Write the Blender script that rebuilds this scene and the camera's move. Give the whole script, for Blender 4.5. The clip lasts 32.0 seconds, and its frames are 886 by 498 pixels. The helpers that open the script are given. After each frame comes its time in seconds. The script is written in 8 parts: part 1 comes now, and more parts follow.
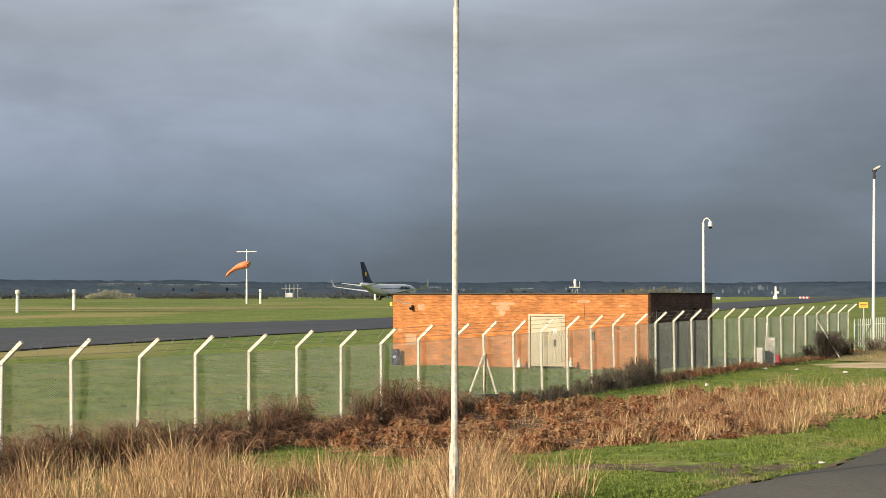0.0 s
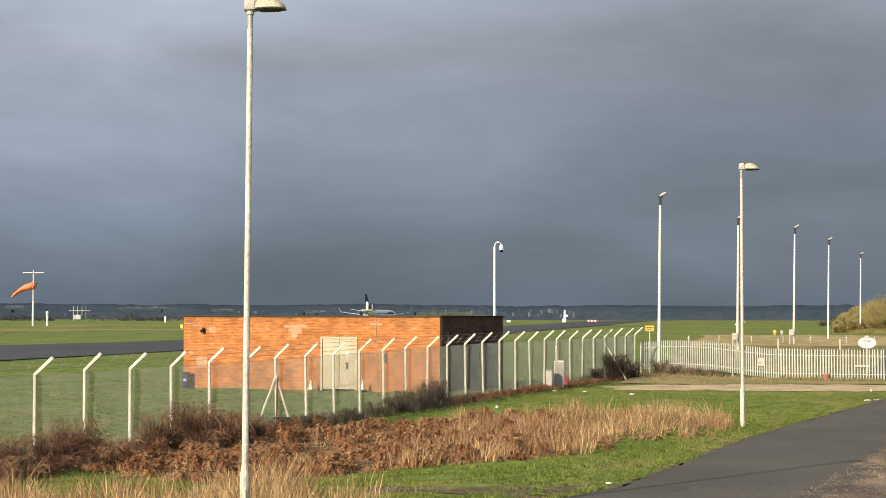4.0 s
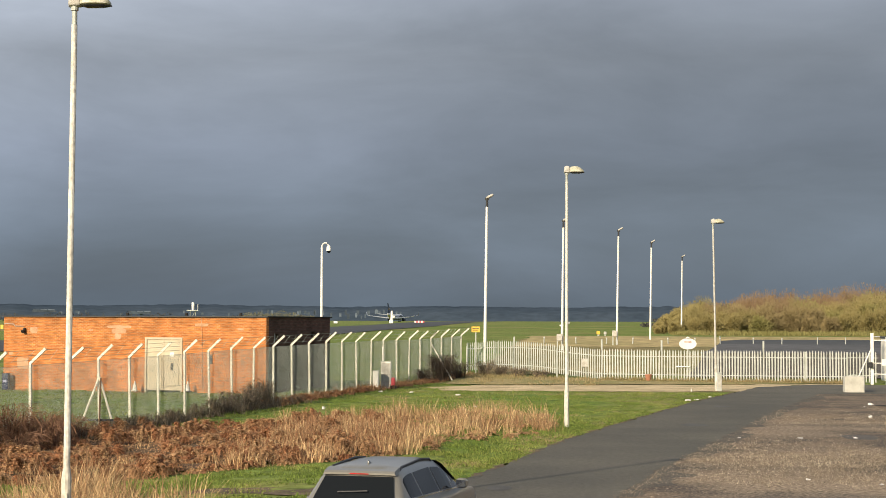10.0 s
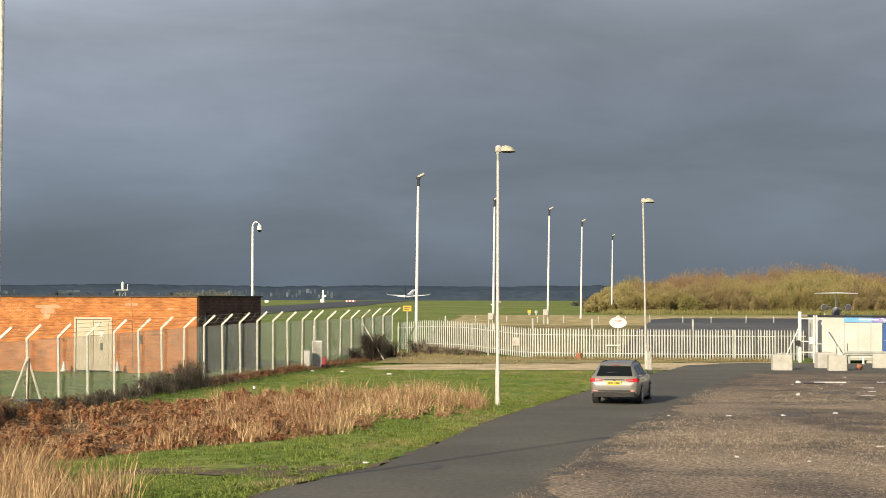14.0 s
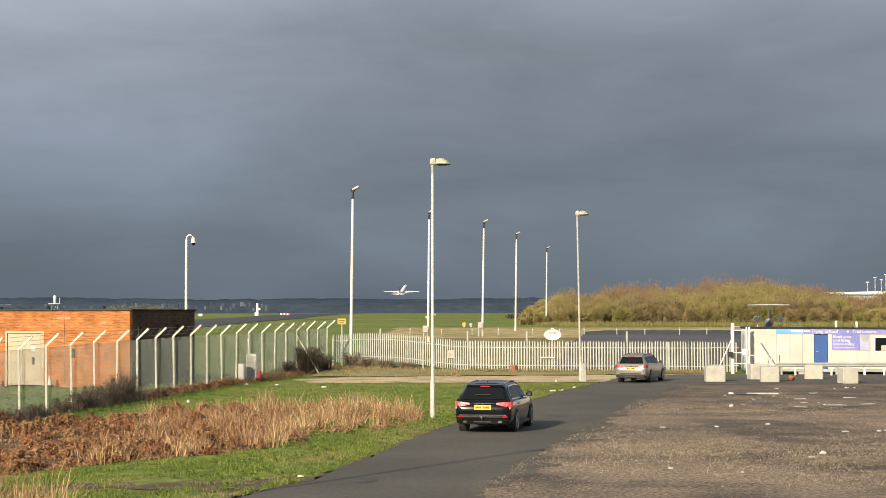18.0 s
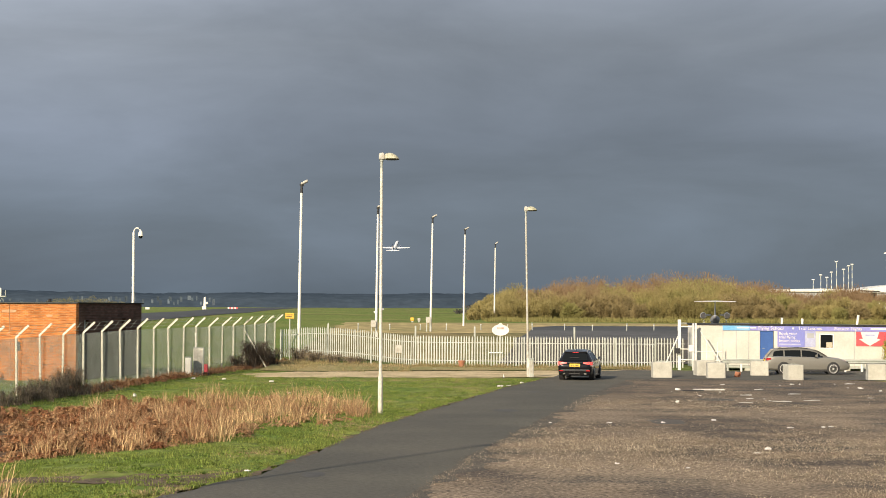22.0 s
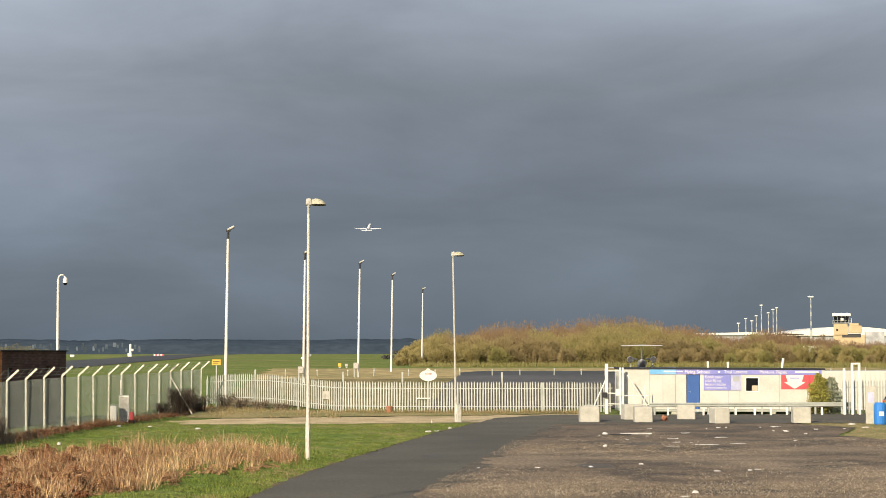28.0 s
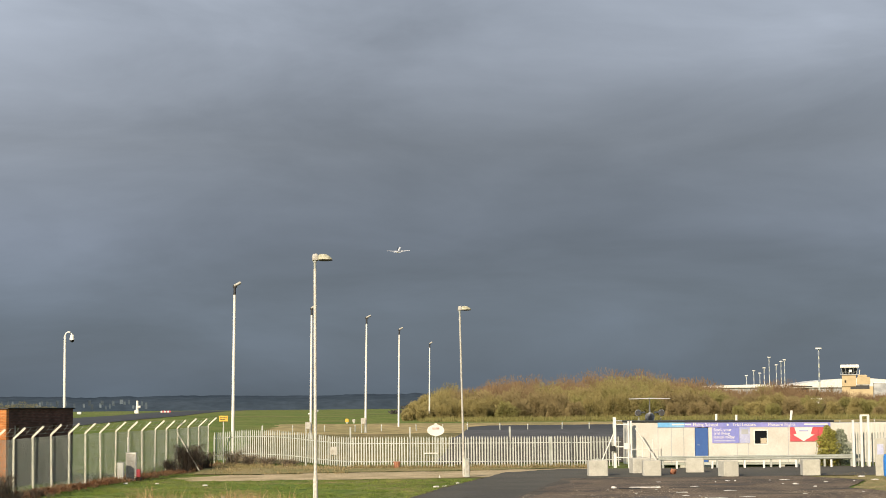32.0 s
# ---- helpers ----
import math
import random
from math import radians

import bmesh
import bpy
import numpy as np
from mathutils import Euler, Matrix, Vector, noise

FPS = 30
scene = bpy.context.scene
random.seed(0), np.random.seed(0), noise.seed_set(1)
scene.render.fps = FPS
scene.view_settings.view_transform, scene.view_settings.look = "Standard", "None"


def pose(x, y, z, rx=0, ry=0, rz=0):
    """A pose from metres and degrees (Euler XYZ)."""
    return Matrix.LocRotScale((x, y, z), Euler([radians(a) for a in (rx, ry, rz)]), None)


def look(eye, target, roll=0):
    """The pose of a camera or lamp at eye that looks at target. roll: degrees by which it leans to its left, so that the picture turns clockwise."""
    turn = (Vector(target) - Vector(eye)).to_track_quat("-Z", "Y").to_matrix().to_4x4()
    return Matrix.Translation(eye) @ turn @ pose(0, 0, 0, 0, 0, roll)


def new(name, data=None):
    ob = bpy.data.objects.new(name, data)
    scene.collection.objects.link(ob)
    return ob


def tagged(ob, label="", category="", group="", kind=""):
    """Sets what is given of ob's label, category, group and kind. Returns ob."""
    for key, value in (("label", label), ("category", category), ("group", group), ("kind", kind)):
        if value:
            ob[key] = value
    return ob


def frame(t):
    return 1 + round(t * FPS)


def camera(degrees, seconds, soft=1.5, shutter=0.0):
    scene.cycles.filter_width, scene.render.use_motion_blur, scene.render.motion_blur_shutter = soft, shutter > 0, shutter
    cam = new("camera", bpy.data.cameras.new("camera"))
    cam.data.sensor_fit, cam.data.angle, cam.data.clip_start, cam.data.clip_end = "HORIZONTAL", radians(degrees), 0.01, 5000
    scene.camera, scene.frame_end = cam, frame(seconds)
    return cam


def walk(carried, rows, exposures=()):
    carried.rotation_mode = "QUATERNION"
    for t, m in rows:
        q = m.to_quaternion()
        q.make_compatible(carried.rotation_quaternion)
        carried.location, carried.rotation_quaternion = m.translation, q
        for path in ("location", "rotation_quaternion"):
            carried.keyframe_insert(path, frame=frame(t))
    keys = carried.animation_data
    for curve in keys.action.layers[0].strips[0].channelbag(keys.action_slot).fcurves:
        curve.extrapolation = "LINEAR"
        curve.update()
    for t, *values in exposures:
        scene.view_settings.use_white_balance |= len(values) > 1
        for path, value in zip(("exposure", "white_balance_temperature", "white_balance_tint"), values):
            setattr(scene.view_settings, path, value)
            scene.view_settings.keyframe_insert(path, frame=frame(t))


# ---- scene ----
cam = camera(28.13, 32.0, soft=0.92)
EYE = (0.0, 0.0, 3.4)
# seconds, then the camera's turn in degrees
ROWS = (
    (0, 91.541, 0.039, 16.549),
    (0.5, 92.187, -0.375, 13.639),
    (1, 92.753, -0.741, 12.254),
    (1.5, 92.838, -0.581, 12.034),
    (2, 92.536, -0.224, 11.860),
    (2.5, 92.197, 0.040, 11.407),
    (4.5, 92.331, -0.268, 9.236),
    (5, 92.396, -0.453, 8.597),
    (5.5, 92.410, -0.694, 8.074),
    (6, 92.484, -0.824, 7.859),
    (6.5, 92.608, -0.818, 7.799),
    (7, 92.708, -0.661, 7.587),
    (7.5, 92.654, -0.638, 6.977),
    (8, 92.450, -0.638, 6.142),
    (8.5, 92.171, -0.572, 5.389),
    (9, 92.060, -0.341, 4.867),
    (9.5, 92.165, -0.213, 4.506),
    (10, 92.320, -0.200, 4.237),
    (10.5, 92.323, -0.216, 3.957),
    (11, 92.209, -0.136, 3.672),
    (11.5, 92.031, -0.093, 3.402),
    (12, 91.908, -0.144, 3.069),
    (12.5, 91.837, -0.210, 2.707),
    (13, 91.830, -0.221, 2.412),
    (13.5, 91.769, -0.182, 2.182),
    (14, 91.652, -0.117, 2.014),
    (14.5, 91.598, -0.063, 1.861),
    (16.5, 91.593, 0.096, 0.502),
    (17, 91.653, 0.056, 0.217),
    (17.5, 91.806, -0.009, -0.003),
    (18, 92.064, 0.053, -0.097),
    (18.5, 92.268, 0.134, -0.058),
    (19, 92.397, 0.028, -0.127),
    (19.5, 92.609, -0.070, -0.462),
    (20, 92.959, -0.068, -0.807),
    (20.5, 93.106, 0.037, -0.725),
    (21, 92.796, 0.059, -0.513),
    (21.5, 92.321, -0.082, -0.826),
    (22, 91.904, -0.257, -1.775),
    (22.5, 91.662, -0.407, -2.827),
    (23, 91.665, -0.494, -3.510),
    (23.5, 91.792, -0.448, -3.851),
    (24, 92.000, -0.342, -3.872),
    (24.5, 92.213, -0.277, -3.698),
    (25, 92.392, -0.230, -3.529),
    (25.5, 92.463, -0.051, -3.371),
    (27.5, 93.032, 0.037, -3.849),
    (28, 93.377, 0.078, -4.117),
    (28.5, 93.839, 0.186, -4.119),
    (29, 94.360, 0.272, -3.962),
    (29.5, 94.700, 0.344, -3.787),
    (30, 94.864, 0.363, -3.636),
    (30.5, 94.996, 0.396, -3.547),
    (31, 95.057, 0.359, -3.593),
    (31.5, 95.083, 0.384, -3.711),
    (32, 95.139, 0.490, -3.877),
)
walk(cam, [(t, pose(*EYE, a, b, c)) for t, a, b, c in ROWS], ((0, 0.4), (25.5, 0.4), (28, 0.36), (29, 0.28), (30, 0.25), (32, 0.24)))

# ---- light ----
SUN_TURN, SUN_UP = 30.0, 22.5      # shadows fall this way (clockwise from +y), height of the sun
world = bpy.data.worlds.new("sky")
scene.world = world
world.use_nodes = True
wt = world.node_tree
wt.nodes.clear()


w_out = wt.nodes.new("ShaderNodeOutputWorld")
w_bg = wt.nodes.new("ShaderNodeBackground")
w_sky = wt.nodes.new("ShaderNodeTexSky")
w_sky.sky_type = "NISHITA"
w_sky.sun_disc = False
w_sky.sun_elevation = radians(SUN_UP)
w_sky.sun_rotation = radians(SUN_TURN + 180)
w_co = wt.nodes.new("ShaderNodeTexCoord")
w_sep = wt.nodes.new("ShaderNodeSeparateXYZ")
wt.links.new(w_co.outputs["Generated"], w_sep.inputs[0])
# storm cloud: a dark base by height, with long soft streaks
w_ramp = wt.nodes.new("ShaderNodeValToRGB")
w_map = wt.nodes.new("ShaderNodeMapRange")
w_map.inputs["From Min"].default_value = -0.02
w_map.inputs["From Max"].default_value = 0.66
wt.links.new(w_sep.outputs["Z"], w_map.inputs["Value"])
els = w_ramp.color_ramp.elements
els[0].position, els[0].color = 0.0, (0.080, 0.112, 0.142, 1)
els[1].position, els[1].color = 1.0, (0.20, 0.225, 0.265, 1)
for pos, col in ((0.052, (0.086, 0.116, 0.160, 1)), (0.098, (0.109, 0.138, 0.186, 1)), (0.170, (0.158, 0.181, 0.231, 1)),
                 (0.247, (0.188, 0.205, 0.238, 1)), (0.340, (0.285, 0.313, 0.366, 1)), (0.515, (0.38, 0.43, 0.497, 1))):
    e = els.new(pos)
    e.color = col
w_stretch = wt.nodes.new("ShaderNodeMapping")
w_stretch.inputs["Scale"].default_value = (1.0, 1.0, 3.3)
wt.links.new(w_co.outputs["Generated"], w_stretch.inputs["Vector"])
w_n1 = wt.nodes.new("ShaderNodeTexNoise")
w_n1.inputs["Scale"].default_value = 5.2
w_n1.inputs["Detail"].default_value = 8.0
w_n1.inputs["Roughness"].default_value = 0.56
w_n1.inputs["Distortion"].default_value = 0.35
w_n2 = wt.nodes.new("ShaderNodeTexNoise")
w_n2.inputs["Scale"].default_value = 2.2
w_n2.inputs["Detail"].default_value = 3.0
w_soft = wt.nodes.new("ShaderNodeMapping")
w_soft.inputs["Scale"].default_value = (1.0, 1.0, 2.6)
wt.links.new(w_co.outputs["Generated"], w_soft.inputs["Vector"])
wt.links.new(w_stretch.outputs[0], w_n1.inputs["Vector"])
wt.links.new(w_soft.outputs[0], w_n2.inputs["Vector"])
w_r1 = wt.nodes.new("ShaderNodeMapRange")
w_r1.inputs["From Min"].default_value, w_r1.inputs["From Max"].default_value = 0.32, 0.70
w_r1.inputs["To Min"].default_value, w_r1.inputs["To Max"].default_value = 0.83, 1.22
wt.links.new(w_n1.outputs["Fac"], w_r1.inputs["Value"])
w_r2 = wt.nodes.new("ShaderNodeMapRange")
w_r2.inputs["From Min"].default_value, w_r2.inputs["From Max"].default_value = 0.3, 0.7
w_r2.inputs["To Min"].default_value, w_r2.inputs["To Max"].default_value = 0.82, 1.2
wt.links.new(w_n2.outputs["Fac"], w_r2.inputs["Value"])
w_mul = wt.nodes.new("ShaderNodeMath")
w_mul.operation = "MULTIPLY"
wt.links.new(w_r1.outputs[0], w_mul.inputs[0])
wt.links.new(w_r2.outputs[0], w_mul.inputs[1])
# the cloud thins towards -x, and a little towards +x
w_side = wt.nodes.new("ShaderNodeMapRange")
w_side.inputs["From Min"].default_value, w_side.inputs["From Max"].default_value = -0.62, 0.05
w_side.inputs["To Min"].default_value, w_side.inputs["To Max"].default_value = 2.3, 1.0
wt.links.new(w_sep.outputs["X"], w_side.inputs["Value"])
w_side2 = wt.nodes.new("ShaderNodeMapRange")
w_side2.interpolation_type = "SMOOTHSTEP"
w_side2.inputs["From Min"].default_value, w_side2.inputs["From Max"].default_value = 0.02, 0.32
w_side2.inputs["To Min"].default_value, w_side2.inputs["To Max"].default_value = 1.0, 1.35
wt.links.new(w_sep.outputs["X"], w_side2.inputs["Value"])
w_high = wt.nodes.new("ShaderNodeMapRange")
w_high.interpolation_type = "SMOOTHSTEP"
w_high.inputs["From Min"].default_value, w_high.inputs["From Max"].default_value = 0.10, 0.24
wt.links.new(w_sep.outputs["Z"], w_high.inputs["Value"])
w_lift = wt.nodes.new("ShaderNodeMix")
w_lift.data_type = "FLOAT"
w_lift.inputs["A"].default_value = 1.0
wt.links.new(w_high.outputs[0], w_lift.inputs["Factor"])
wt.links.new(w_side2.outputs[0], w_lift.inputs["B"])
w_both = wt.nodes.new("ShaderNodeMath")
w_both.operation = "MULTIPLY"
wt.links.new(w_side.outputs[0], w_both.inputs[0])
wt.links.new(w_lift.outputs[0], w_both.inputs[1])
w_mul2 = wt.nodes.new("ShaderNodeMath")
w_mul2.operation = "MULTIPLY"
wt.links.new(w_mul.outputs[0], w_mul2.inputs[0])
# only above the dark bank on the horizon
w_low = wt.nodes.new("ShaderNodeMapRange")
w_low.interpolation_type = "SMOOTHSTEP"
w_low.inputs["From Min"].default_value, w_low.inputs["From Max"].default_value = 0.0, 0.11
wt.links.new(w_sep.outputs["Z"], w_low.inputs["Value"])
w_thin = wt.nodes.new("ShaderNodeMix")
w_thin.data_type = "FLOAT"
w_thin.inputs["A"].default_value = 1.26
wt.links.new(w_low.outputs[0], w_thin.inputs["Factor"])
wt.links.new(w_both.outputs[0], w_thin.inputs["B"])
wt.links.new(w_thin.outputs[0], w_mul2.inputs[1])
w_cl = wt.nodes.new("ShaderNodeVectorMath")
w_cl.operation = "SCALE"
wt.links.new(w_ramp.outputs["Color"], w_cl.inputs[0])
wt.links.new(w_mul2.outputs[0], w_cl.inputs["Scale"])
wt.links.new(w_map.outputs[0], w_ramp.inputs["Fac"])
w_sk = wt.nodes.new("ShaderNodeVectorMath")
w_sk.operation = "SCALE"
w_sk.inputs["Scale"].default_value = 0.10
wt.links.new(w_sky.outputs["Color"], w_sk.inputs[0])
w_mix = wt.nodes.new("ShaderNodeMix")
w_mix.data_type = "RGBA"
w_mix.inputs["Factor"].default_value = 0.92
wt.links.new(w_sk.outputs[0], w_mix.inputs["A"])
wt.links.new(w_cl.outputs[0], w_mix.inputs["B"])
wt.links.new(w_mix.outputs["Result"], w_bg.inputs["Color"])
w_bg.inputs["Strength"].default_value = 0.80
wt.links.new(w_bg.outputs[0], w_out.inputs["Surface"])

sun = new("sun", bpy.data.lights.new("sun", "SUN"))
sun.data.energy, sun.data.angle, sun.data.color = 5.0, radians(0.55), (1.0, 0.84, 0.62)
_s, _u = radians(SUN_TURN), radians(SUN_UP)
sun.matrix_world = look((0, 0, 200), (math.sin(_s) * math.cos(_u) * 100, math.cos(_s) * math.cos(_u) * 100, 200 - math.sin(_u) * 100))

# ---- materials ----
def mat(name, col, rough=0.7, metal=0.0, col2=None, scale=6.0, fine=60.0, var=0.25, bump=0.0, bump_scale=None, spec=0.5, island=0.0, rnd=0.0, stretch=(1, 1, 1), transmit=0.0):
    """A surface with two scales of variation, wear and fine relief."""
    m = bpy.data.materials.new(name)
    m.use_nodes = True
    nt = m.node_tree
    p = nt.nodes["Principled BSDF"]
    p.inputs["Roughness"].default_value, p.inputs["Metallic"].default_value = rough, metal
    p.inputs["Specular IOR Level"].default_value = spec
    co = nt.nodes.new("ShaderNodeTexCoord")
    mp = nt.nodes.new("ShaderNodeMapping")
    mp.inputs["Scale"].default_value = stretch
    geo = nt.nodes.new("ShaderNodeNewGeometry")
    nt.links.new(geo.outputs["Position"] if island >= 0 else co.outputs["Object"], mp.inputs["Vector"])
    n1, n2 = nt.nodes.new("ShaderNodeTexNoise"), nt.nodes.new("ShaderNodeTexNoise")
    n1.inputs["Scale"].default_value, n1.inputs["Detail"].default_value = scale, 4
    n2.inputs["Scale"].default_value, n2.inputs["Detail"].default_value = fine, 3
    for n in (n1, n2):
        nt.links.new(mp.outputs[0], n.inputs["Vector"])
    mixc = nt.nodes.new("ShaderNodeMix")
    mixc.data_type = "RGBA"
    c2 = col2 or tuple(c * 0.6 for c in col)
    mixc.inputs["A"].default_value, mixc.inputs["B"].default_value = (*col, 1), (*c2, 1)
    r1 = nt.nodes.new("ShaderNodeMapRange")
    r1.inputs["From Min"].default_value, r1.inputs["From Max"].default_value = 0.38, 0.66
    nt.links.new(n1.outputs["Fac"], r1.inputs["Value"])
    nt.links.new(r1.outputs[0], mixc.inputs["Factor"])
    r2 = nt.nodes.new("ShaderNodeMapRange")
    r2.inputs["From Min"].default_value, r2.inputs["From Max"].default_value = 0.3, 0.7
    r2.inputs["To Min"].default_value, r2.inputs["To Max"].default_value = 1 - var, 1 + var
    nt.links.new(n2.outputs["Fac"], r2.inputs["Value"])
    last = r2.outputs[0]
    for amount, node, sock in ((abs(island), "ShaderNodeNewGeometry", "Random Per Island"), (rnd, "ShaderNodeObjectInfo", "Random")):
        if amount:
            src = nt.nodes.new(node)
            rr = nt.nodes.new("ShaderNodeMapRange")
            rr.inputs["To Min"].default_value, rr.inputs["To Max"].default_value = 1 - amount, 1 + amount
            nt.links.new(src.outputs[sock], rr.inputs["Value"])
            mu = nt.nodes.new("ShaderNodeMath")
            mu.operation = "MULTIPLY"
            nt.links.new(last, mu.inputs[0])
            nt.links.new(rr.outputs[0], mu.inputs[1])
            last = mu.outputs[0]
    sc = nt.nodes.new("ShaderNodeVectorMath")
    sc.operation = "SCALE"
    nt.links.new(mixc.outputs["Result"], sc.inputs[0])
    nt.links.new(last, sc.inputs["Scale"])
    nt.links.new(sc.outputs[0], p.inputs["Base Color"])
    if bump:
        bn = nt.nodes.new("ShaderNodeTexNoise")
        bn.inputs["Scale"].default_value, bn.inputs["Detail"].default_value = bump_scale or fine, 4
        nt.links.new(mp.outputs[0], bn.inputs["Vector"])
        bp = nt.nodes.new("ShaderNodeBump")
        bp.inputs["Strength"].default_value, bp.inputs["Distance"].default_value = min(bump, 1.0), 0.03 * max(1.0, bump)
        nt.links.new(bn.outputs["Fac"], bp.inputs["Height"])
        nt.links.new(bp.outputs[0], p.inputs["Normal"])
    return m


def glow(name, col, power):
    m = mat(name, col, rough=0.3, var=0.02)
    p = m.node_tree.nodes["Principled BSDF"]
    p.inputs["Emission Color"].default_value, p.inputs["Emission Strength"].default_value = (*col, 1), power
    return m


def glass(name, col, rough=0.03):
    m = bpy.data.materials.new(name)
    m.use_nodes = True
    p = m.node_tree.nodes["Principled BSDF"]
    p.inputs["Base Color"].default_value = (*col, 1)
    p.inputs["Roughness"].default_value, p.inputs["Specular IOR Level"].default_value = rough, 0.10
    return m


def leafy(name, col, col2, scale=2.0, var=0.3, island=0.35, rough=0.75):
    """Thin leaves and blades that let some light through."""
    m = mat(name, col, rough=rough, col2=col2, scale=scale, fine=18, var=var, island=island, spec=0.2)
    nt = m.node_tree
    p = nt.nodes["Principled BSDF"]
    tr = nt.nodes.new("ShaderNodeBsdfTranslucent")
    mx = nt.nodes.new("ShaderNodeMixShader")
    mx.inputs[0].default_value = 0.22
    nt.links.new(p.inputs["Base Color"].links[0].from_socket, tr.inputs["Color"])
    nt.links.new(p.outputs[0], mx.inputs[1])
    nt.links.new(tr.outputs[0], mx.inputs[2])
    nt.links.new(mx.outputs[0], nt.nodes["Material Output"].inputs["Surface"])
    return m


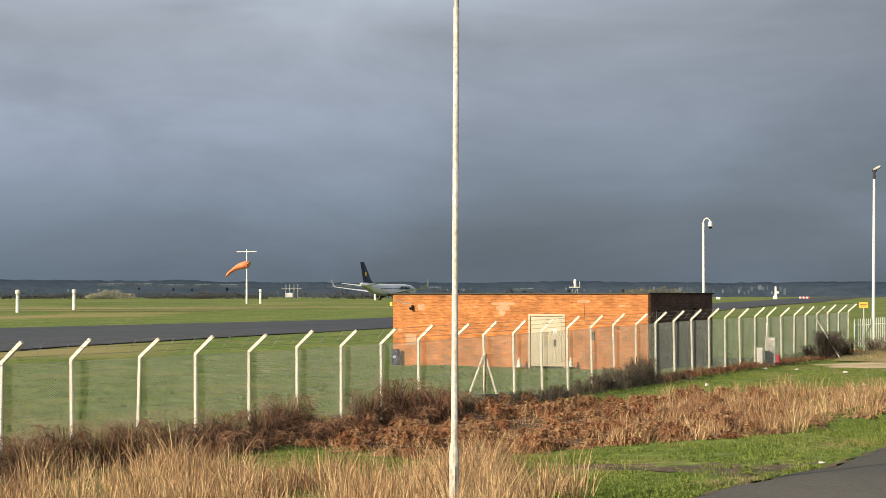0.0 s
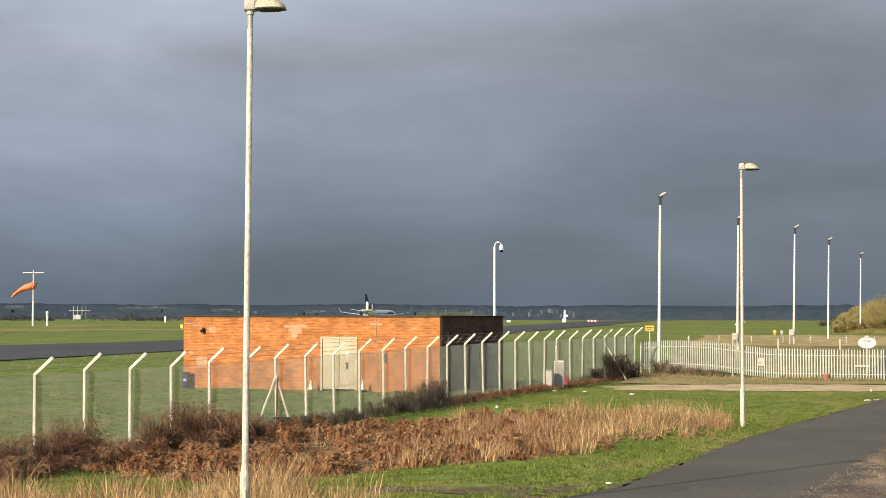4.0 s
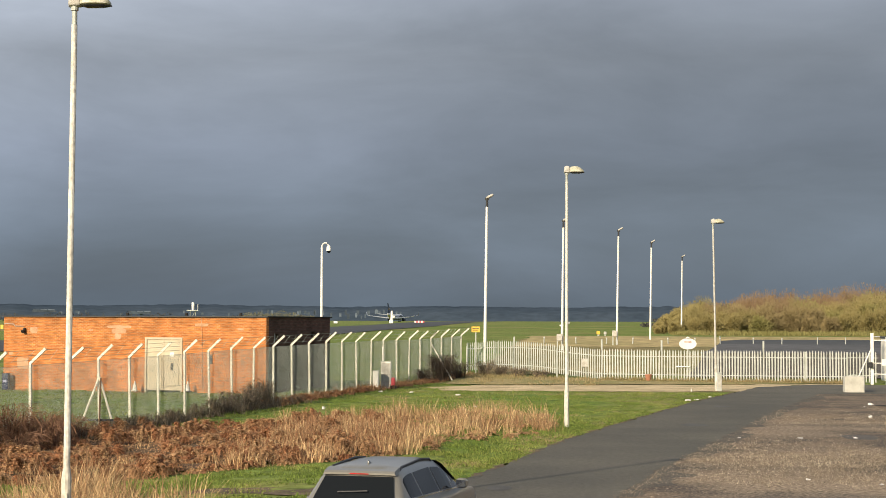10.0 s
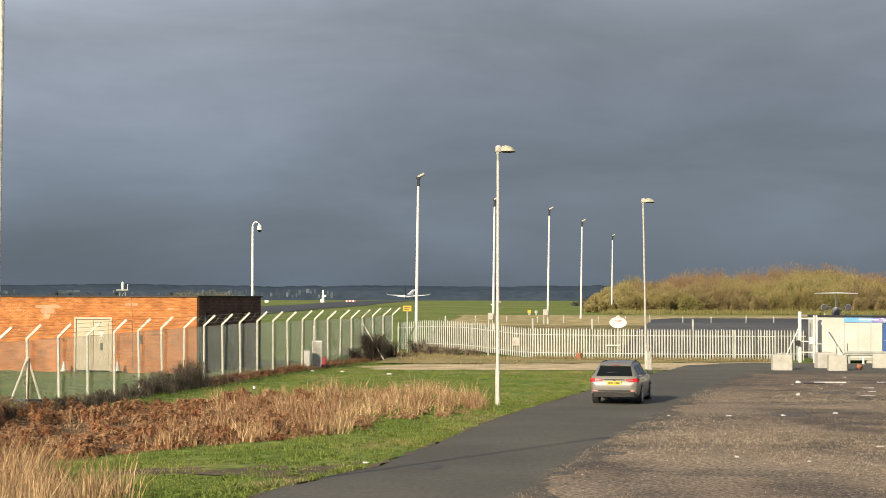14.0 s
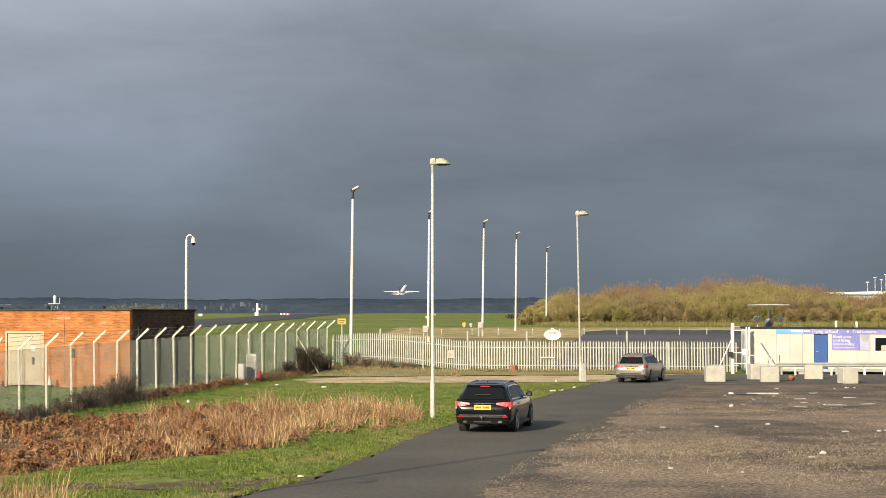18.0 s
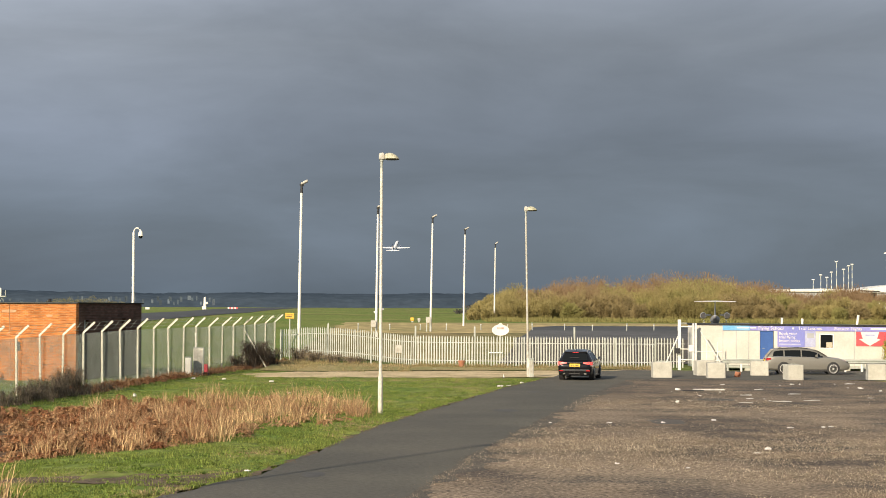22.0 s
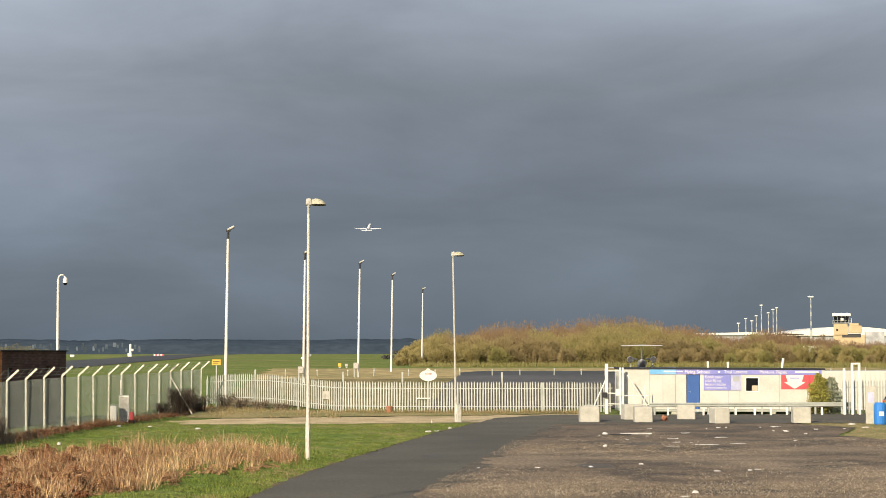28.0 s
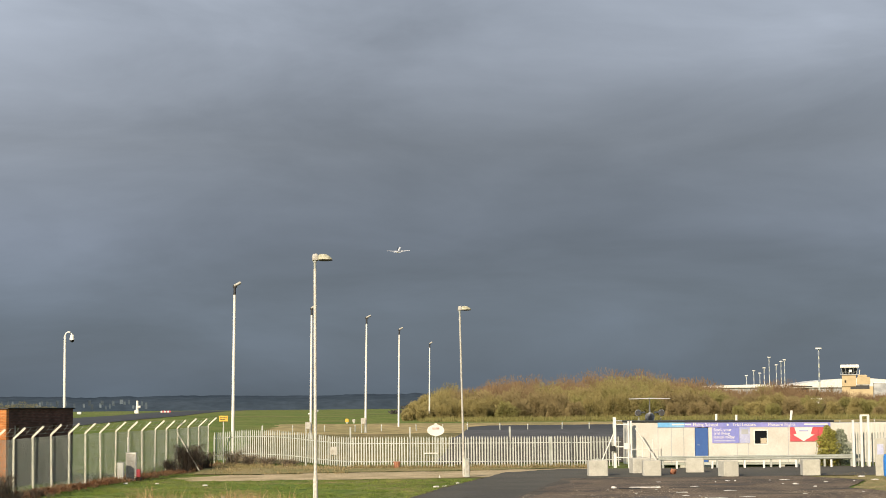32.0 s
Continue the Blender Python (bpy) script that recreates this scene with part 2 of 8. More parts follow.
M = {
    "ground": mat("meadow_ground", (0.120, 0.182, 0.037), 0.95, col2=(0.195, 0.212, 0.062), scale=0.22, fine=1.9, var=0.42, bump=2.5, bump_scale=3.2, spec=0.1),
    "asphalt": mat("asphalt", (0.090, 0.086, 0.073), 0.85, col2=(0.120, 0.112, 0.092), scale=0.22, fine=9, var=0.2, bump=0.35, bump_scale=90, spec=0.25),
    "runway": mat("runway_asphalt", (0.055, 0.06, 0.068), 0.85, col2=(0.075, 0.078, 0.082), scale=0.03, fine=0.6, var=0.2, spec=0.2),
    "track": mat("pale_track", (0.60, 0.48, 0.30), 0.95, col2=(0.40, 0.32, 0.19), scale=0.6, fine=6, var=0.25, bump=0.8, bump_scale=12, spec=0.1),
    "brick": mat("brick", (0.44, 0.150, 0.052), 0.9, col2=(0.36, 0.125, 0.05), scale=3, fine=50, var=0.22, bump=0.3, bump_scale=80, rnd=0.22, spec=0.2),
    "mortar": mat("mortar", (0.34, 0.19, 0.11), 0.95, col2=(0.28, 0.16, 0.10), scale=5, fine=60, var=0.2, spec=0.1),
    "render": mat("old_render_patch", (0.52, 0.34, 0.22), 0.95, col2=(0.45, 0.26, 0.15), scale=4, fine=30, var=0.15, spec=0.1),
    "felt": mat("roof_felt", (0.035, 0.033, 0.032), 0.9, scale=1.5, fine=30, var=0.3, spec=0.2),
    "cream": mat("cream_paint", (0.53, 0.46, 0.345), 0.7, col2=(0.46, 0.39, 0.28), scale=2, fine=30, var=0.08, spec=0.3),
    "white": mat("white_paint", (0.78, 0.77, 0.73), 0.55, col2=(0.70, 0.68, 0.62), scale=1.6, fine=25, var=0.06, spec=0.4),
    "cabinwall": mat("cabin_panel", (0.62, 0.60, 0.55), 0.6, col2=(0.55, 0.525, 0.47), scale=0.9, fine=12, var=0.06, spec=0.3),
    "galv": mat("galvanised_steel", (0.45, 0.475, 0.44), 0.55, 0.15, col2=(0.365, 0.385, 0.345), scale=2.5, fine=40, var=0.15),
    "pole": mat("weathered_grey_column", (0.66, 0.645, 0.59), 0.6, 0.0, col2=(0.49, 0.455, 0.38), scale=1.3, fine=20, var=0.25, stretch=(1, 1, 0.6)),
    "concrete": mat("concrete", (0.49, 0.48, 0.425), 0.9, col2=(0.40, 0.39, 0.34), scale=3, fine=40, var=0.15, bump=0.3, spec=0.2),
    "post": mat("concrete_post", (0.78, 0.75, 0.64), 0.8, col2=(0.66, 0.62, 0.52), scale=2, fine=40, var=0.15, spec=0.2),
    "mesh": mat("weathered_fence_wire", (0.36, 0.39, 0.36), 0.6, 0.0, col2=(0.30, 0.34, 0.30), scale=1.2, fine=30, var=0.15),
    "black": mat("black_rubber", (0.02, 0.02, 0.021), 0.7, scale=8, fine=60, var=0.2),
    "plastic": mat("dark_plastic", (0.03, 0.03, 0.032), 0.5, scale=8, fine=60, var=0.15),
    "blue": mat("blue_paint", (0.05, 0.125, 0.36), 0.5, col2=(0.04, 0.10, 0.31), scale=2, fine=30, var=0.1),
    "signblue": mat("blue_sign_print", (0.22, 0.24, 0.58), 0.5, col2=(0.29, 0.28, 0.62), scale=0.5, fine=10, var=0.08),
    "signpale": mat("pale_sign_print", (0.50, 0.52, 0.66), 0.4, scale=2, fine=12, var=0.1, col2=(0.34, 0.36, 0.6)),
    "red": mat("red_sign_print", (0.58, 0.085, 0.10), 0.45, col2=(0.54, 0.10, 0.115), scale=2, fine=20, var=0.08),
    "yellow": mat("yellow_sign", (0.80, 0.46, 0.06), 0.5, scale=2, fine=20, var=0.06, col2=(0.72, 0.42, 0.06)),
    "plate": mat("number_plate", (0.80, 0.52, 0.05), 0.4, scale=3, fine=30, var=0.04, col2=(0.76, 0.5, 0.05)),
    "platebar": mat("plate_bar", (0.16, 0.12, 0.04), 0.5, scale=3, fine=30, var=0.1),
    "alloy": mat("alloy_rim", (0.82, 0.81, 0.79), 0.35, 0.0, scale=3, fine=30, var=0.05),
    "chrome": mat("chrome", (0.75, 0.75, 0.75), 0.12, 1.0, scale=3, fine=30, var=0.05),
    "silver": mat("silver_car_paint", (0.205, 0.197, 0.174), 0.38, 0.3, scale=1, fine=20, var=0.04, col2=(0.195, 0.187, 0.165)),
    "blackcar": mat("black_car_paint", (0.006, 0.006, 0.0075), 0.12, 0.0, scale=1, fine=20, var=0.04, spec=0.22),
    "glass": glass("tinted_glass", (0.01, 0.012, 0.014)),
    "lamp_red": mat("tail_lamp", (0.42, 0.014, 0.016), 0.2, scale=4, fine=20, var=0.1),
    "brake": glow("brake_lamp", (0.8, 0.03, 0.03), 0.55),
    "orange": mat("windsock_cloth", (0.88, 0.27, 0.12), 0.8, scale=2, fine=20, var=0.1, col2=(0.80, 0.22, 0.09)),
    "lens": mat("lamp_bowl", (0.55, 0.53, 0.42), 0.5, scale=9, fine=40, var=0.25, col2=(0.34, 0.33, 0.22)),
    "navy": mat("navy_livery", (0.012, 0.02, 0.075), 0.35, scale=1, fine=10, var=0.05),
    "acwhite": mat("aircraft_white", (0.80, 0.80, 0.80), 0.35, scale=0.5, fine=6, var=0.04, col2=(0.76, 0.76, 0.76)),
    "acgrey": mat("aircraft_grey", (0.45, 0.46, 0.48), 0.4, scale=0.5, fine=6, var=0.06),
    "reed": leafy("dry_reed", (0.58, 0.42, 0.23), (0.42, 0.275, 0.145), scale=0.9, island=0.55),
    "bracken": leafy("dead_bracken", (0.28, 0.125, 0.060), (0.35, 0.185, 0.095), scale=1.1, island=0.3),
    "bramble": leafy("bramble", (0.095, 0.056, 0.040), (0.20, 0.115, 0.070), scale=0.9, island=0.5),
    "grass": leafy("grass_blade", (0.122, 0.178, 0.035), (0.17, 0.215, 0.05), scale=0.5, island=0.55),
    "palegrass": leafy("yellow_green_blade", (0.222, 0.25, 0.066), (0.168, 0.21, 0.048), scale=0.5, island=0.5),
    "palebracken": leafy("tawny_bracken", (0.43, 0.27, 0.145), (0.34, 0.185, 0.092), scale=1.1, island=0.3),
    "deadreed": leafy("dull_dead_reed", (0.37, 0.225, 0.125), (0.29, 0.165, 0.09), scale=0.9),
    "darktwig": mat("dark_twig", (0.085, 0.066, 0.052), 0.9, scale=3, fine=20, var=0.3, island=0.3, spec=0.15),
    "cane": leafy("bramble_cane", (0.29, 0.165, 0.10), (0.19, 0.105, 0.066), scale=1.5, island=0.5),
    "dryweed": leafy("dry_weed", (0.43, 0.365, 0.275), (0.31, 0.255, 0.19), scale=0.5, island=0.5),
    "deadweed": leafy("dead_weed", (0.215, 0.172, 0.122), (0.15, 0.12, 0.09), scale=1.5, island=0.5),
    "strawgrass": leafy("straw_grass", (0.33, 0.26, 0.14), (0.26, 0.22, 0.10), scale=0.5),
    "twig": mat("bare_twig", (0.22, 0.15, 0.10), 0.9, scale=3, fine=20, var=0.3, island=0.3, spec=0.15),
    "wood_yellow": leafy("spring_willow", (0.285, 0.238, 0.098), (0.225, 0.19, 0.078), scale=0.16, island=0.22),
    "wood_straw": leafy("straw_willow", (0.265, 0.208, 0.102), (0.22, 0.175, 0.084), scale=0.16, island=0.22),
    "wood_brown": leafy("bare_birch_crown", (0.235, 0.16, 0.09), (0.195, 0.133, 0.076), scale=0.16, island=0.22),
    "wood_russet": leafy("bare_thorn_crown", (0.21, 0.14, 0.083), (0.185, 0.125, 0.075), scale=0.16, island=0.22),
    "wood_green": leafy("green_shrub", (0.225, 0.212, 0.075), (0.26, 0.232, 0.09), scale=0.16, island=0.22),
    # distance haze over the hills is mixed into this blue-grey
    "hill": mat("haze_tinted_hill", (0.060, 0.081, 0.108), 1.0, col2=(0.047, 0.066, 0.090), scale=0.012, fine=0.05, var=0.14, stretch=(1, 1, 2), spec=0.0),
    # bluer and duller than real walls, to paint haze over the town
    "town": mat("haze_tinted_town", (0.085, 0.11, 0.14), 1.0, scale=0.02, fine=0.2, var=0.2, spec=0.0),
    "litter": mat("litter", (0.74, 0.72, 0.68), 0.6, scale=6, fine=40, var=0.1),
    "cyan": mat("sky_blue_sign_print", (0.16, 0.42, 0.72), 0.5, col2=(0.30, 0.52, 0.76), scale=0.8, fine=10, var=0.06),
    # pale pink paints sunlight onto the red lamps and reflectors
    "lamp_sunlit": mat("sunlit_lamp_pink", (0.62, 0.30, 0.28), 0.2, scale=4, fine=20, var=0.1),
    "blossom": leafy("pale_blossom", (0.42, 0.40, 0.29), (0.30, 0.30, 0.20), scale=0.2, island=0.3),
    "bandblue": mat("faded_blue_band", (0.20, 0.24, 0.32), 0.6, scale=1, fine=10, var=0.1),
    "sand": mat("sand_render", (0.52, 0.41, 0.25), 0.8, col2=(0.45, 0.35, 0.21), scale=0.5, fine=5, var=0.1),
    "puddle": glass("wet_patch", (0.03, 0.03, 0.03), 0.08),
    "hedge": leafy("far_hedge_leaf", (0.060, 0.064, 0.062), (0.080, 0.076, 0.068), scale=0.2, island=0.15),
    "leafmould": mat("leaf_mould", (0.15, 0.092, 0.055), 0.95, col2=(0.10, 0.075, 0.045), scale=1.2, fine=10, var=0.35, bump=1.0, bump_scale=12, spec=0.1),
    "soil": mat("bare_soil", (0.150, 0.115, 0.080), 0.95, col2=(0.105, 0.082, 0.058), scale=1.2, fine=10, var=0.3, bump=1.0, bump_scale=12, spec=0.1),
    "fadedred": mat("faded_red_print", (0.66, 0.47, 0.42), 0.7, scale=5, fine=30, var=0.1),
    "terracotta": mat("terracotta", (0.42, 0.18, 0.10), 0.8, scale=5, fine=30, var=0.15),
}



def gravel():
    """Broken tarmac and gravel: damp dark ground, tawny streaks, stony speckle."""
    m = bpy.data.materials.new("gravel")
    m.use_nodes = True
    nt = m.node_tree
    p = nt.nodes["Principled BSDF"]
    p.inputs["Roughness"].default_value, p.inputs["Specular IOR Level"].default_value = 0.95, 0.15
    geo = nt.nodes.new("ShaderNodeNewGeometry")

    def field(scale, lo, hi, stretch, detail=4):
        mp = nt.nodes.new("ShaderNodeMapping")
        mp.inputs["Scale"].default_value = stretch
        nt.links.new(geo.outputs["Position"], mp.inputs["Vector"])
        n = nt.nodes.new("ShaderNodeTexNoise")
        n.inputs["Scale"].default_value, n.inputs["Detail"].default_value = scale, detail
        nt.links.new(mp.outputs[0], n.inputs["Vector"])
        r = nt.nodes.new("ShaderNodeMapRange")
        r.inputs["From Min"].default_value, r.inputs["From Max"].default_value = lo, hi
        nt.links.new(n.outputs["Fac"], r.inputs["Value"])
        return r.outputs[0], n

    def mix(a, b, fac):
        x = nt.nodes.new("ShaderNodeMix")
        x.data_type = "RGBA"
        for sock, v in (("A", a), ("B", b)):
            if isinstance(v, tuple):
                x.inputs[sock].default_value = (*v, 1)
            else:
                nt.links.new(v, x.inputs[sock])
        nt.links.new(fac, x.inputs["Factor"])
        return x.outputs["Result"]

    wide, _ = field(0.20, 0.42, 0.60, (0.8, 0.75, 1), 10)
    streak, _ = field(0.75, 0.43, 0.60, (0.8, 0.6, 1), 10)
    damp_, _ = field(0.33, 0.56, 0.68, (0.7, 1, 1), 8)
    speck, _ = field(17.0, 0.55, 0.72, (1, 0.7, 1), 4)
    fine_, fn = field(11.0, 0.30, 0.70, (1, 0.8, 1), 9)
    c = mix((0.088, 0.073, 0.062), (0.165, 0.126, 0.092), streak)
    sep = nt.nodes.new("ShaderNodeSeparateXYZ")
    nt.links.new(geo.outputs["Position"], sep.inputs[0])
    far = nt.nodes.new("ShaderNodeMapRange")
    far.inputs["From Min"].default_value, far.inputs["From Max"].default_value = 56, 74
    far.inputs["To Min"].default_value, far.inputs["To Max"].default_value = 1.0, 0.30
    nt.links.new(sep.outputs["Y"], far.inputs["Value"])
    dry = nt.nodes.new("ShaderNodeMath")
    dry.operation = "MULTIPLY"
    nt.links.new(wide, dry.inputs[0])
    nt.links.new(far.outputs[0], dry.inputs[1])
    c = mix(c, (0.25, 0.196, 0.142), dry.outputs[0])
    c = mix(c, (0.062, 0.058, 0.055), damp_)
    c = mix(c, (0.31, 0.25, 0.175), speck)
    sc = nt.nodes.new("ShaderNodeVectorMath")
    sc.operation = "SCALE"
    rr = nt.nodes.new("ShaderNodeMapRange")
    rr.inputs["To Min"].default_value, rr.inputs["To Max"].default_value = 0.34, 1.75
    nt.links.new(fine_, rr.inputs["Value"])
    nt.links.new(c, sc.inputs[0])
    nt.links.new(rr.outputs[0], sc.inputs["Scale"])
    nt.links.new(sc.outputs[0], p.inputs["Base Color"])
    bp = nt.nodes.new("ShaderNodeBump")
    bp.inputs["Strength"].default_value, bp.inputs["Distance"].default_value = 0.6, 0.02
    bn = nt.nodes.new("ShaderNodeTexNoise")
    bn.inputs["Scale"].default_value, bn.inputs["Detail"].default_value = 22.0, 5
    nt.links.new(geo.outputs["Position"], bn.inputs["Vector"])
    nt.links.new(bn.outputs["Fac"], bp.inputs["Height"])
    nt.links.new(bp.outputs[0], p.inputs["Normal"])
    return m


for _k in ("silver", "blackcar"):
    _p = M[_k].node_tree.nodes["Principled BSDF"]
    _p.inputs["Coat Weight"].default_value, _p.inputs["Coat Roughness"].default_value = 0.5, 0.06


def streaks(m, col, scale, lo, hi, stretch):
    """Lays broad withered streaks over a ground material."""
    nt = m.node_tree
    p = nt.nodes["Principled BSDF"]
    base = p.inputs["Base Color"].links[0].from_socket
    geo, mp, n = nt.nodes.new("ShaderNodeNewGeometry"), nt.nodes.new("ShaderNodeMapping"), nt.nodes.new("ShaderNodeTexNoise")
    mp.inputs["Scale"].default_value = stretch
    n.inputs["Scale"].default_value, n.inputs["Detail"].default_value = scale, 7
    r, x = nt.nodes.new("ShaderNodeMapRange"), nt.nodes.new("ShaderNodeMix")
    r.inputs["From Min"].default_value, r.inputs["From Max"].default_value = lo, hi
    r.inputs["To Max"].default_value = 0.75
    x.data_type = "RGBA"
    nt.links.new(geo.outputs["Position"], mp.inputs["Vector"])
    nt.links.new(mp.outputs[0], n.inputs["Vector"])
    nt.links.new(n.outputs["Fac"], r.inputs["Value"])
    nt.links.new(r.outputs[0], x.inputs["Factor"])
    nt.links.new(base, x.inputs["A"])
    x.inputs["B"].default_value = (*col, 1)
    nt.links.new(x.outputs["Result"], p.inputs["Base Color"])


streaks(M["ground"], (0.34, 0.27, 0.12), 0.05, 0.54, 0.66, (0.8, 0.35, 1))
streaks(M["ground"], (0.075, 0.105, 0.026), 0.045, 0.55, 0.68, (0.7, 0.4, 1))
M["gravel"] = gravel()
M["rough"] = mat("rough_dry_grass", (0.46, 0.355, 0.18), 0.95, col2=(0.28, 0.25, 0.11), stretch=(0.8, 0.5, 1), scale=0.10, fine=0.9, var=0.35, bump=1.2, bump_scale=4, spec=0.1)
M["sedge"] = mat("olive_sedge", (0.155, 0.150, 0.062), 0.95, col2=(0.27, 0.215, 0.105), stretch=(0.8, 0.5, 1), scale=0.16, fine=1.6, var=0.4, bump=1.2, bump_scale=4, spec=0.1)
M["straw"] = mat("withered_verge", (0.33, 0.27, 0.13), 0.95, col2=(0.21, 0.21, 0.08), scale=0.35, fine=4, var=0.35, bump=1.0, bump_scale=6, spec=0.1)
M["shoulder"] = mat("gritty_shoulder", (0.125, 0.110, 0.090), 0.9, col2=(0.085, 0.078, 0.068), scale=0.9, fine=24, var=0.5, bump=0.4, bump_scale=40, spec=0.15)
M["oldtarmac"] = mat("old_tarmac", (0.115, 0.115, 0.118), 0.9, col2=(0.085, 0.086, 0.09), scale=0.08, fine=0.9, var=0.25, spec=0.2)
M["gear"] = mat("pale_grey_housing", (0.50, 0.49, 0.45), 0.6, col2=(0.36, 0.34, 0.29), scale=8, fine=40, var=0.2)

# ---- mesh helpers ----
class Bld:
    """Collects shapes for one mesh."""

    def __init__(self):
        self.v, self.f = [], []

    def add(self, verts, faces):
        o = len(self.v)
        self.v += [tuple(p) for p in verts]
        self.f += [tuple(i + o for i in f) for f in faces]
        return self

    def box(self, x0, y0, z0, x1, y1, z1, m=None, bev=0.0):
        b = min(bev, abs(x1 - x0) / 2.1, abs(y1 - y0) / 2.1, abs(z1 - z0) / 2.1)
        if b <= 0:
            vs = [Vector(p) for p in ((x0, y0, z0), (x1, y0, z0), (x1, y1, z0), (x0, y1, z0), (x0, y0, z1), (x1, y0, z1), (x1, y1, z1), (x0, y1, z1))]
            fs = [(3, 2, 1, 0), (4, 5, 6, 7), (0, 1, 5, 4), (1, 2, 6, 5), (2, 3, 7, 6), (3, 0, 4, 7)]
        else:
            vs, fs = [], []
            for z, q in ((z0, b), (z0 + b, 0), (z1 - b, 0), (z1, b)):
                vs += [Vector(p) for p in ((x0 + q + b, y0 + q, z), (x1 - q - b, y0 + q, z), (x1 - q, y0 + q + b, z), (x1 - q, y1 - q - b, z),
                                           (x1 - q - b, y1 - q, z), (x0 + q + b, y1 - q, z), (x0 + q, y1 - q - b, z), (x0 + q, y0 + q + b, z))]
            fs = [tuple(range(7, -1, -1)), tuple(range(24, 32))]
            for r in range(3):
                for i in range(8):
                    j = (i + 1) % 8
                    fs.append((r * 8 + i, r * 8 + j, r * 8 + 8 + j, r * 8 + 8 + i))
        if m is not None:
            vs = [m @ p for p in vs]
        return self.add(vs, fs)

    def tube(self, pts, radii, n=8, cap=True):
        pts = [Vector(p) for p in pts]
        if not isinstance(radii, (list, tuple)):
            radii = [radii] * len(pts)
        vs, fs = [], []
        for i, p in enumerate(pts):
            d = (pts[min(i + 1, len(pts) - 1)] - pts[max(i - 1, 0)]).normalized()
            a = d.orthogonal() if abs(d.z) < 0.99 else Vector((1, 0, 0))
            a = (a - d * a.dot(d)).normalized()
            b = d.cross(a)
            for k in range(n):
                w = 2 * math.pi * k / n
                vs.append(p + (a * math.cos(w) + b * math.sin(w)) * radii[i])
        for i in range(len(pts) - 1):
            for k in range(n):
                l = (k + 1) % n
                fs.append((i * n + k, i * n + l, i * n + n + l, i * n + n + k))
        if cap:
            fs += [tuple(range(n - 1, -1, -1)), tuple(range((len(pts) - 1) * n, len(pts) * n))]
        return self.add(vs, fs)

    def loft(self, rings, cap=True):
        """Skins rings of equal length."""
        n = len(rings[0])
        vs = [p for r in rings for p in r]
        fs = []
        for i in range(len(rings) - 1):
            for k in range(n):
                l = (k + 1) % n
                fs.append((i * n + k, i * n + l, i * n + n + l, i * n + n + k))
        if cap:
            fs += [tuple(range(n - 1, -1, -1)), tuple(range((len(rings) - 1) * n, len(rings) * n))]
        return self.add(vs, fs)

    def prism(self, outline, thick, m=None):
        """A flat outline in x and z, pushed out along y."""
        n = len(outline)
        vs = [Vector((x, 0, z)) for x, z in outline] + [Vector((x, thick, z)) for x, z in outline]
        fs = [tuple(range(n)), tuple(range(2 * n - 1, n - 1, -1))] + [(i, i + n, (i + 1) % n + n, (i + 1) % n) for i in range(n)]
        return self.add([m @ p for p in vs] if m is not None else vs, fs)

    def mesh(self, name, material=None, smooth=False, fix=True):
        me = bpy.data.meshes.new(name)
        me.from_pydata(self.v, [], self.f)
        if fix:
            bm = bmesh.new()
            bm.from_mesh(me)
            bmesh.ops.recalc_face_normals(bm, faces=bm.faces)
            bm.to_mesh(me)
            bm.free()
        if smooth:
            me.shade_smooth()
            if smooth == "crisp":
                me.set_sharp_from_angle(angle=radians(32))
        if material:
            me.materials.append(M[material])
        return me


def thing(name, m, label, category, group=""):
    ob = new(name)
    ob.empty_display_size = 0.2
    ob.matrix_world = m
    return tagged(ob, label, category, group)


def part(name, b, material, parent, label="", m=None, smooth=False, fix=True):
    """One mesh object under a thing or a part."""
    ob = new(name, b if isinstance(b, bpy.types.Mesh) else b.mesh(name, material, smooth, fix))
    ob.parent = parent
    if m is not None:
        ob.matrix_basis = m
    if label:
        ob["label"] = label
    return ob


def solo(name, b, material, label="", category="", group="", kind="", m=None, smooth=False, fix=True):
    ob = new(name, b.mesh(name, material, smooth, fix))
    if m is not None:
        ob.matrix_world = m
    return tagged(ob, label, category, group, kind)


def scraps(name, faces, material):
    """A mesh of loose leaves, stalks and blades: faces is n x corners x 3."""
    q = np.ascontiguousarray(faces, dtype=np.float32)
    n, k = q.shape[:2]
    me = bpy.data.meshes.new(name)
    me.vertices.add(k * n)
    me.vertices.foreach_set("co", q.reshape(-1))
    me.loops.add(k * n)
    me.loops.foreach_set("vertex_index", np.arange(k * n, dtype=np.int32))
    me.polygons.add(n)
    me.polygons.foreach_set("loop_start", np.arange(0, k * n, k, dtype=np.int32))
    me.update(calc_edges=True)
    me.materials.append(M[material])
    return me


def strew(name, quads, material, label, category):
    """Uncountable growth as one object."""
    return tagged(new(name, scraps(name, quads, material)), label, category, kind="stuff")


def unit(a):
    return a / (np.linalg.norm(a, axis=-1, keepdims=True) + 1e-9)


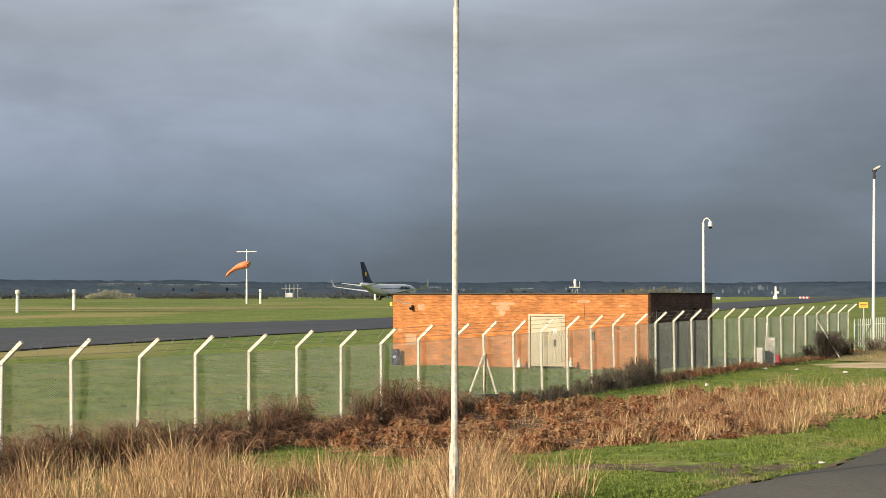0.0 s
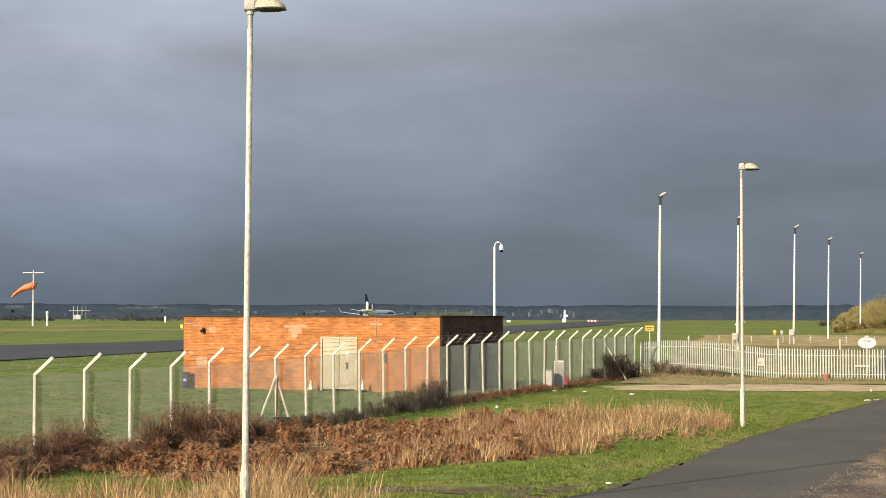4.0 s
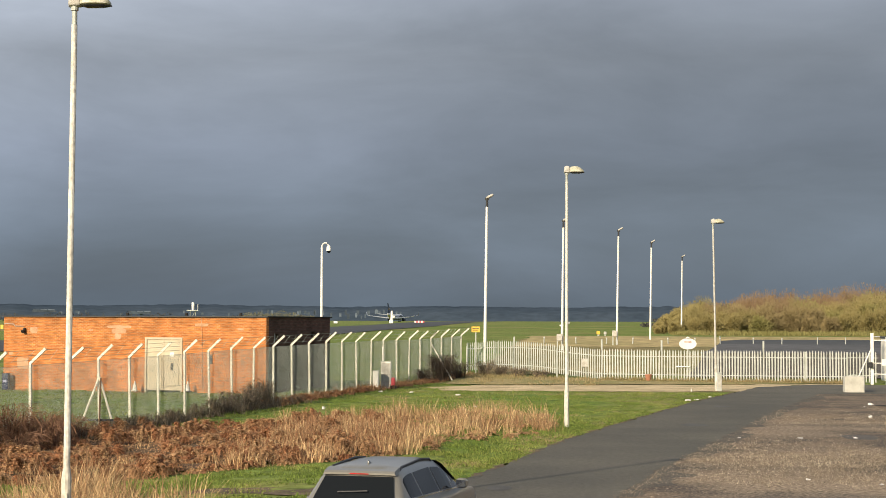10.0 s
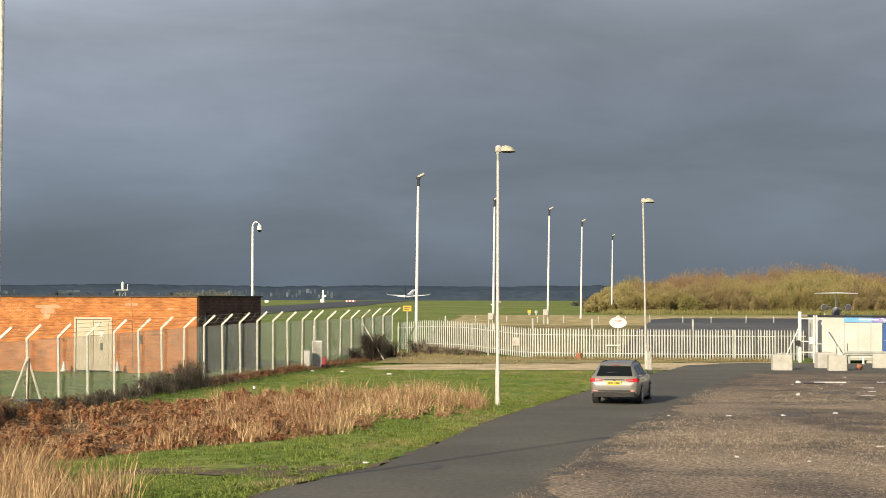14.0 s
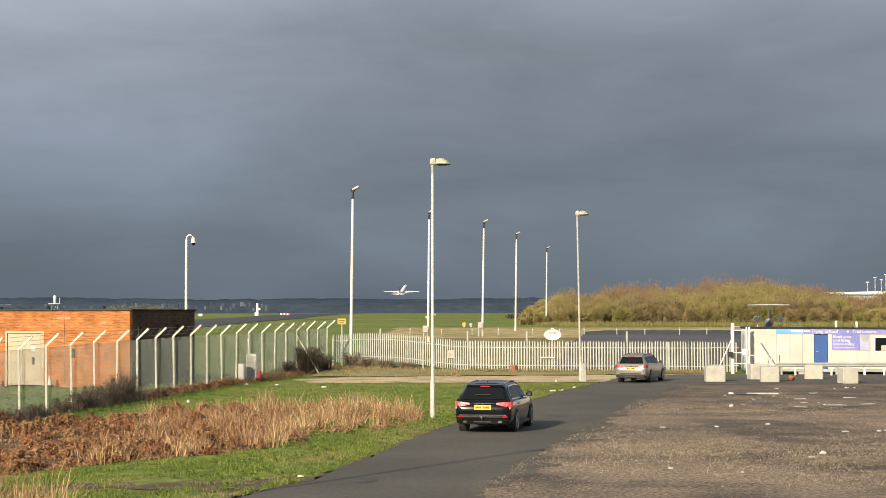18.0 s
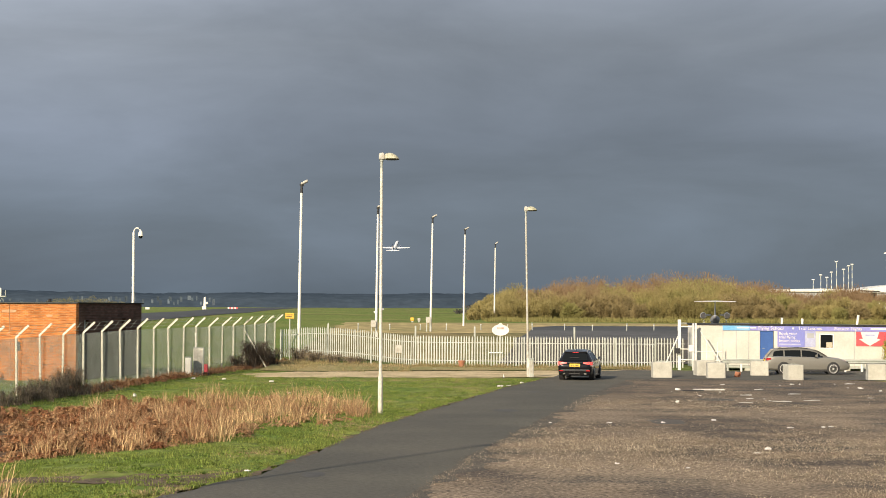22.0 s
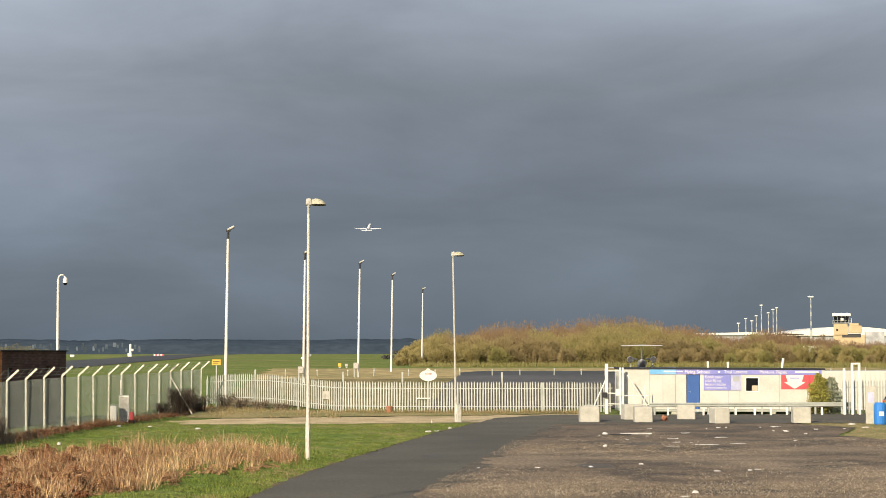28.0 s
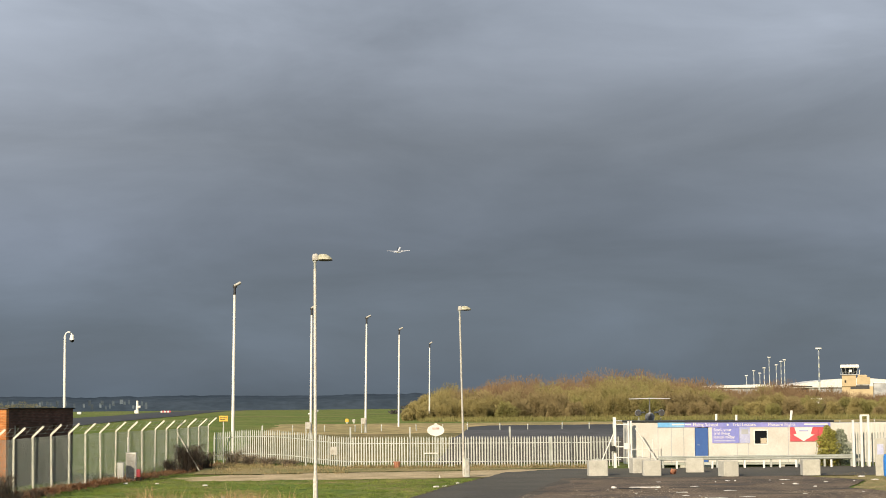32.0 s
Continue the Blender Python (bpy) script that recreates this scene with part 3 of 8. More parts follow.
def stalks(rg, foot, out, height, width, lean, plain=False):
    """Upright blades in two pieces (or one, if plain), bent outwards: foot n x 3, out n x 2, the rest n."""
    n = len(foot)
    turn = rg.uniform(0, 2 * np.pi, n)
    side = np.stack([np.cos(turn), np.sin(turn), np.zeros(n)], 1) * width[:, None]
    o3 = np.concatenate([out, np.zeros((n, 1))], 1)
    mid = foot + o3 * (lean * 0.35)[:, None] + np.array([0, 0, 1.0]) * (height * 0.6)[:, None]
    tip = foot + o3 * lean[:, None] + np.array([0, 0, 1.0]) * height[:, None]
    if plain:
        return np.stack([foot - side, foot + side, tip + (mid - foot) * 0.1], 1)
    low = np.stack([foot - side, foot + side, mid + side * 0.75, mid - side * 0.75], 1)
    top = np.stack([mid - side * 0.75, mid + side * 0.75, tip + side * 0.15, tip - side * 0.15], 1)
    return np.concatenate([low, top])


def tussocks(rg, centres, blades, spread, hmin, hmax, wmin, wmax, lean, plain=False):
    """Blades in tufts: centres n x 4 (x, y, z, size)."""
    c = np.repeat(np.array(centres), blades, axis=0)
    n = len(c)
    a, r = rg.uniform(0, 2 * np.pi, n), np.sqrt(rg.uniform(0, 1, n))
    out = np.stack([np.cos(a), np.sin(a)], 1)
    foot = c[:, :3].copy()
    foot[:, :2] += out * (r * spread * c[:, 3])[:, None]
    foot[:, 2] -= 0.03
    h = rg.uniform(hmin, hmax, n) * c[:, 3] * (1.1 - 0.45 * r)
    return stalks(rg, foot, out, h, rg.uniform(wmin, wmax, n), lean * h * rg.uniform(0.1, 1.0, n) * (0.35 + r), plain)


def smoothstep(a, b, x):
    x = min(1.0, max(0.0, (x - a) / (b - a)))
    return x * x * (3 - 2 * x)


def ground_z(x, y):
    """The lie of the land: a dip along the near fence, a slow rise to the airfield."""
    z = 2.3 * (1 - math.exp(-(y - 100) / 150)) if y > 100 else 0.0
    return z - 0.4 * smoothstep(-4.5, -13, x) * smoothstep(88, 42, y)


# ---- the large structure ----
def spread(stops):
    out = []
    for a, b, n in stops:
        out += [a + (b - a) * i / n for i in range(n)]
    return out + [stops[-1][1]]


def turf(x, y):
    """Tussocks and hollows of the grass, flat under the hard surfaces."""
    if not (-46 < x < 9 and 28 < y < 110):
        return -0.03
    field = smoothstep(0.2, 1.2, -19.6 + 0.172 * (y - 35.9) - x)
    n = noise.noise((x * 0.75, y * 0.75, 1.5)) + 0.7 * noise.noise((x * 1.7, y * 1.5, 6.5))
    return -0.03 + field * (0.075 * n - 0.03) + (1 - field) * 0.018 * n


def build_ground():
    xs = spread([(-4200, -800, 8), (-800, -200, 12), (-200, -46, 20), (-46, 10, 160), (10, 40, 16), (40, 200, 20), (200, 800, 12), (800, 4200, 8)])
    ys = spread([(-600, -60, 6), (-60, 28, 10), (28, 110, 230), (110, 300, 60), (300, 900, 20), (900, 4600, 12)])
    b = Bld()
    w = len(xs)
    vs = [(x, y, ground_z(x, y) + turf(x, y)) for y in ys for x in xs]
    fs = [(j * w + i, j * w + i + 1, j * w + w + i + 1, j * w + w + i) for j in range(len(ys) - 1) for i in range(w - 1)]
    b.add(vs, fs)
    solo("ground", b, "ground", "green and straw-coloured rough grassland of an airfield", "ground", kind="structure", smooth=True)


def sheet(name, outline, z, material, label, jitter=0.0, step=1.5, kind="structure", category="ground"):
    """A flat surface with a slightly ragged rim."""
    pts = []
    for (ax, ay), (bx, by) in zip(outline, outline[1:] + outline[:1]):
        n = max(1, int(math.hypot(bx - ax, by - ay) / step)) if jitter else 1
        for i in range(n):
            x, y = ax + (bx - ax) * i / n, ay + (by - ay) * i / n
            if jitter:
                x += jitter * noise.noise((x * 0.9, y * 0.9, 3.1))
                y += jitter * 1.5 * noise.noise((x * 0.9, y * 0.9, 7.7))
            pts.append((x, y, z))
    b = Bld()
    b.add(pts, [tuple(range(len(pts)))])
    return solo(name, b, material, label, category, kind=kind, fix=False)


def band(name, left, right, lift, material, label, jitter=0.0):
    """A long strip that follows the lie of the land."""
    b = Bld()
    n = 60
    vs = []
    for i in range(n + 1):
        u = i / n * (len(left) - 1)
        k = min(int(u), len(left) - 2)
        for side in (left, right):
            x = side[k][0] + (side[k + 1][0] - side[k][0]) * (u - k)
            y = side[k][1] + (side[k + 1][1] - side[k][1]) * (u - k)
            y += jitter * noise.noise((x * 2.1, y * 0.5, 2.5))
            vs.append((x, y, ground_z(x, y) + lift))
    b.add(vs, [(2 * i, 2 * i + 1, 2 * i + 3, 2 * i + 2) for i in range(n)])
    return solo(name, b, material, label, "road", kind="structure")


ROAD = [(-24, -70), (-10.6, 0), (-5.6, 25), (-4.0, 32), (-2.7, 36), (-1.6, 42), (-0.2, 51), (1.3, 58.2), (3.3, 67.5), (5.4, 76.8), (7.4, 84.5), (8.4, 88.6), (9.6, 93.0),
        (13, 97.2), (17, 97.0), (60, 97), (60, 84.5), (28, 84.5), (19, 84.3), (14, 85.0), (11.4, 84.0), (8.2, 71.0), (5.6, 58.5), (3.2, 47), (1.8, 40), (0.5, 33), (-0.9, 25), (-5.9, 0), (-19, -70)]
LOT = [(-19.9, -70), (-6.8, 0), (-1.8, 25), (-0.4, 33), (0.9, 40), (2.3, 47), (4.7, 58.5), (7.3, 71), (10.5, 84), (11.5, 85.8), (14, 86), (19, 85.4), (23, 84.0), (24.5, 79), (21.5, 72), (24, 60), (40, 58), (60, 50), (60, -70)]
build_ground()
sheet("road", ROAD, 0.012, "asphalt", "narrow dark grey asphalt access road, worn at its edges", 0.22, 0.6)
sheet("pavement", LOT, 0.004, "gravel", "broken gravel and tarmac car park with loose stones", 0.25)
SHOULDER = [(-6.3, 0), (-1.3, 25), (0.1, 33), (1.4, 40), (2.8, 47), (5.2, 58.5), (7.8, 71), (10.6, 82.6)]


def build_shoulder():
    """A worn strip between the road and the car park, ragged on its far side."""
    b, vs = Bld(), []
    for (ax, ay), (cx, cy) in zip(SHOULDER, SHOULDER[1:]):
        n = int((cy - ay) / 0.4)
        for i in range(n):
            x, y = ax + (cx - ax) * i / n, ay + (cy - ay) * i / n
            w = 0.9 + 0.9 * noise.noise((y * 0.22, 4.0, 1.0)) + 0.5 * noise.noise((y * 0.9, 2.0, 1.0)) + 0.25 * noise.noise((y * 2.9, 7.0, 1.0))
            vs += [(x - 0.05, y, 0.0085), (x + max(0.1, w), y, 0.0085)]
    b.add(vs, [(2 * i, 2 * i + 1, 2 * i + 3, 2 * i + 2) for i in range(len(vs) // 2 - 1)])
    solo("road_shoulder", b, "shoulder", "worn gravelly shoulder between road and car park", "ground", kind="structure", fix=False)


build_shoulder()
sheet("dry_verge", [(23.2, 84.3), (24.7, 79), (21.7, 72), (24.2, 60.2), (40, 58.2), (60, 50.2), (60, 84.2)], -0.008, "straw", "dry olive grass beside the car park", 0.4, 0.7)
sheet("track", [(-7.6, 90.5), (-6.2, 86.4), (0.4, 86.3), (5.9, 87.1), (8.3, 87.6), (9.4, 92), (11.5, 96.4), (16.6, 98.6), (13, 98.6), (7.5, 96.2), (0.4, 95.6), (-5, 93.6)], -0.012, "track", "pale dusty track in front of the palisade fence", 0.5, 0.5)
band("soil_patch", [(-8.4, 36.9), (-6.8, 36.75), (-5.2, 36.6), (-4.0, 36.3), (-2.95, 37.4)], [(-8.4, 36.2), (-6.6, 35.3), (-5.6, 34.7), (-4.7, 34.1), (-3.7, 33.6)], -0.024, "soil", "muddy churned ruts in the grass verge", 0.35)
band("straw_verge", [(-6.9, 95.2), (-4.2, 94.2), (0.4, 95.9), (7.4, 96.5), (12.9, 98.9), (15.2, 99.2)], [(-6.6, 108.9), (-3.6, 106.4), (1.6, 102.8), (5.0, 101.8), (10.7, 101.1), (15.3, 100.6)], 0.012, "straw", "withered straw-coloured verge at the palisade's foot")
band("runway", [(-57, 20), (-57.5, 105), (-50, 140), (-33, 240), (-33, 420), (-80, 1500), (-120, 3000)],
     [(-90, 20), (-84, 140), (-64, 176), (-50, 300), (-55, 480), (-130, 1500), (-200, 3000)], 0.05, "runway", "dark asphalt taxiway running away across the airfield")
band("apron", [(10.6, 152), (12.0, 160), (13.0, 168), (15.0, 186)], [(130, 152), (132, 160), (140, 168), (146, 186)], 0.06, "oldtarmac", "pale worn tarmac apron behind the fence")
band("hardstanding", [(6.5, 105.5), (8.0, 118), (9.6, 135), (10.8, 152)], [(70, 103), (90, 118), (110, 135), (130, 152)], 0.05, "shoulder", "brown-grey hardstanding behind the palisade")
band("apron", [(15.0, 186), (16.8, 204), (20, 213)], [(146, 186), (150, 204), (160, 216)], 0.06, "runway", "dark asphalt taxiway beyond the apron")



# ---- far land ----
def build_hills():
    b = Bld()
    n = 1000
    vs = []
    for i in range(n + 1):
        a = radians(-75 + 150 * i / n)
        d = 3900
        deg = math.degrees(a)
        top = 37 + 8.5 * noise.noise((deg * 0.21, 1.0, 0)) + 4.5 * noise.noise((deg * 0.7, 4.0, 0)) + 2.2 * noise.noise((deg * 3.5, 9.0, 0)) + 1.1 * noise.noise((deg * 9.0, 2.0, 0)) - 0.35 * max(0, deg + 6) + 5 * smoothstep(-20, -27, deg)
        x, y = math.sin(a), math.cos(a)
        for dd, z in ((d, -2.0), (d + 60, top * 0.55), (d + 250, top), (d + 450, -2)):
            vs.append((x * dd, y * dd, z))
    b.add(vs, [(4 * i + k, 4 * i + k + 1, 4 * i + 5 + k, 4 * i + 4 + k) for i in range(n) for k in range(3)])
    solo("backdrop", b, "hill", "low wooded hills on the horizon, tinted blue-grey for haze", "hills", kind="structure", smooth=True)


rng = random.Random(5)


def leaf_cloud(b, centre, radius, count, size, up=0.0, thin=0.6, face=0.0):
    """Small leaf-like scraps in an uneven clump; up turns them upright like twigs."""
    count = int(count)
    u, v = np.random.uniform(-1, 1, count), np.random.uniform(0, 2 * np.pi, count)
    r = np.sqrt(np.random.uniform(0.25, 1.0, count))
    s = np.sqrt(1 - u * u)
    p = np.stack([centre[0] + radius[0] * r * s * np.cos(v), centre[1] + radius[1] * r * s * np.sin(v), centre[2] + radius[2] * r * u], 1)
    a = np.random.uniform(-1, 1, (count, 3)) + np.array([0, 0, up * 2.0])
    a /= np.linalg.norm(a, axis=1)[:, None]
    c = np.cross(a, np.random.uniform(-1, 1, (count, 3)) + np.array([-0.5, -0.8, 0.5]) * face)
    c /= np.linalg.norm(c, axis=1)[:, None] + 1e-9
    q = (size * np.random.uniform(0.6, 1.4, count))[:, None]
    vs = np.stack([p - a * q, p + c * q * thin, p + a * q, p - c * q * thin], 1).reshape(-1, 3)
    b.add(vs.tolist(), [(4 * i, 4 * i + 1, 4 * i + 2, 4 * i + 3) for i in range(count)])


build_hills()
WOOD_TOP = ((2.4, 2.2), (2.7, 3.4), (3.2, 5.3), (3.9, 6.7), (5.2, 7.4), (6.3, 8.6), (7.5, 8.2), (9.0, 8.9), (10.3, 9.1), (11.7, 8.2), (12.4, 7.2), (13.5, 5.6), (14.7, 7.4), (15.4, 6.3), (16.5, 5.6), (17.5, 5.0), (22, 5.5), (30, 6))


def wood_top(deg):
    for (a, h), (c, k) in zip(WOOD_TOP, WOOD_TOP[1:]):
        if a <= deg <= c:
            return h + (k - h) * (deg - a) / (c - a)
    return 5.0


def wood_height(x, y, deg, d):
    """Height of the canopy over a spot in the wood."""
    g = ground_z(x, y)
    top = (wood_top(deg) - 3.4) * d / 300 + 3.4 - g
    f = min(1.0, max(0.0, (d - 268) / 46))
    lump = 1.0 + (0.25 if d < 292 else 0.10) * noise.noise((x * 0.12, y * 0.12, 0))
    return g, max(0.5, top * (0.42 + 0.60 * math.sqrt(f)) * lump)


def build_wood():
    """Shrubs and small bare trees, each a fan of fine twigs, in rows up a low mound."""
    rg = np.random.default_rng(8)
    r = random.Random(18)
    out = {"wood_yellow": [], "wood_straw": [], "wood_green": [], "wood_brown": [], "wood_russet": []}
    trunks = Bld()
    spots = []
    for d, step in ((269, 3.0), (273, 2.8), (278, 2.8), (283, 2.8), (289, 2.8), (296, 2.9), (304, 3.0), (312, 3.2)):
        deg = 2.75 + 0.09 * max(0, d - 285) / 10
        while deg < 27:
            spots.append((deg + r.uniform(-0.15, 0.15), d + r.uniform(-2, 2)))
            deg += step * r.uniform(0.65, 1.3) / d * 57.3 * (1 if deg < 18.5 else 2.2)
    for deg, d in spots:
        x, y = d * math.sin(radians(deg)), d * math.cos(radians(deg))
        g, h = wood_height(x, y, deg, d)
        h *= r.uniform(0.86, 1.06)
        tone = noise.noise((x * 0.11, y * 0.10, 5)) + r.uniform(-0.22, 0.22)
        back = d > 286 and deg > 4.2
        if back:
            kind = "wood_brown" if tone > -0.22 else "wood_russet" if tone > -0.42 else "wood_green"
        else:
            kind = "wood_yellow" if tone > 0.08 or deg < 4.6 else "wood_green" if tone > -0.06 else "wood_straw" if tone > -0.33 or d < 276 else "wood_brown"
        bare = kind in ("wood_brown", "wood_russet")
        n = (3500 if bare else 3300) if deg < 18.5 else 900
        rx = min(h * r.uniform(0.45, 0.65), 3.2) if not bare else min(h * r.uniform(0.40, 0.52), 2.9)
        a = rg.uniform(0, 2 * np.pi, n)
        c = 1 - rg.uniform(0, 1, n) * 1.72
        s = np.sqrt(np.clip(1 - c * c, 0, 1))
        q = rg.uniform(0.3 if bare else 0.55, 1.0, n) ** 0.6
        q *= rg.uniform(0.8, 1.22, n)
        q *= 1 + 0.22 * np.sin(3 * a + r.uniform(0, 6)) * s + 0.16 * np.sin(5 * c + 2 * a + r.uniform(0, 6))
        low = 0.02
        p = np.stack([x + rx * q * s * np.cos(a), y + rx * q * s * np.sin(a), g + h * np.clip(0.44 + 0.56 * c * q, low, 1.08)], 1)
        axis = unit(np.stack([s * np.cos(a), s * np.sin(a), np.abs(c) * 0.7 + (1.5 if bare else 0.45)], 1) + rg.normal(0, 0.38 if not bare else 0.24, (n, 3)))
        side = unit(np.cross(axis, rg.uniform(-1, 1, (n, 3)) + np.array([-0.9, -1.5, 0.9])))
        ln = (rg.uniform(0.12, 0.36, n) * (1.0 if bare else 0.72))[:, None]
        wd = (rg.uniform(0.020, 0.042, n) if bare else rg.uniform(0.030, 0.062, n))[:, None]
        out[kind].append(np.stack([p - axis * ln + side * wd, p + axis * ln, p - axis * ln - side * wd], 1))
        if bare or r.random() < 0.35:
            w = r.uniform(0.06, 0.13)
            lx = r.uniform(-0.5, 0.5)
            trunks.tube([(x, y, g - 0.1), (x + lx * 0.4, y, g + h * 0.4), (x + lx, y, g + h * 0.92)], [w, w * 0.7, 0.02], 4, False)
            for _ in range(5):
                u = r.uniform(0.2, 0.7)
                trunks.tube([(x + lx * u, y, g + h * u), (x + lx * u + r.uniform(-1, 1) * rx, y - r.uniform(-0.3, 1) * rx * 0.6, g + h * min(1.0, u + r.uniform(0.2, 0.4)))], [0.045, 0.012], 3, False)
    for kind, label in (("wood_yellow", "yellow-green budding willow scrub at the airfield's edge"), ("wood_straw", "pale straw-coloured willow scrub"), ("wood_green", "olive green shrubs at the foot of the wood"),
                        ("wood_brown", "brown bare birch and thorn wood on a mound"), ("wood_russet", "reddish bare thorn bushes in the wood")):
        strew("wood", np.concatenate(out[kind]), kind, label, "wood")
    tufts = []
    for _ in range(2600):
        deg, d = r.uniform(3.2, 18.6), r.uniform(252, 268)
        x, y = d * math.sin(radians(deg)), d * math.cos(radians(deg))
        tufts.append((x, y, ground_z(x, y), r.uniform(0.5, 1.2) * (1 + 0.5 * noise.noise((x * 0.2, y * 0.2, 3)))))
    strew("rough_grass", tussocks(rg, tufts, 9, 0.6, 0.35, 0.85, 0.03, 0.07, 0.6, True), "wood_green", "tall withered grass along the foot of the wood", "grass")
    solo("wood_trunks", trunks, "twig", "thin bare trunks and limbs of the wood", "wood", kind="stuff", fix=False)


build_wood()


# ---- brick building ----
def brick_material(name, col, col2, mort):
    m = bpy.data.materials.new(name)
    m.use_nodes = True
    nt = m.node_tree
    p = nt.nodes["Principled BSDF"]
    p.inputs["Roughness"].default_value = 0.9
    p.inputs["Specular IOR Level"].default_value = 0.2
    co = nt.nodes.new("ShaderNodeTexCoord")
    sep, cmb = nt.nodes.new("ShaderNodeSeparateXYZ"), nt.nodes.new("ShaderNodeCombineXYZ")
    nt.links.new(co.outputs["Object"], sep.inputs[0])
    ad = nt.nodes.new("ShaderNodeMath")
    nt.links.new(sep.outputs["X"], ad.inputs[0])
    nt.links.new(sep.outputs["Y"], ad.inputs[1])
    nt.links.new(ad.outputs[0], cmb.inputs["X"])
    nt.links.new(sep.outputs["Z"], cmb.inputs["Y"])
    br = nt.nodes.new("ShaderNodeTexBrick")
    br.inputs["Color1"].default_value, br.inputs["Color2"].default_value, br.inputs["Mortar"].default_value = (*col, 1), (*col2, 1), (*mort, 1)
    br.inputs["Scale"].default_value = 1.0
    br.inputs["Brick Width"].default_value, br.inputs["Row Height"].default_value, br.inputs["Mortar Size"].default_value = 0.225, 0.075, 0.011
    nt.links.new(cmb.outputs[0], br.inputs["Vector"])
    n1, n2 = nt.nodes.new("ShaderNodeTexNoise"), nt.nodes.new("ShaderNodeTexNoise")
    n1.inputs["Scale"].default_value, n1.inputs["Detail"].default_value = 1.3, 6
    n2.inputs["Scale"].default_value, n2.inputs["Detail"].default_value = 5.0, 4
    st = nt.nodes.new("ShaderNodeMapping")
    st.inputs["Scale"].default_value = (0.45, 0.45, 2.6)
    nt.links.new(co.outputs["Object"], st.inputs[0])
    nt.links.new(co.outputs["Object"], n1.inputs["Vector"])
    nt.links.new(st.outputs[0], n2.inputs["Vector"])
    r1, r2 = nt.nodes.new("ShaderNodeMapRange"), nt.nodes.new("ShaderNodeMapRange")
    for r, lo, hi in ((r1, 0.74, 1.28), (r2, 0.66, 1.36)):
        r.inputs["From Min"].default_value, r.inputs["From Max"].default_value = 0.3, 0.7
        r.inputs["To Min"].default_value, r.inputs["To Max"].default_value = lo, hi
    nt.links.new(n1.outputs["Fac"], r1.inputs["Value"])
    nt.links.new(n2.outputs["Fac"], r2.inputs["Value"])
    mu = nt.nodes.new("ShaderNodeMath")
    mu.operation = "MULTIPLY"
    nt.links.new(r1.outputs[0], mu.inputs[0])
    nt.links.new(r2.outputs[0], mu.inputs[1])
    sc = nt.nodes.new("ShaderNodeVectorMath")
    sc.operation = "SCALE"
    nt.links.new(br.outputs["Color"], sc.inputs[0])
    nt.links.new(mu.outputs[0], sc.inputs["Scale"])
    nt.links.new(sc.outputs[0], p.inputs["Base Color"])
    bp = nt.nodes.new("ShaderNodeBump")
    bp.inputs["Strength"].default_value, bp.inputs["Distance"].default_value = 0.6, 0.012
    inv = nt.nodes.new("ShaderNodeMath")
    inv.operation = "SUBTRACT"
    inv.inputs[0].default_value = 1.0
    nt.links.new(br.outputs["Fac"], inv.inputs[1])
    nt.links.new(inv.outputs[0], bp.inputs["Height"])
    nt.links.new(bp.outputs[0], p.inputs["Normal"])
    return m


M["brickface"] = brick_material("orange_brickwork", (0.51, 0.178, 0.048), (0.36, 0.118, 0.036), (0.44, 0.235, 0.11))
# the end wall's copy of the brick, darkened to paint in its shade
M["brickside"] = brick_material("shaded_brickwork", (0.105, 0.05, 0.04), (0.075, 0.04, 0.035), (0.10, 0.07, 0.06))


def pierced(x0, x1, z0, z1, thick, holes, m=None):
    """A wall in one piece, from y 0 to thick, with openings through it."""
    xs = sorted({x0, x1, *[h[0] for h in holes], *[h[1] for h in holes]})
    zs = sorted({z0, z1, *[h[2] for h in holes], *[h[3] for h in holes]})
    solid = {(i, k): not any(h[0] - 1e-6 <= xs[i] and xs[i + 1] <= h[1] + 1e-6 and h[2] - 1e-6 <= zs[k] and zs[k + 1] <= h[3] + 1e-6 for h in holes) for i in range(len(xs) - 1) for k in range(len(zs) - 1)}
    ids, vs, fs = {}, [], []

    def vid(i, k, y):
        if (i, k, y) not in ids:
            ids[i, k, y] = len(vs)
            p = Vector((xs[i], y, zs[k]))
            vs.append(m @ p if m is not None else p)
        return ids[i, k, y]

    for (i, k), full in solid.items():
        if not full:
            continue
        for y in (0.0, thick):
            fs.append((vid(i, k, y), vid(i + 1, k, y), vid(i + 1, k + 1, y), vid(i, k + 1, y)))
        for (di, dk), (a, c) in (((-1, 0), ((i, k), (i, k + 1))), ((1, 0), ((i + 1, k), (i + 1, k + 1))), ((0, -1), ((i, k), (i + 1, k))), ((0, 1), ((i, k + 1), (i + 1, k + 1)))):
            if not solid.get((i + di, k + dk), False):
                fs.append((vid(*a, 0.0), vid(*c, 0.0), vid(*c, thick), vid(*a, thick)))
    b = Bld()
    return b.add(vs, fs)


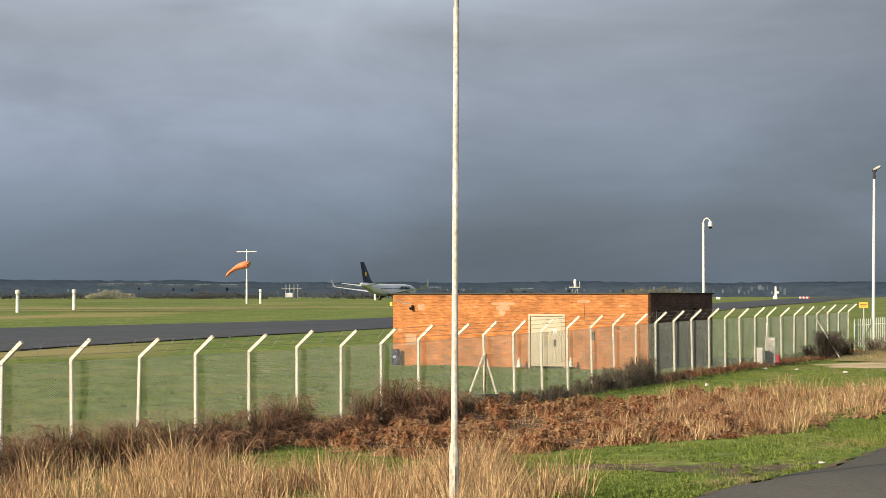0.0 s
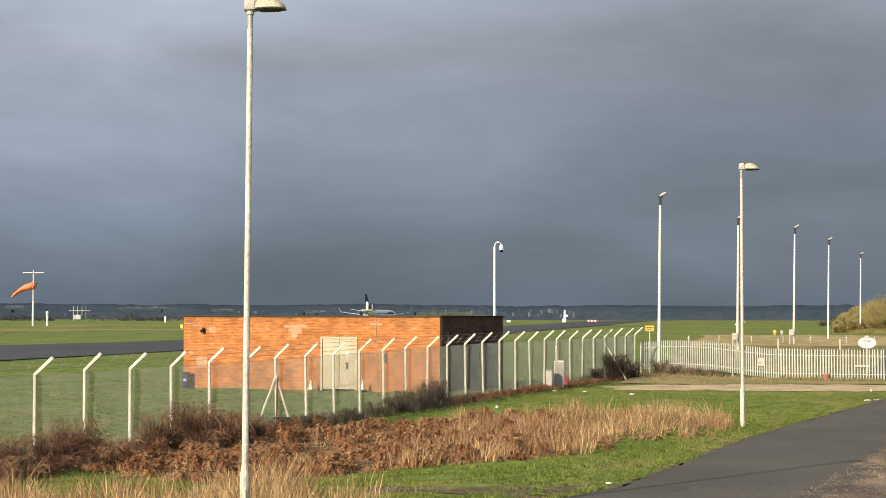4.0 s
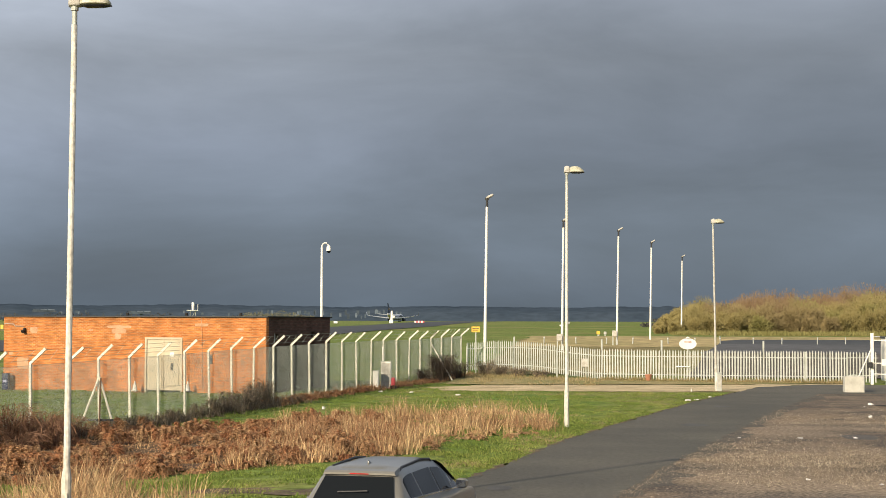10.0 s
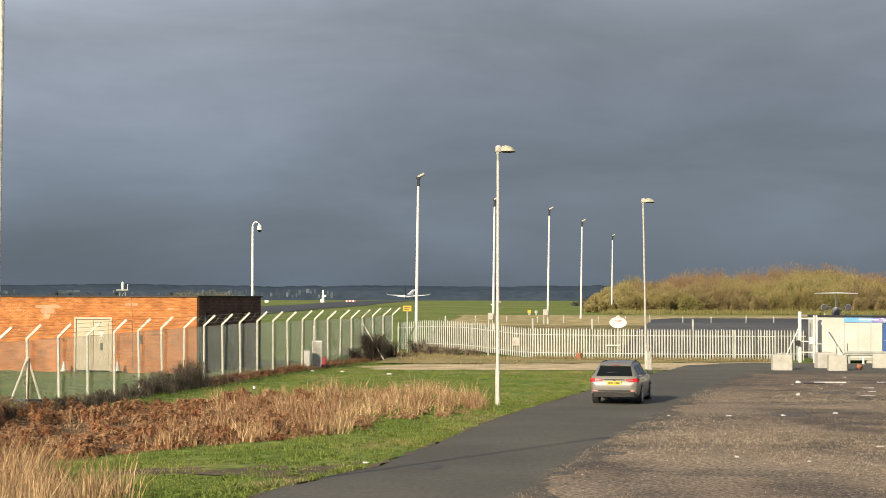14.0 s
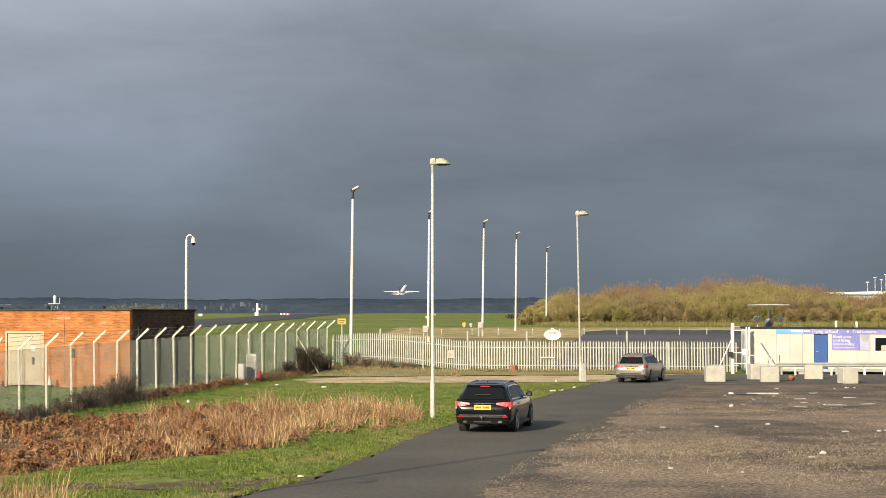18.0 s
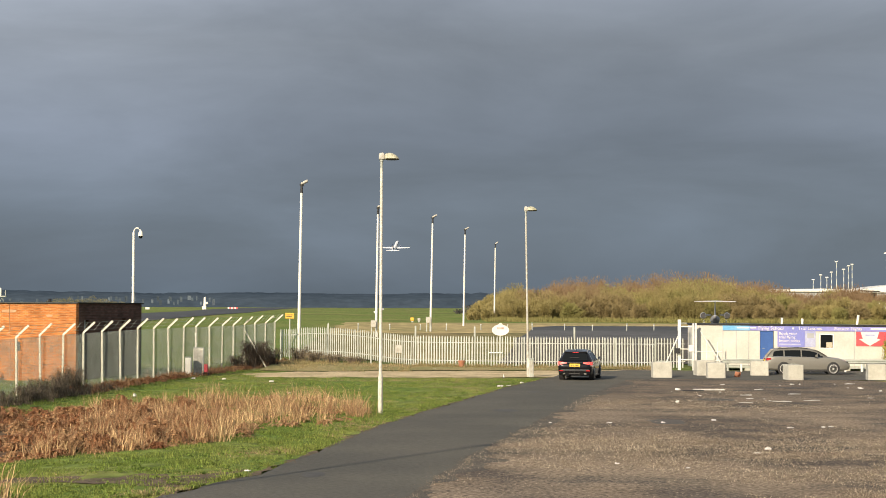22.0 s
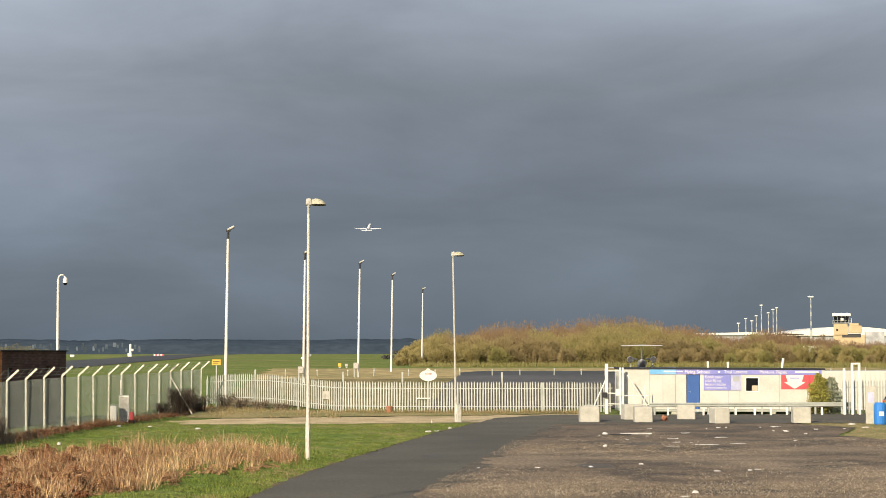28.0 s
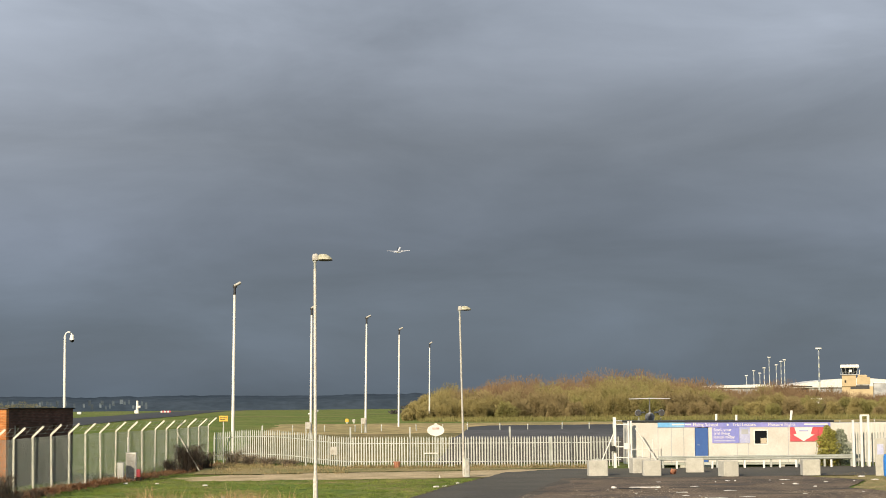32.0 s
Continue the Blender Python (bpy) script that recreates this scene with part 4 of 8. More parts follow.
def build_brick_building():
    W, D, HT = 13.86, 8.76, 3.52
    t = thing("brick_building", pose(-28.0, 85.34, 0, 0, 0, -12), "low flat-roofed orange brick substation with cream double doors", "building")
    dx0, dx1, dh = 7.62, 9.58, 2.55
    wall = pierced(0, W, -0.3, HT, 0.3, [(dx0, dx1, -0.3, dh)])
    part("wall", wall, "brickface", t, "weathered orange brick front wall")
    wins = ((1.0, 1.55, 2.15, 2.75), (3.6, 4.1, 2.0, 2.6), (6.0, 6.5, 2.2, 2.8))
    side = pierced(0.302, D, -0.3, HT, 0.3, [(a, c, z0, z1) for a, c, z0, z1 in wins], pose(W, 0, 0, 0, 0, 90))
    part("wall", side, "brickside", t, "brick end wall painted darker for its shade")
    part("wall", Bld().box(0, 0.302, -0.3, 0.3, D, HT), "brickface", t)
    part("wall", Bld().box(0.302, D - 0.3, -0.3, W - 0.302, D, HT), "brickface", t)
    for i, (a, c, z0, z1) in enumerate(wins):
        part("window", Bld().box(W - 0.22, a, z0, W - 0.16, c, z1, bev=0.01), "acgrey" if i == 0 else "glass", t, "small grey louvre in the end wall" if i == 0 else "")
    roof = part("roof", Bld().box(-0.08, -0.08, HT, W + 0.10, D + 0.08, HT + 0.06, bev=0.015), "felt", t, "black felt flat roof with a thin edge")
    part("flashing", Bld().box(-0.09, -0.10, HT + 0.004, W + 0.10, -0.082, HT + 0.05), "plastic", roof)
    for x in (2.1, 5.2, 8.4, 11.3):
        part("roof_vent", Bld().tube([(x, 3, HT + 0.08), (x, 3, HT + 0.22)], [0.09, 0.07], 8), "felt", roof)
    # doors
    frame_ = Bld()
    frame_.box(dx0, -0.03, -0.05, dx0 + 0.09, 0.12, dh).box(dx1 - 0.09, -0.03, -0.05, dx1, 0.12, dh).box(dx0 + 0.09, -0.03, dh - 0.1, dx1 - 0.09, 0.12, dh)
    part("door_frame", frame_, "cream", t)
    mid = (dx0 + dx1) / 2
    for a, c in ((dx0 + 0.1, mid - 0.008), (mid + 0.008, dx1 - 0.1)):
        d = part("door", Bld().box(a, 0.03, 0.02, c, 0.08, dh - 0.11, bev=0.01), "cream", t, "faded cream steel door leaf")
        panel = Bld()
        w = c - a
        panel.box(a + 0.1, 0.012, 1.38, c - 0.1, 0.028, dh - 0.28, bev=0.006)
        panel.box(a + 0.1, 0.012, 0.25, c - 0.1, 0.028, 1.2, bev=0.006)
        part("panel", panel, "cream", d)
        part("hinge", Bld().tube([(a + 0.01, 0.02, 0.5), (a + 0.01, 0.02, 0.65)], 0.015, 6), "galv", d)
    part("notice", Bld().box(mid + 0.33, 0.0, 1.62, mid + 0.53, 0.011, 1.84), "white", t, "small white notice on the door")
    part("notice", Bld().box(mid + 0.36, 0.0, 0.98, mid + 0.50, 0.011, 1.32, bev=0.003), "plastic", t, "small dark notice on the door")
    # old render patches, pipes and boxes on the face
    for x0, z0, x1, z1 in ((5.6, 2.98, 6.9, 3.12), (5.85, 2.72, 6.6, 2.98), (6.0, 2.45, 6.35, 2.72), (1.45, 2.72, 1.85, 3.02), (0.75, 0.95, 1.35, 1.55), (0.3, 1.65, 0.5, 1.78), (4.6, 2.85, 4.85, 2.95), (10.2, 3.1, 10.9, 3.22), (12.4, 2.9, 12.7, 3.0)):
        pts = []
        for i in range(16):
            a = 2 * math.pi * i / 16
            q = 1 + 0.22 * noise.noise((x0 * 3 + math.cos(a) * 2, z0 * 3 + math.sin(a) * 2, 0))
            ca, sa = math.cos(a), math.sin(a)
            k = 1 / max(abs(ca), abs(sa)) ** 0.7
            pts.append(((x0 + x1) / 2 + (x1 - x0) / 2 * ca * k * q, (z0 + z1) / 2 + (z1 - z0) / 2 * sa * k * q))
        part("render_patch", Bld().prism(pts, 0.006, pose(0, -0.0065, 0)), "render", t, "pale worn render patch")
    part("pipe", Bld().tube([(0.05, -0.03, 3.18), (0.55, -0.03, 3.16), (0.62, -0.03, 3.06), (1.1, -0.03, 3.06)], 0.018, 6), "galv", t)
    part("lamp_bracket", Bld().box(1.1, -0.14, 2.72, 1.22, 0, 2.98, bev=0.03).tube([(1.16, -0.06, 2.9), (1.12, -0.22, 2.78)], [0.04, 0.09], 8), "plastic", t, "rusty black wall lamp")
    part("conduit", Bld().tube([(10.55, -0.02, HT), (10.62, -0.02, 1.8), (10.62, -0.02, 0.05)], 0.014, 6), "render", t)
    part("vent_brick", Bld().box(10.95, -0.02, 1.3, 11.13, 0.0, 1.72, bev=0.006), "plastic", t, "dark vent in the brickwork")
    part("vent_brick", Bld().box(12.6, -0.02, 1.25, 12.74, 0.0, 1.58, bev=0.006), "mortar", t)
    part("yellow_plate", Bld().box(-0.16, -0.06, 2.92, -0.01, -0.03, 3.12), "yellow", t, "small yellow marker plate")


build_brick_building()


def cctv_mast():
    t = thing("camera_mast", pose(-13.2, 92.0, 0.32), "white swan-neck mast with a white dome camera", "camera mast")
    part("pole", Bld().tube([(0, 0, -0.5), (0, 0, 1.2), (0, 0, 1.25), (0, 0, 6.9)], [0.10, 0.10, 0.075, 0.06], 10), "white", t)
    part("swan_neck", Bld().tube([(0, 0, 6.9)] + [(0.18 - 0.18 * math.cos(a), 0, 6.9 + 0.24 * math.sin(a)) for a in (0.4, 0.8, 1.2, 1.57, 2.0, 2.5)] + [(0.36, 0, 6.98)], 0.04, 8), "white", t)
    dome = part("dome_camera", Bld().tube([(0.36, 0, 7.0), (0.36, 0, 6.93), (0.36, 0, 6.72)], [0.06, 0.11, 0.125], 12), "white", t)
    part("dome_glass", Bld().tube([(0.36, 0, 6.72), (0.36, 0, 6.65), (0.36, 0, 6.60)], [0.115, 0.09, 0.04], 12), "glass", dome)
    part("bracket", Bld().box(-0.55, -0.03, 3.15, -0.08, 0.03, 3.22, bev=0.01), "white", t)
    part("junction_box", Bld().box(-0.14, -0.2, 2.3, 0.14, -0.08, 2.75, bev=0.02), "plastic", t)


cctv_mast()


# ---- street lamps ----
def street_lamp(x, y, height, lean, turn=0, base_material="pole"):
    g = ground_z(x, y)
    t = thing("street_lamp", pose(x, y, g, 0, lean, turn), "tall weathered grey street lamp with a yellowed bowl lantern", "street lamp", "street lamps by the road")
    h = height - g
    part("base", Bld().tube([(0, 0, -0.3), (0, 0, 1.12), (0, 0, 1.27)], [0.078, 0.078, 0.056], 12), base_material, t, "thicker column base")
    part("base_door", Bld().box(-0.04, -0.086, 0.40, 0.04, -0.072, 0.90, bev=0.004), "pole", t)
    part("pole", Bld().tube([(0, 0, 1.25), (0, 0, h * 0.5), (0, 0, h - 0.42)], [0.053, 0.048, 0.046], 12), base_material, t, "streaked and rust-stained steel column")
    part("sleeve", Bld().tube([(0, 0, h - 0.44), (0, 0, h - 0.06)], 0.042, 10), "galv", t)
    def shell(rows, flat):
        """Domed above, nearly flat below."""
        out = []
        for u, w, top in rows:
            out.append([(u, w * math.cos(a), (top * math.sin(a) if math.sin(a) > 0 else flat * math.sin(a))) for a in [2 * math.pi * k / 14 for k in range(14)]])
        return Bld().loft(out)

    lant = part("lantern", shell(((0.10, 0.09, 0.12), (0.14, 0.13, 0.17), (0.24, 0.15, 0.19), (0.36, 0.15, 0.175), (0.46, 0.13, 0.12), (0.53, 0.09, 0.06), (0.56, 0.04, 0.02)), 0.025), "lens", t, "mossy yellowed lantern canopy", m=pose(0, 0, h - 0.1), smooth="crisp")
    part("gear_box", shell(((-0.09, 0.05, 0.10), (-0.075, 0.09, 0.17), (0.02, 0.10, 0.20), (0.085, 0.095, 0.18), (0.10, 0.08, 0.13)), 0.05), "gear", lant, "pale grey gear housing", smooth="crisp")
    part("bowl", Bld().loft([[(u, w * math.cos(a), -0.03 + z * math.sin(a)) for a in [2 * math.pi * k / 10 for k in range(10)]] for u, w, z in ((0.12, 0.07, 0.012), (0.2, 0.12, 0.03), (0.42, 0.11, 0.03), (0.575, 0.04, 0.012))]), "plastic", lant, "dark shallow bowl under the canopy")
    part("clamp", Bld().tube([(0, 0, -0.10), (0, 0, 0.0)], 0.06, 10), "galv", lant)
    return t


street_lamp(-7.685, 26.45, 8.33, 0.33, 0)
street_lamp(-0.24, 57.6, 8.36, 0.0, 0)
street_lamp(7.0, 88.2, 8.40, -1.0, 0, "gear")


def lamp_mast(x, y, top, lean):
    g = ground_z(x, y)
    t = thing("lamp_mast", pose(x, y, g, 0, lean, 0), "tall white tubular mast with a dark-necked floodlight", "lamp mast", "row of white masts")
    h = top - g
    part("pole", Bld().tube([(0, 0, -0.2), (0, 0, h * 0.5), (0, 0, h - 0.9)], [0.115, 0.100, 0.085], 12), "white", t)
    part("neck", Bld().tube([(0, 0, h - 0.9), (0, 0, h - 0.35)], [0.095, 0.08], 10), "plastic", t, "dark neck")
    head = part("floodlight", Bld().box(-0.16, -0.14, -0.07, 0.38, 0.14, 0.09, pose(0.10, 0, h - 0.2, 0, -28, 0), 0.04), "gear", t)
    part("lens", Bld().box(-0.1, -0.11, -0.1, 0.34, 0.11, -0.072, pose(0.10, 0, h - 0.2, 0, -28, 0)), "plastic", head)
    part("yoke", Bld().box(-0.14, -0.05, h - 0.42, 0.16, 0.05, h - 0.24, bev=0.02), "plastic", t)


for x, y, top, lean, boxed in ((-6.25, 124, 12.3, 0.7, 0), (-1.08, 159, 12.7, 0.6, 1), (4.33, 181, 12.95, 0.9, 1), (9.03, 212, 13.1, 0.8, 0), (16.2, 270, 13.5, 0.7, 0)):
    lamp_mast(x, y, top, lean)
    if boxed:
        g = ground_z(x, y)
        c = thing("feeder_box", pose(x - 0.25, y - 0.6, g), "small pale grey electrical box by a mast", "electrical box")
        part("cabinet", Bld().box(-0.22, -0.2, 0.9, 0.28, 0.2, 1.5, bev=0.03), "gear", c)
        part("leg", Bld().box(-0.2, -0.05, -0.05, -0.1, 0.05, 0.9), "galv", c)
        part("leg", Bld().box(0.16, -0.05, -0.05, 0.26, 0.05, 0.9), "galv", c)


# ---- chain-link fence ----
FP = [(-19.38 + 0.415 * n, 35.9 + 2.415 * n) for n in range(-6, 31)]


def build_chain_fence():
    t = thing("chain_link_fence", Matrix(), "tall wire mesh fence on cranked white concrete posts", "fence")
    post = Bld().box(-0.038, -0.045, -0.5, 0.038, 0.045, 2.4, bev=0.01)
    post.add([(-.038, -.042, 2.40), (.038, -.042, 2.37), (.038, .042, 2.37), (-.038, .042, 2.40), (.44, -.04, 2.86), (.50, -.04, 2.80), (.50, .04, 2.80), (.44, .04, 2.86)],
             [(0, 1, 2, 3), (4, 7, 6, 5), (0, 4, 5, 1), (1, 5, 6, 2), (2, 6, 7, 3), (3, 7, 4, 0)])
    pm = post.mesh("post", "post")
    bay = Bld()
    L = 2.45
    hgt, pitch, r = 2.3, 0.052, 0.0026
    k = -int(hgt / pitch) - 1
    while k * pitch < L:
        for s in (1, -1):
            pts = []
            x0 = k * pitch
            za, zb = max(0.0, -x0), min(hgt, L - x0)
            if zb > za:
                p, q = (x0 + za, za), (x0 + zb, zb)
                if s < 0:
                    p, q = (L - p[0], p[1]), (L - q[0], q[1])
                bay.tube([(p[0], 0.003 * s, p[1]), (q[0], 0.003 * s, q[1])], r, 3, False)
        k += 1
    for z in (0.02, 1.15, 2.29):
        bay.tube([(0, 0.008, z), (L, 0.008, z)], 0.004, 3, False)
    bm_ = bay.mesh("mesh_panel", "mesh", fix=False)
    turn = math.degrees(math.atan2(2.415, 0.415))
    for i, (x, y) in enumerate(FP):
        g = ground_z(x, y)
        part("post", pm, None, t, m=pose(x, y, g + rng.uniform(-0.03, 0.03), rng.uniform(-1.2, 1.2), rng.uniform(-1.2, 1.2), rng.uniform(-4, 4)))
        if i + 1 < len(FP):
            g2 = ground_z(*FP[i + 1])
            part("mesh_panel", bm_, None, t, m=pose(x + 0.07, y, g + 0.05, 0, -math.degrees(math.atan2(g2 - g, 2.45)), turn))
    for q, z in ((0.14, 2.50), (0.30, 2.66), (0.46, 2.82)):
        part("barbed_wire", Bld().tube([(x + q, y, ground_z(x, y) + z) for x, y in FP], 0.006, 3, False), "galv", t, fix=False)
    # loose droppers between the cranked arms
    for i, (x, y) in enumerate(FP[:-1]):
        for u in (0.35, 0.72):
            xx, yy = x + 0.415 * u, y + 2.415 * u
            g = ground_z(xx, yy)
            part("dropper", Bld().tube([(xx + 0.16, yy, g + 2.46), (xx + 0.42, yy, g + 2.80)], 0.006, 3, False), "galv", t, fix=False)
    x, y = FP[-4]
    part("brace", Bld().tube([(x, y, 2.1), (x + 1.3, y - 0.9, 0.0)], 0.04, 6), "post", t, "slanting brace")


build_chain_fence()


# ---- palisade fence ----
def build_palisade():
    t = thing("palisade_fence", Matrix(), "galvanised steel palisade fence with pointed pales", "fence")
    def swell(x):
        return 0.34 * smoothstep(1.6, -3.2, x) - 0.16 * smoothstep(-4.4, -6.6, x)

    pale = Bld()
    w, h = 0.036, 1.71
    pale.prism([(-w, 0), (w, 0), (w, h - 0.1), (0.012, h), (-0.012, h), (-w, h - 0.1)], 0.012)
    pm = pale.mesh("pale", "galv")
    line = [(-6.6, 109.2), (-3.6, 106.6), (1.6, 103.0), (5.0, 102.0), (10.7, 101.3), (15.3, 100.8)]
    posts = []
    for (ax, ay), (bx, by) in zip(line, line[1:]):
        n = int(math.hypot(bx - ax, by - ay) / 0.158)
        turn = math.degrees(math.atan2(by - ay, bx - ax))
        for i in range(n):
            x, y = ax + (bx - ax) * i / n, ay + (by - ay) * i / n
            g = ground_z(x, y)
            part("pale", pm, None, t, m=pose(x, y, g + swell(x) + 0.03 + rng.uniform(-0.015, 0.015), 0, rng.uniform(-0.8, 0.8), turn))
        m = max(1, round(math.hypot(bx - ax, by - ay) / 2.75))
        for i in range(m + 1):
            posts.append((ax + (bx - ax) * i / m, ay + (by - ay) * i / m))
        for z in (0.32, 1.36):
            run = [(ax + (bx - ax) * u / 6, ay + (by - ay) * u / 6) for u in range(7)]
            part("rail", Bld().tube([(x, y + 0.04, ground_z(x, y) + swell(x) + z) for x, y in run], 0.03, 4), "galv", t)
    for i, (x, y) in enumerate(posts):
        part("post", Bld().box(x - 0.05, y + 0.06, ground_z(x, y) - 0.2, x + 0.05, y + 0.16, ground_z(x, y) + (2.3 if i % 3 == 1 else 1.7), bev=0.008), "galv", t)
    part("sign_plate", Bld().box(0.42, 103.55, 0.75, 0.82, 103.57, 1.22), "gear", t, "pale notice on the fence", m=pose(0, 0, 0))
    part("sign_plate", Bld().box(5.8, 101.72, 0.80, 6.6, 101.74, 0.86), "white", t)
    return t


build_palisade()

# ---- site cabin ----
def words(name, text, size, m, material, parent, label=""):
    """Raised lettering as a mesh."""
    cu = bpy.data.curves.new(name, "FONT")
    cu.body, cu.size, cu.extrude, cu.align_x, cu.align_y = text, size, 0.003, "LEFT", "CENTER"
    tmp = bpy.data.objects.new(name, cu)
    scene.collection.objects.link(tmp)
    me = bpy.data.meshes.new_from_object(tmp.evaluated_get(bpy.context.evaluated_depsgraph_get()))
    bpy.data.objects.remove(tmp)
    me.materials.clear()
    me.materials.append(M[material])
    ob = new(name, me)
    ob.parent = parent
    ob.matrix_basis = m @ pose(0, 0, 0, 90, 0, 0)
    if label:
        ob["label"] = label
    return ob


def build_cabin():
    L, D = 11.4, 3.0
    t = thing("site_cabin", pose(17.15, 98.2, 0, 0, 0.35, -1.0), "long white flat-roofed site cabin with blue sign boards", "cabin")
    z0, z1 = 0.28, 2.5
    door = (3.57, 4.35)
    win = (6.93, 7.68, 1.28, 2.06)
    front = pierced(0, L, z0, z1, 0.08, [(door[0], door[1], z0, 2.22), win])
    part("wall", front, "cabinwall", t, "off-white panel wall")
    part("wall", Bld().box(0, 0.082, z0, 0.08, D, z1), "cabinwall", t)
    part("wall", Bld().box(L - 0.08, 0.082, z0, L, D, z1), "cabinwall", t)
    part("wall", Bld().box(0.082, D - 0.08, z0, L - 0.082, D, z1), "cabinwall", t)
    part("floor_frame", Bld().box(0, 0.02, z0 - 0.14, L, D, z0 - 0.002, bev=0.02), "galv", t)
    for x in (0.3, 2.9, 5.7, 8.5, L - 0.3):
        part("foot", Bld().box(x - 0.15, 0.05, -0.02, x + 0.15, 0.4, z0 - 0.142), "concrete", t)
    roof = part("roof", Bld().box(-0.06, -0.06, z1 + 0.002, L + 0.06, D + 0.06, z1 + 0.10, bev=0.02), "plastic", t, "dark roof edge")
    for x, h in ((5.05, 0.36), (6.2, 0.32), (9.3, 0.55)):
        part("flue", Bld().tube([(x, 1.2, z1 + 0.08), (x + (0.08 if x > 9 else 0), 1.2, z1 + 0.1 + h)], [0.06, 0.075], 8), "white", roof)
    for x in (1.5, 2.25, 2.95, 5.95, 6.6, 8.85, 10.45):
        part("joint_strip", Bld().box(x - 0.015, -0.012, z0, x + 0.015, -0.002, z1 - 0.28, bev=0.003), "acgrey", t)
    d = part("door", Bld().box(door[0] + 0.03, 0.01, z0 + 0.02, door[1] - 0.03, 0.05, 2.19, bev=0.008), "blue", t, "plain blue door")
    part("door_handle", Bld().tube([(door[0] + 0.12, 0.0, 1.25), (door[0] + 0.26, -0.02, 1.25)], 0.014, 6), "galv", d)
    w = part("window", Bld().box(win[0], 0.03, win[2], win[1], 0.05, win[3]), "glass", t, "dark window half covered by a pale board")
    part("window_frame", Bld().box(win[0] - 0.03, -0.012, win[2] - 0.03, win[0] + 0.03, 0.028, win[3] + 0.03).box(win[1] - 0.03, -0.012, win[2] - 0.03, win[1] + 0.03, 0.028, win[3] + 0.03)
         .box(win[0] + 0.031, -0.01, win[3] - 0.03, win[1] - 0.031, 0.027, win[3] + 0.03).box(win[0] + 0.031, -0.01, win[2] - 0.03, win[1] - 0.031, 0.027, win[2] + 0.03), "white", w)
    part("board", Bld().box(win[0] + 0.36, 0.012, win[2] + 0.04, win[1] - 0.05, 0.026, win[2] + 0.34), "cream", w)
    # sign boards
    fascia = part("sign_board", Bld().box(1.5, -0.03, z1 - 0.27, 11.25, -0.014, z1 - 0.01, bev=0.004), "signblue", t, "long blue fascia board with white lettering")
    part("pale_end", Bld().box(1.48, -0.036, z1 - 0.272, 3.0, -0.031, z1 - 0.008), "cyan", fascia, "sky-blue end of the board")
    b = Bld()
    for x, l in ((2.3, 0.66), (3.02, 0.34), (9.75, 1.35)):
        b.box(x, -0.046, z1 - 0.15, x + l, -0.038, z1 - 0.08)
    part("lettering_bar", b, "white", fascia)
    words("lettering", "Flying School", 0.27, pose(3.47, -0.034, z1 - 0.135), "white", fascia)
    words("lettering", "Trial Lessons", 0.25, pose(5.70, -0.034, z1 - 0.13), "white", fascia)
    words("lettering", "Pleasure Flights", 0.25, pose(7.72, -0.034, z1 - 0.13), "white", fascia)
    part("bullet_star", Bld().box(5.38, -0.04, z1 - 0.18, 5.48, -0.033, z1 - 0.08, bev=0.002), "white", fascia)
    poster = part("poster", Bld().box(4.55, -0.03, 1.34, 6.08, -0.014, 2.22, bev=0.004), "signblue", t, "blue poster with white words")
    for k, s in enumerate(("Book your", "trial flying", "lesson today")):
        words("lettering", s, 0.235, pose(4.63, -0.034, 2.08 - 0.2 * k), "white", poster)
    part("lettering_bar", Bld().box(4.65, -0.038, 1.44, 5.85, -0.032, 1.52), "signpale", poster)
    pale = part("poster", Bld().box(6.09, -0.03, 1.34, 6.68, -0.014, 2.22, bev=0.004), "signpale", t, "faded photo panel")
    part("picture_block", Bld().box(6.2, -0.037, 1.85, 6.58, -0.031, 2.12), "acgrey", pale)
    red = part("poster", Bld().box(8.95, -0.03, 1.42, 10.55, -0.014, 2.22, bev=0.004), "red", t, "red banner with a broad white arrow")
    cx = 9.72
    part("arrow", Bld().prism([(cx - 0.52, 2.21), (cx + 0.52, 2.21), (cx + 0.40, 1.84), (cx + 0.60, 1.80), (cx, 1.44), (cx - 0.60, 1.80), (cx - 0.40, 1.84)], 0.006, pose(0, -0.038, 0)), "white", red)
    part("lettering_bar", Bld().box(9.45, -0.045, 1.98, 9.99, -0.039, 2.08), "signpale", red)
    part("shadow_board", Bld().box(10.56, -0.028, 1.1, 11.0, -0.014, 2.22), "red", t)
    # steps and rail
    for i in range(2):
        part("step", Bld().box(door[0] - 0.1, -0.35 - 0.3 * i, -0.01, door[1] + 0.1, -0.06 - 0.3 * i, 0.3 - 0.14 * i, bev=0.01), "galv", t)


build_cabin()


